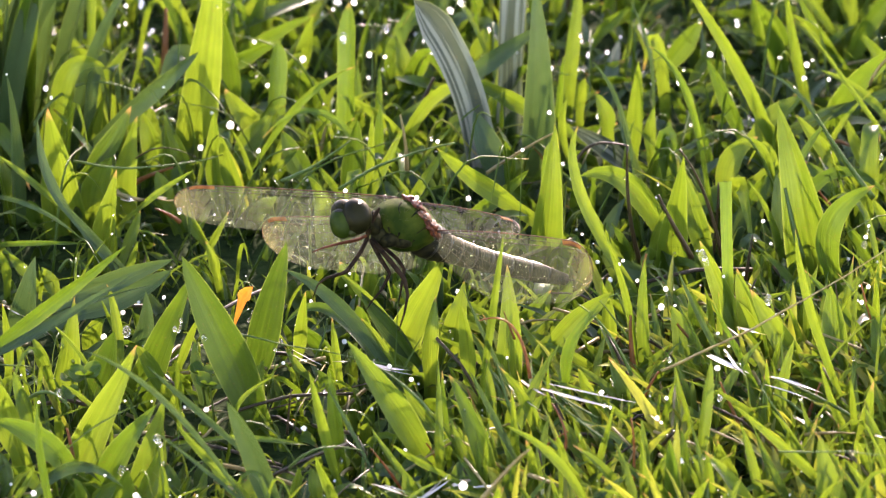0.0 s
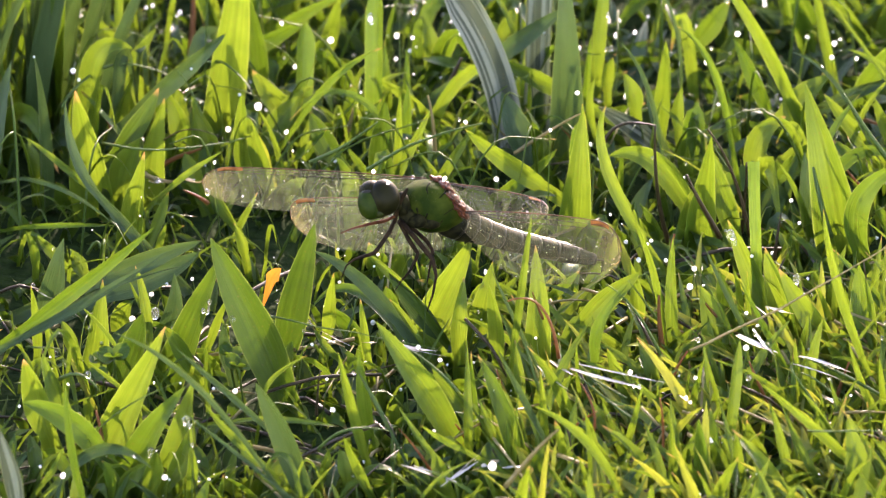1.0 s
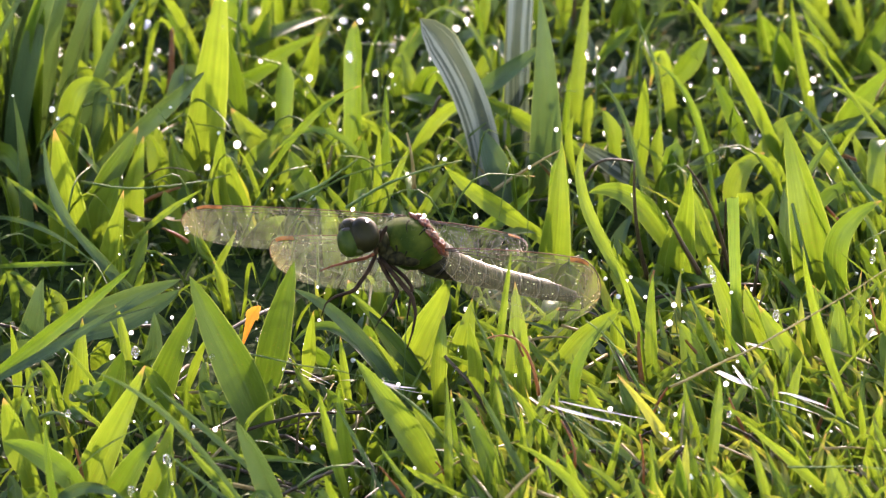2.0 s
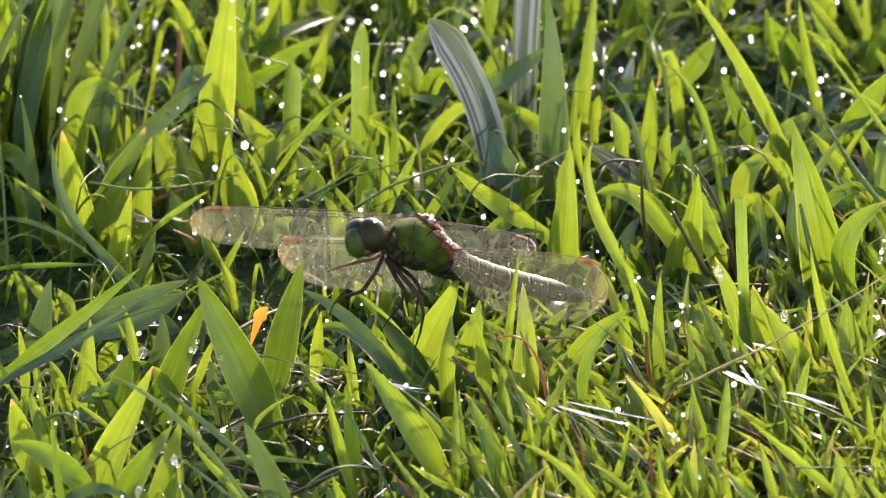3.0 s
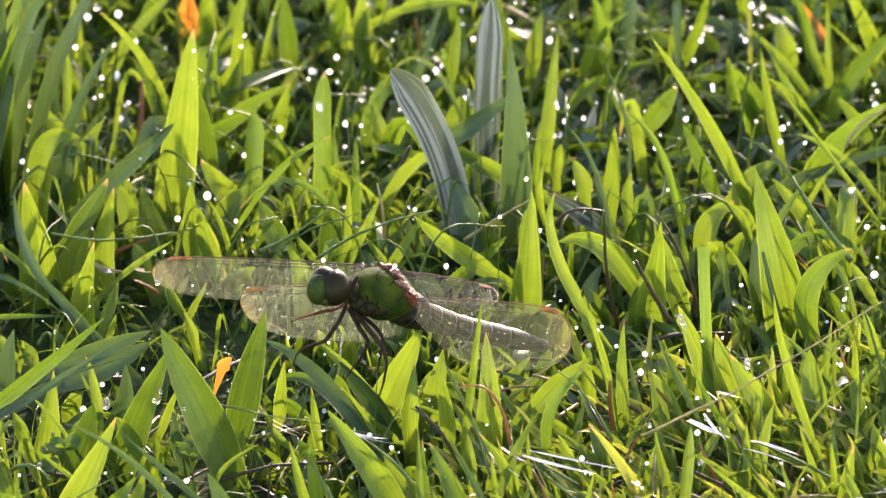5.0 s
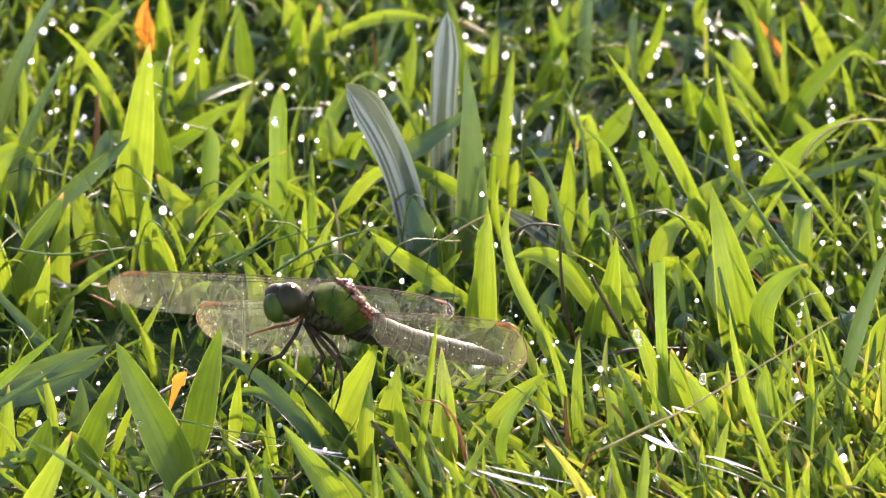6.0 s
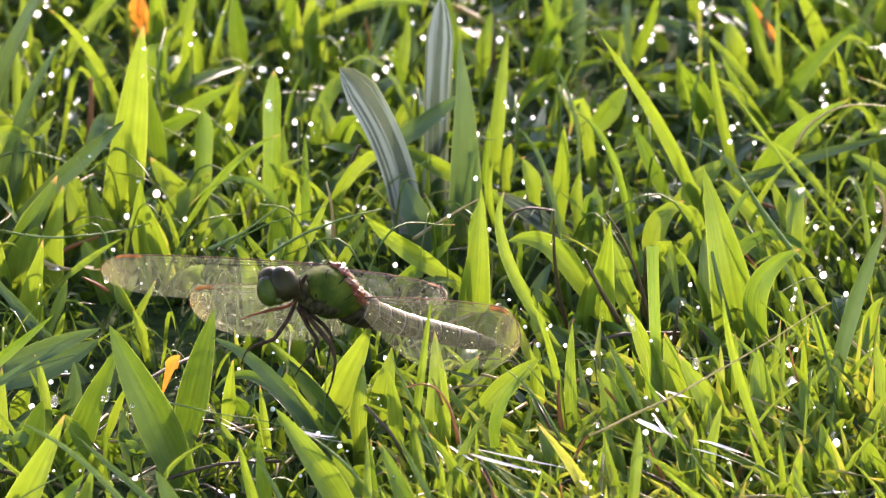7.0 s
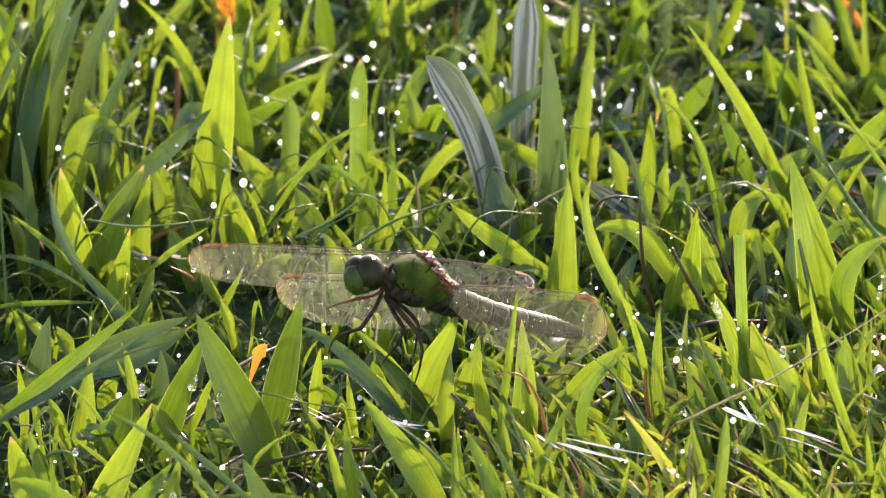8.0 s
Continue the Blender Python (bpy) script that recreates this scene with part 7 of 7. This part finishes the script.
dew(82.3, 97.6, 11.3, 0.94)
dew(71.5, 79.8, 10.4, 0.84)
dew(71.4, 74.8, 15.0, 0.42)
dew(7.2, 116.7, 9.4, 0.42)
dew(52.1, 105.1, 10.9, 0.53)
dew(77.3, 36.4, 12.4, 0.84)
dew(76.4, 33.6, 9.9, 0.63)
dew(70.1, 33.2, 10.5, 0.53)
dew(66.2, 30.3, 13.2, 0.53)
dew(67.7, 34.2, 10.2, 0.63)
dew(73.2, 19.7, 11.9, 0.53)
dew(68.1, 20.1, 8.7, 0.84)
dew(71.3, 8.4, 9.6, 0.84)
dew(66.8, -39.8, 9.7, 0.94)
dew(73.8, -9.8, 10.3, 0.42)
dew(73.9, -11.6, 9.2, 0.42)
dew(77.2, 6.4, 11.2, 0.53)
dew(66.6, -44.3, 8.3, 0.42)
dew(-48.1, 104.2, 6.7, 0.84)
dew(-50.4, 102.1, 7.1, 0.50)
dew(-50.4, 97.2, 6.1, 0.42)
dew(-46.0, 94.9, 5.9, 0.50)
dew(-60.4, 41.4, 19.6, 0.67)
dew(-59.7, 44.1, 16.9, 0.42)
dew(-48.5, 81.9, 8.2, 0.42)
dew(-65.7, 48.1, 9.9, 0.42)
dew(-35.1, 95.8, 9.9, 0.42)
dew(-35.3, 90.6, 10.4, 0.33)
dew(-32.3, 103.1, 4.9, 0.50)
dew(-47.5, 72.9, 6.0, 0.42)
dew(-42.5, 43.5, 18.9, 0.33)
dew(-35.5, 53.1, 10.3, 0.42)
dew(-32.3, 38.3, 14.9, 0.92)
dew(-42.3, 43.2, 11.8, 0.42)
dew(-36.8, 35.3, 12.5, 0.67)
dew(-35.1, 44.6, 10.4, 0.42)
dew(-27.9, 31.9, 13.5, 0.50)
dew(-27.1, 61.8, 11.1, 0.59)
dew(-23.3, 73.3, 8.7, 0.59)
dew(-22.3, 70.7, 9.2, 0.42)
dew(-21.8, 73.7, 10.3, 0.75)
dew(-29.4, 74.2, 13.0, 0.50)
dew(-16.6, 103.4, 7.1, 0.67)
dew(-13.5, 50.4, 29.9, 0.67)
dew(-19.1, 96.6, 7.9, 0.50)
dew(-12.9, 98.5, 7.5, 0.42)
dew(-8.9, 88.6, 9.1, 0.92)
dew(-4.3, 106.0, 0.4, 0.59)
dew(-3.2, 90.7, 6.0, 0.59)
dew(-11.5, 75.1, 10.4, 0.67)
dew(-8.9, 57.9, 17.6, 0.50)
dew(-9.6, 79.3, 8.6, 0.33)
dew(-4.1, 74.2, 11.3, 0.50)
dew(-4.2, 78.4, 6.0, 0.50)
dew(-11.7, 80.5, 4.1, 0.50)
dew(-9.5, 76.9, 7.1, 0.42)
dew(-18.2, 73.3, 7.8, 0.42)
dew(-19.0, 58.2, 12.9, 0.33)
dew(-15.3, 52.2, 23.2, 0.59)
dew(1.2, 94.0, 9.7, 0.75)
dew(3.0, 82.5, 15.9, 0.75)
dew(10.6, 74.2, 14.5, 0.50)
dew(11.3, 74.2, 13.4, 0.42)
dew(11.4, 64.2, 15.6, 0.50)
dew(12.6, 97.2, 10.2, 0.67)
dew(15.9, 48.9, 17.2, 0.50)
dew(16.6, 57.4, 15.9, 0.59)
dew(16.2, 41.4, 15.6, 0.50)
dew(-1.7, 26.8, 17.8, 0.42)
dew(-0.8, 29.4, 16.2, 0.50)
dew(7.9, 77.7, 4.4, 0.33)
dew(21.2, 62.0, 19.5, 0.50)
dew(23.3, 84.6, 8.7, 0.50)
dew(23.4, 92.6, 4.1, 0.42)
dew(22.9, 80.4, 8.0, 0.67)
dew(22.0, 76.2, 7.6, 0.59)
dew(21.0, 62.1, 13.7, 0.42)
dew(11.8, 11.5, 22.9, 0.42)
dew(18.1, 34.8, 10.0, 0.50)
dew(18.8, 8.5, 24.0, 0.25)
dew(38.9, 45.8, 28.9, 0.50)
dew(46.4, 89.5, 9.2, 0.50)
dew(41.3, 65.3, 14.8, 0.67)
dew(25.7, 78.3, 9.4, 0.50)
dew(52.5, 73.1, 10.8, 0.50)
dew(56.3, 65.0, 13.2, 0.67)
dew(55.8, 62.0, 12.2, 0.59)
dew(57.3, 68.3, 12.5, 0.33)
dew(58.0, 77.6, 6.6, 0.33)
dew(59.4, 57.4, 14.0, 0.42)
dew(61.2, 64.7, 10.0, 0.33)
dew(53.4, 44.2, 18.4, 0.50)
dew(35.9, 39.6, 21.4, 0.75)
dew(37.1, 58.4, 15.4, 0.42)
dew(23.9, 49.0, 11.6, 0.75)
dew(32.6, 50.0, 10.8, 0.42)
dew(31.5, 51.5, 8.9, 0.33)
dew(42.6, 67.8, 3.1, 0.42)
dew(43.1, 57.5, 5.3, 0.42)
dew(42.4, 51.9, 6.8, 0.33)
dew(47.2, 57.5, 7.6, 0.50)
dew(46.3, 55.5, 5.8, 0.59)
dew(-53.0, 116.8, 11.4, 0.84)
dew(-49.8, 73.2, 31.5, 0.67)
dew(-48.4, 124.9, 8.4, 0.84)
dew(-47.8, 138.5, 6.0, 0.59)
dew(-41.9, 132.7, 6.9, 0.75)
dew(-40.5, 135.6, 7.7, 0.67)
dew(-45.2, 112.4, 8.9, 0.67)
dew(-47.4, 129.3, 3.9, 0.42)
dew(-49.4, 113.3, 4.0, 0.59)
dew(-48.3, 104.0, 6.3, 0.84)
dew(-43.3, 114.1, 4.4, 0.50)
dew(-46.6, 97.7, 4.1, 0.42)
dew(-34.5, 54.1, 27.6, 0.33)
dew(-34.2, 53.2, 32.5, 0.42)
dew(-29.9, 109.7, 11.0, 0.59)
dew(-27.3, 91.7, 18.5, 0.42)
dew(-27.8, 87.1, 18.6, 0.42)
dew(-24.2, 128.1, 5.7, 0.59)
dew(-13.3, 128.7, 10.4, 0.50)
dew(-6.8, 127.8, 10.2, 0.50)
dew(-8.0, 114.6, 14.0, 0.75)
dew(-7.4, 131.4, 6.3, 0.75)
dew(-7.4, 113.6, 9.5, 0.50)
dew(-8.8, 113.9, 6.7, 0.67)
dew(-13.0, 100.2, 10.9, 0.67)
dew(-17.0, 103.5, 7.1, 0.67)
dew(-13.7, 50.5, 29.9, 0.59)
dew(1.0, 94.1, 9.8, 0.67)
dew(2.7, 82.5, 16.1, 0.67)
dew(8.8, 107.9, 10.5, 0.59)
dew(11.0, 71.0, 30.1, 0.59)
dew(15.0, 139.9, 5.4, 0.67)
dew(21.1, 114.6, 7.2, 0.75)
dew(21.7, 125.3, 4.4, 0.50)
dew(24.6, 108.3, 14.4, 0.50)
dew(28.8, 105.4, 20.4, 0.67)
dew(25.4, 118.1, 4.0, 0.50)
dew(29.5, 106.1, 10.1, 0.59)
dew(44.9, 101.2, 12.6, 0.59)
dew(45.3, 103.2, 12.8, 0.42)
dew(43.4, 90.1, 14.0, 0.50)
dew(46.3, 89.3, 10.0, 0.50)
dew(47.3, 115.1, 15.3, 0.59)
dew(52.8, 99.4, 19.3, 0.67)
dew(54.8, 99.9, 18.8, 0.50)
dew(51.3, 101.9, 13.1, 0.50)
dew(60.6, 115.1, 6.0, 0.42)
dew(71.1, 81.6, 10.9, 0.67)
dew(72.3, 98.5, 5.8, 0.50)
dew(82.0, 103.0, 10.2, 0.84)
dew(83.3, 140.6, 5.6, 0.67)
dew(63.9, 139.4, 5.6, 0.50)
dew(64.8, 130.8, 8.4, 0.67)
dew(53.7, 80.3, 18.3, 0.42)
dew(71.6, 20.4, 5.4, 0.59)
dew(68.2, 29.3, 5.7, 0.59)
dew(63.1, 11.1, 8.8, 0.50)
dew(72.8, 28.2, 9.0, 0.42)
dew(69.3, 33.1, 5.6, 0.33)
dew(78.5, 58.9, 3.6, 0.67)
dew(77.3, 61.3, 4.3, 0.33)
dew(66.8, -33.8, 8.0, 0.75)
dew(75.6, 23.3, 15.7, 0.42)
dew(63.1, 4.3, 13.8, 0.33)
dew(78.3, 24.1, 4.1, 0.33)
dew(-62.0, 2.7, 7.9, 0.33)
dew(-65.0, -1.2, 3.7, 0.59)
dew(-47.2, -7.1, 5.0, 0.59)
dew(-48.2, -18.4, 7.7, 0.50)
dew(-46.5, -10.3, 3.6, 0.42)
dew(-41.0, -10.8, 9.2, 0.42)
dew(-37.4, -44.2, 21.4, 0.50)
dew(-38.3, -43.3, 19.6, 0.50)
dew(-28.7, -5.5, 3.0, 0.42)
dew(-28.1, -6.8, 4.9, 0.33)
dew(-38.6, -8.5, 22.2, 0.67)
dew(-38.3, 16.0, 15.8, 0.42)
dew(-20.8, 39.7, 5.3, 0.67)
dew(-8.5, -13.7, 26.8, 0.50)
dew(-3.8, -19.0, 29.1, 0.50)
dew(3.8, 23.1, 9.6, 0.59)
dew(-14.1, -22.3, 31.7, 0.50)
dew(-12.0, -24.9, 31.1, 0.42)
dew(-4.3, -19.1, 28.7, 0.25)
dew(-4.0, -18.7, 28.6, 0.25)
dew(-3.4, -19.4, 28.7, 0.25)
dew(-13.6, -17.7, 16.3, 0.33)
dew(-19.3, -24.8, 20.5, 0.33)
dew(-14.4, -0.7, 6.4, 0.33)
dew(-19.5, -4.1, 5.4, 0.42)
dew(-6.3, -35.1, 22.5, 0.33)
dew(-3.3, 3.9, 5.9, 0.25)
dew(2.2, -12.5, 10.9, 0.59)
dew(22.8, 29.6, 11.0, 0.75)
dew(27.0, 10.7, 18.7, 0.33)
dew(32.0, 23.4, 9.6, 0.33)
dew(32.1, 14.6, 16.0, 0.42)
dew(47.7, 10.5, 11.7, 0.50)
dew(22.8, 15.2, 7.9, 0.33)
dew(20.7, 7.3, 11.0, 0.33)
dew(23.0, 7.1, 6.6, 0.50)
dew(24.8, 0.6, 6.7, 0.59)
dew(25.7, -14.5, 16.3, 0.42)
dew(26.4, -9.4, 14.5, 0.42)
dew(28.4, -15.6, 14.2, 0.42)
dew(32.6, -14.9, 12.5, 0.59)
dew(32.7, -15.2, 11.6, 0.33)
dew(31.8, -20.6, 12.3, 0.75)
dew(33.8, -19.9, 12.2, 0.33)
dew(33.4, -21.7, 11.3, 0.33)
dew(40.9, -17.2, 15.6, 0.42)
dew(44.7, 3.7, 6.2, 0.42)
dew(37.9, -22.6, 21.3, 0.67)
dew(47.8, -10.6, 8.3, 0.67)
dew(49.5, -9.1, 8.1, 0.33)
dew(49.4, -24.3, 12.6, 0.42)
dew(50.4, -22.5, 13.3, 0.25)
dew(63.2, 7.2, 11.5, 0.50)
dew(62.9, 10.1, 8.0, 0.75)
dew(60.8, 15.4, 3.2, 0.42)
dew(62.3, -13.5, 12.2, 0.50)
dew(60.8, -23.6, 14.5, 0.50)
dew(61.2, -6.2, 6.5, 0.33)
dew(58.7, 7.1, 16.2, 0.42)
dew(-49.9, -11.9, 3.3, 0.75)
dew(-55.2, -29.3, 10.1, 0.67)
dew(-53.6, -28.8, 7.6, 0.50)
dew(-60.8, -22.9, 2.9, 0.67)
dew(-54.5, -53.0, 14.2, 0.67)
dew(-43.5, -24.5, 7.8, 0.33)
dew(-34.2, -40.5, 16.9, 0.67)
dew(-34.1, -38.7, 4.5, 0.67)
dew(-40.1, -70.6, 15.6, 0.84)
dew(-39.5, -74.2, 16.5, 0.50)
dew(-57.2, -76.7, 10.1, 0.59)
dew(-43.0, -75.4, 9.1, 0.67)
dew(-38.4, -71.3, 6.8, 0.50)
dew(-39.1, -76.1, 14.5, 0.42)
dew(-45.6, -60.6, 5.6, 0.50)
dew(-23.5, -27.5, 10.0, 0.50)
dew(-23.1, -31.1, 8.3, 0.42)
dew(-19.6, -65.3, 14.6, 0.59)
dew(-24.1, -41.1, 15.3, 0.33)
dew(-20.7, -48.2, 11.0, 0.33)
dew(-57.6, -49.7, 11.1, 0.33)
dew(-46.9, -83.5, 16.3, 0.25)
dew(-45.1, -54.7, 13.7, 0.25)
dew(-41.2, -58.9, 15.7, 0.25)
dew(-37.9, -34.2, 1.9, 0.25)
dew(-38.8, -59.3, 3.5, 0.33)
dew(-14.5, -11.2, 2.2, 0.59)
dew(-17.0, -38.1, 7.0, 0.50)
dew(-4.5, -53.4, 16.5, 0.50)
dew(0.2, -32.0, 5.7, 0.42)
dew(0.7, -19.5, 4.2, 0.50)
dew(1.0, -23.0, 9.5, 0.33)
dew(3.8, -9.6, 3.0, 0.42)
dew(6.8, -31.3, 13.4, 0.42)
dew(10.4, -43.7, 9.5, 0.59)
dew(2.9, -61.4, 15.6, 0.59)
dew(2.8, -82.1, 14.0, 0.92)
dew(14.4, -34.4, 8.3, 0.59)
dew(9.2, -40.5, 13.7, 0.33)
dew(-13.8, -22.0, 4.4, 0.33)
dew(-7.6, -49.1, 16.5, 0.50)
dew(-9.8, -48.5, 17.0, 0.42)
dew(-14.5, -57.9, 5.9, 0.50)
dew(13.9, -77.0, 10.5, 0.50)
dew(-0.7, -70.9, 6.6, 0.42)
dew(4.0, -61.2, 10.8, 0.33)
dew(26.9, -18.4, 5.2, 0.50)
dew(32.3, -47.1, 16.5, 0.50)
dew(22.6, -49.2, 12.4, 0.59)
dew(39.1, -48.3, 15.8, 0.67)
dew(31.7, -55.6, 14.6, 0.42)
dew(39.4, -52.1, 12.9, 0.67)
dew(30.3, -58.6, 12.9, 0.50)
dew(30.9, -59.2, 12.5, 0.33)
dew(33.6, -68.4, 11.1, 0.59)
dew(38.8, -54.8, 7.3, 0.33)
dew(40.5, -43.0, 15.4, 0.42)
dew(40.9, -43.1, 16.8, 0.33)
dew(39.3, -42.5, 18.5, 0.42)
dew(59.0, -45.1, 18.2, 0.33)
dew(59.0, -37.9, 12.3, 0.42)
dew(51.2, -52.7, 9.6, 0.42)
dew(23.0, -53.1, 12.2, 0.42)
dew(23.8, -53.4, 12.2, 0.42)
dew(45.0, -54.0, 13.8, 0.25)


# ---- clover sprigs among the blades ----
def clover(x, y, z, size):
    """A small sprig of clover: a stalk and three round leaflets, in millimetres."""
    root = thing("clover_sprig", "small green clover sprig with three round leaflets", "clover", "clover sprigs in the lawn", m=Matrix.Translation((x * MM, y * MM, 0)))
    v, f, u = tube_arrays(smooth_path([(0.8, 1.5, 0), (0.3, 0.6, z * 0.6), (0, 0, z)], 8), 0.16, 6)
    part("stalk", mesh_of("stalk", v * MM, f, u), STEM, root)
    for k in range(3):
        a = radians(100 + 120 * k + x * 13)
        out = np.array((math.cos(a), math.sin(a) * 0.8, 0.45 - 0.3 * (k == 0)))
        side = np.cross(out, (0, -0.5, 1))
        side /= np.linalg.norm(side)
        up = np.cross(side, out)
        verts, uvs = [], []
        for i in range(7):
            s = i / 6
            w = size * 0.55 * math.sin(math.pi * min(1, 0.08 + s * 0.86)) ** 0.7
            for c in (-1, -0.5, 0, 0.5, 1):
                verts.append(np.array((0, 0, z)) + out * size * s + side * w * c + up * 0.25 * size * abs(c) * s)
                uvs.append(((c + 1) / 2, s * 0.85))
        faces = [(i * 5 + j, i * 5 + j + 1, i * 5 + j + 6, i * 5 + j + 5) for i in range(6) for j in range(4)]
        part("leaflet", mesh_of("leaflet", np.array(verts) * MM, faces, uvs), MID, root)


clover(-51.5, -38.8, 10, 2.6)
clover(-53.4, -38.0, 9, 2.2)
clover(-33.5, -39.9, 9, 2.4)
clover(-35.0, -33.7, 8, 2.0)
clover(-54.3, -41.2, 8, 2.2)


# ---- what moves: the insect tilts its head twice ----
def motions():
    home = fly(622, 388, -6.0) * MM
    tilts = ((0.0, 0.0), (0.3, 0.0), (0.4, 14.0), (0.5, 31.0), (0.6, 24.0), (0.7, 10.0), (0.85, 0.0), (1.5, 0.0), (2.2, 0.0), (3.3, 0.0), (3.6, 2.0), (3.7, 14.0), (3.8, 27.0), (3.9, 31.0), (4.3, 32.0), (4.7, 31.0), (5.1, 15.0), (5.4, 0.0), (5.8, 0.0), (7.0, 0.0), (8.0, 0.0))
    walk(fly_head, [(t, pose(*home, 0, a, 0)) for t, a in tilts])


motions()
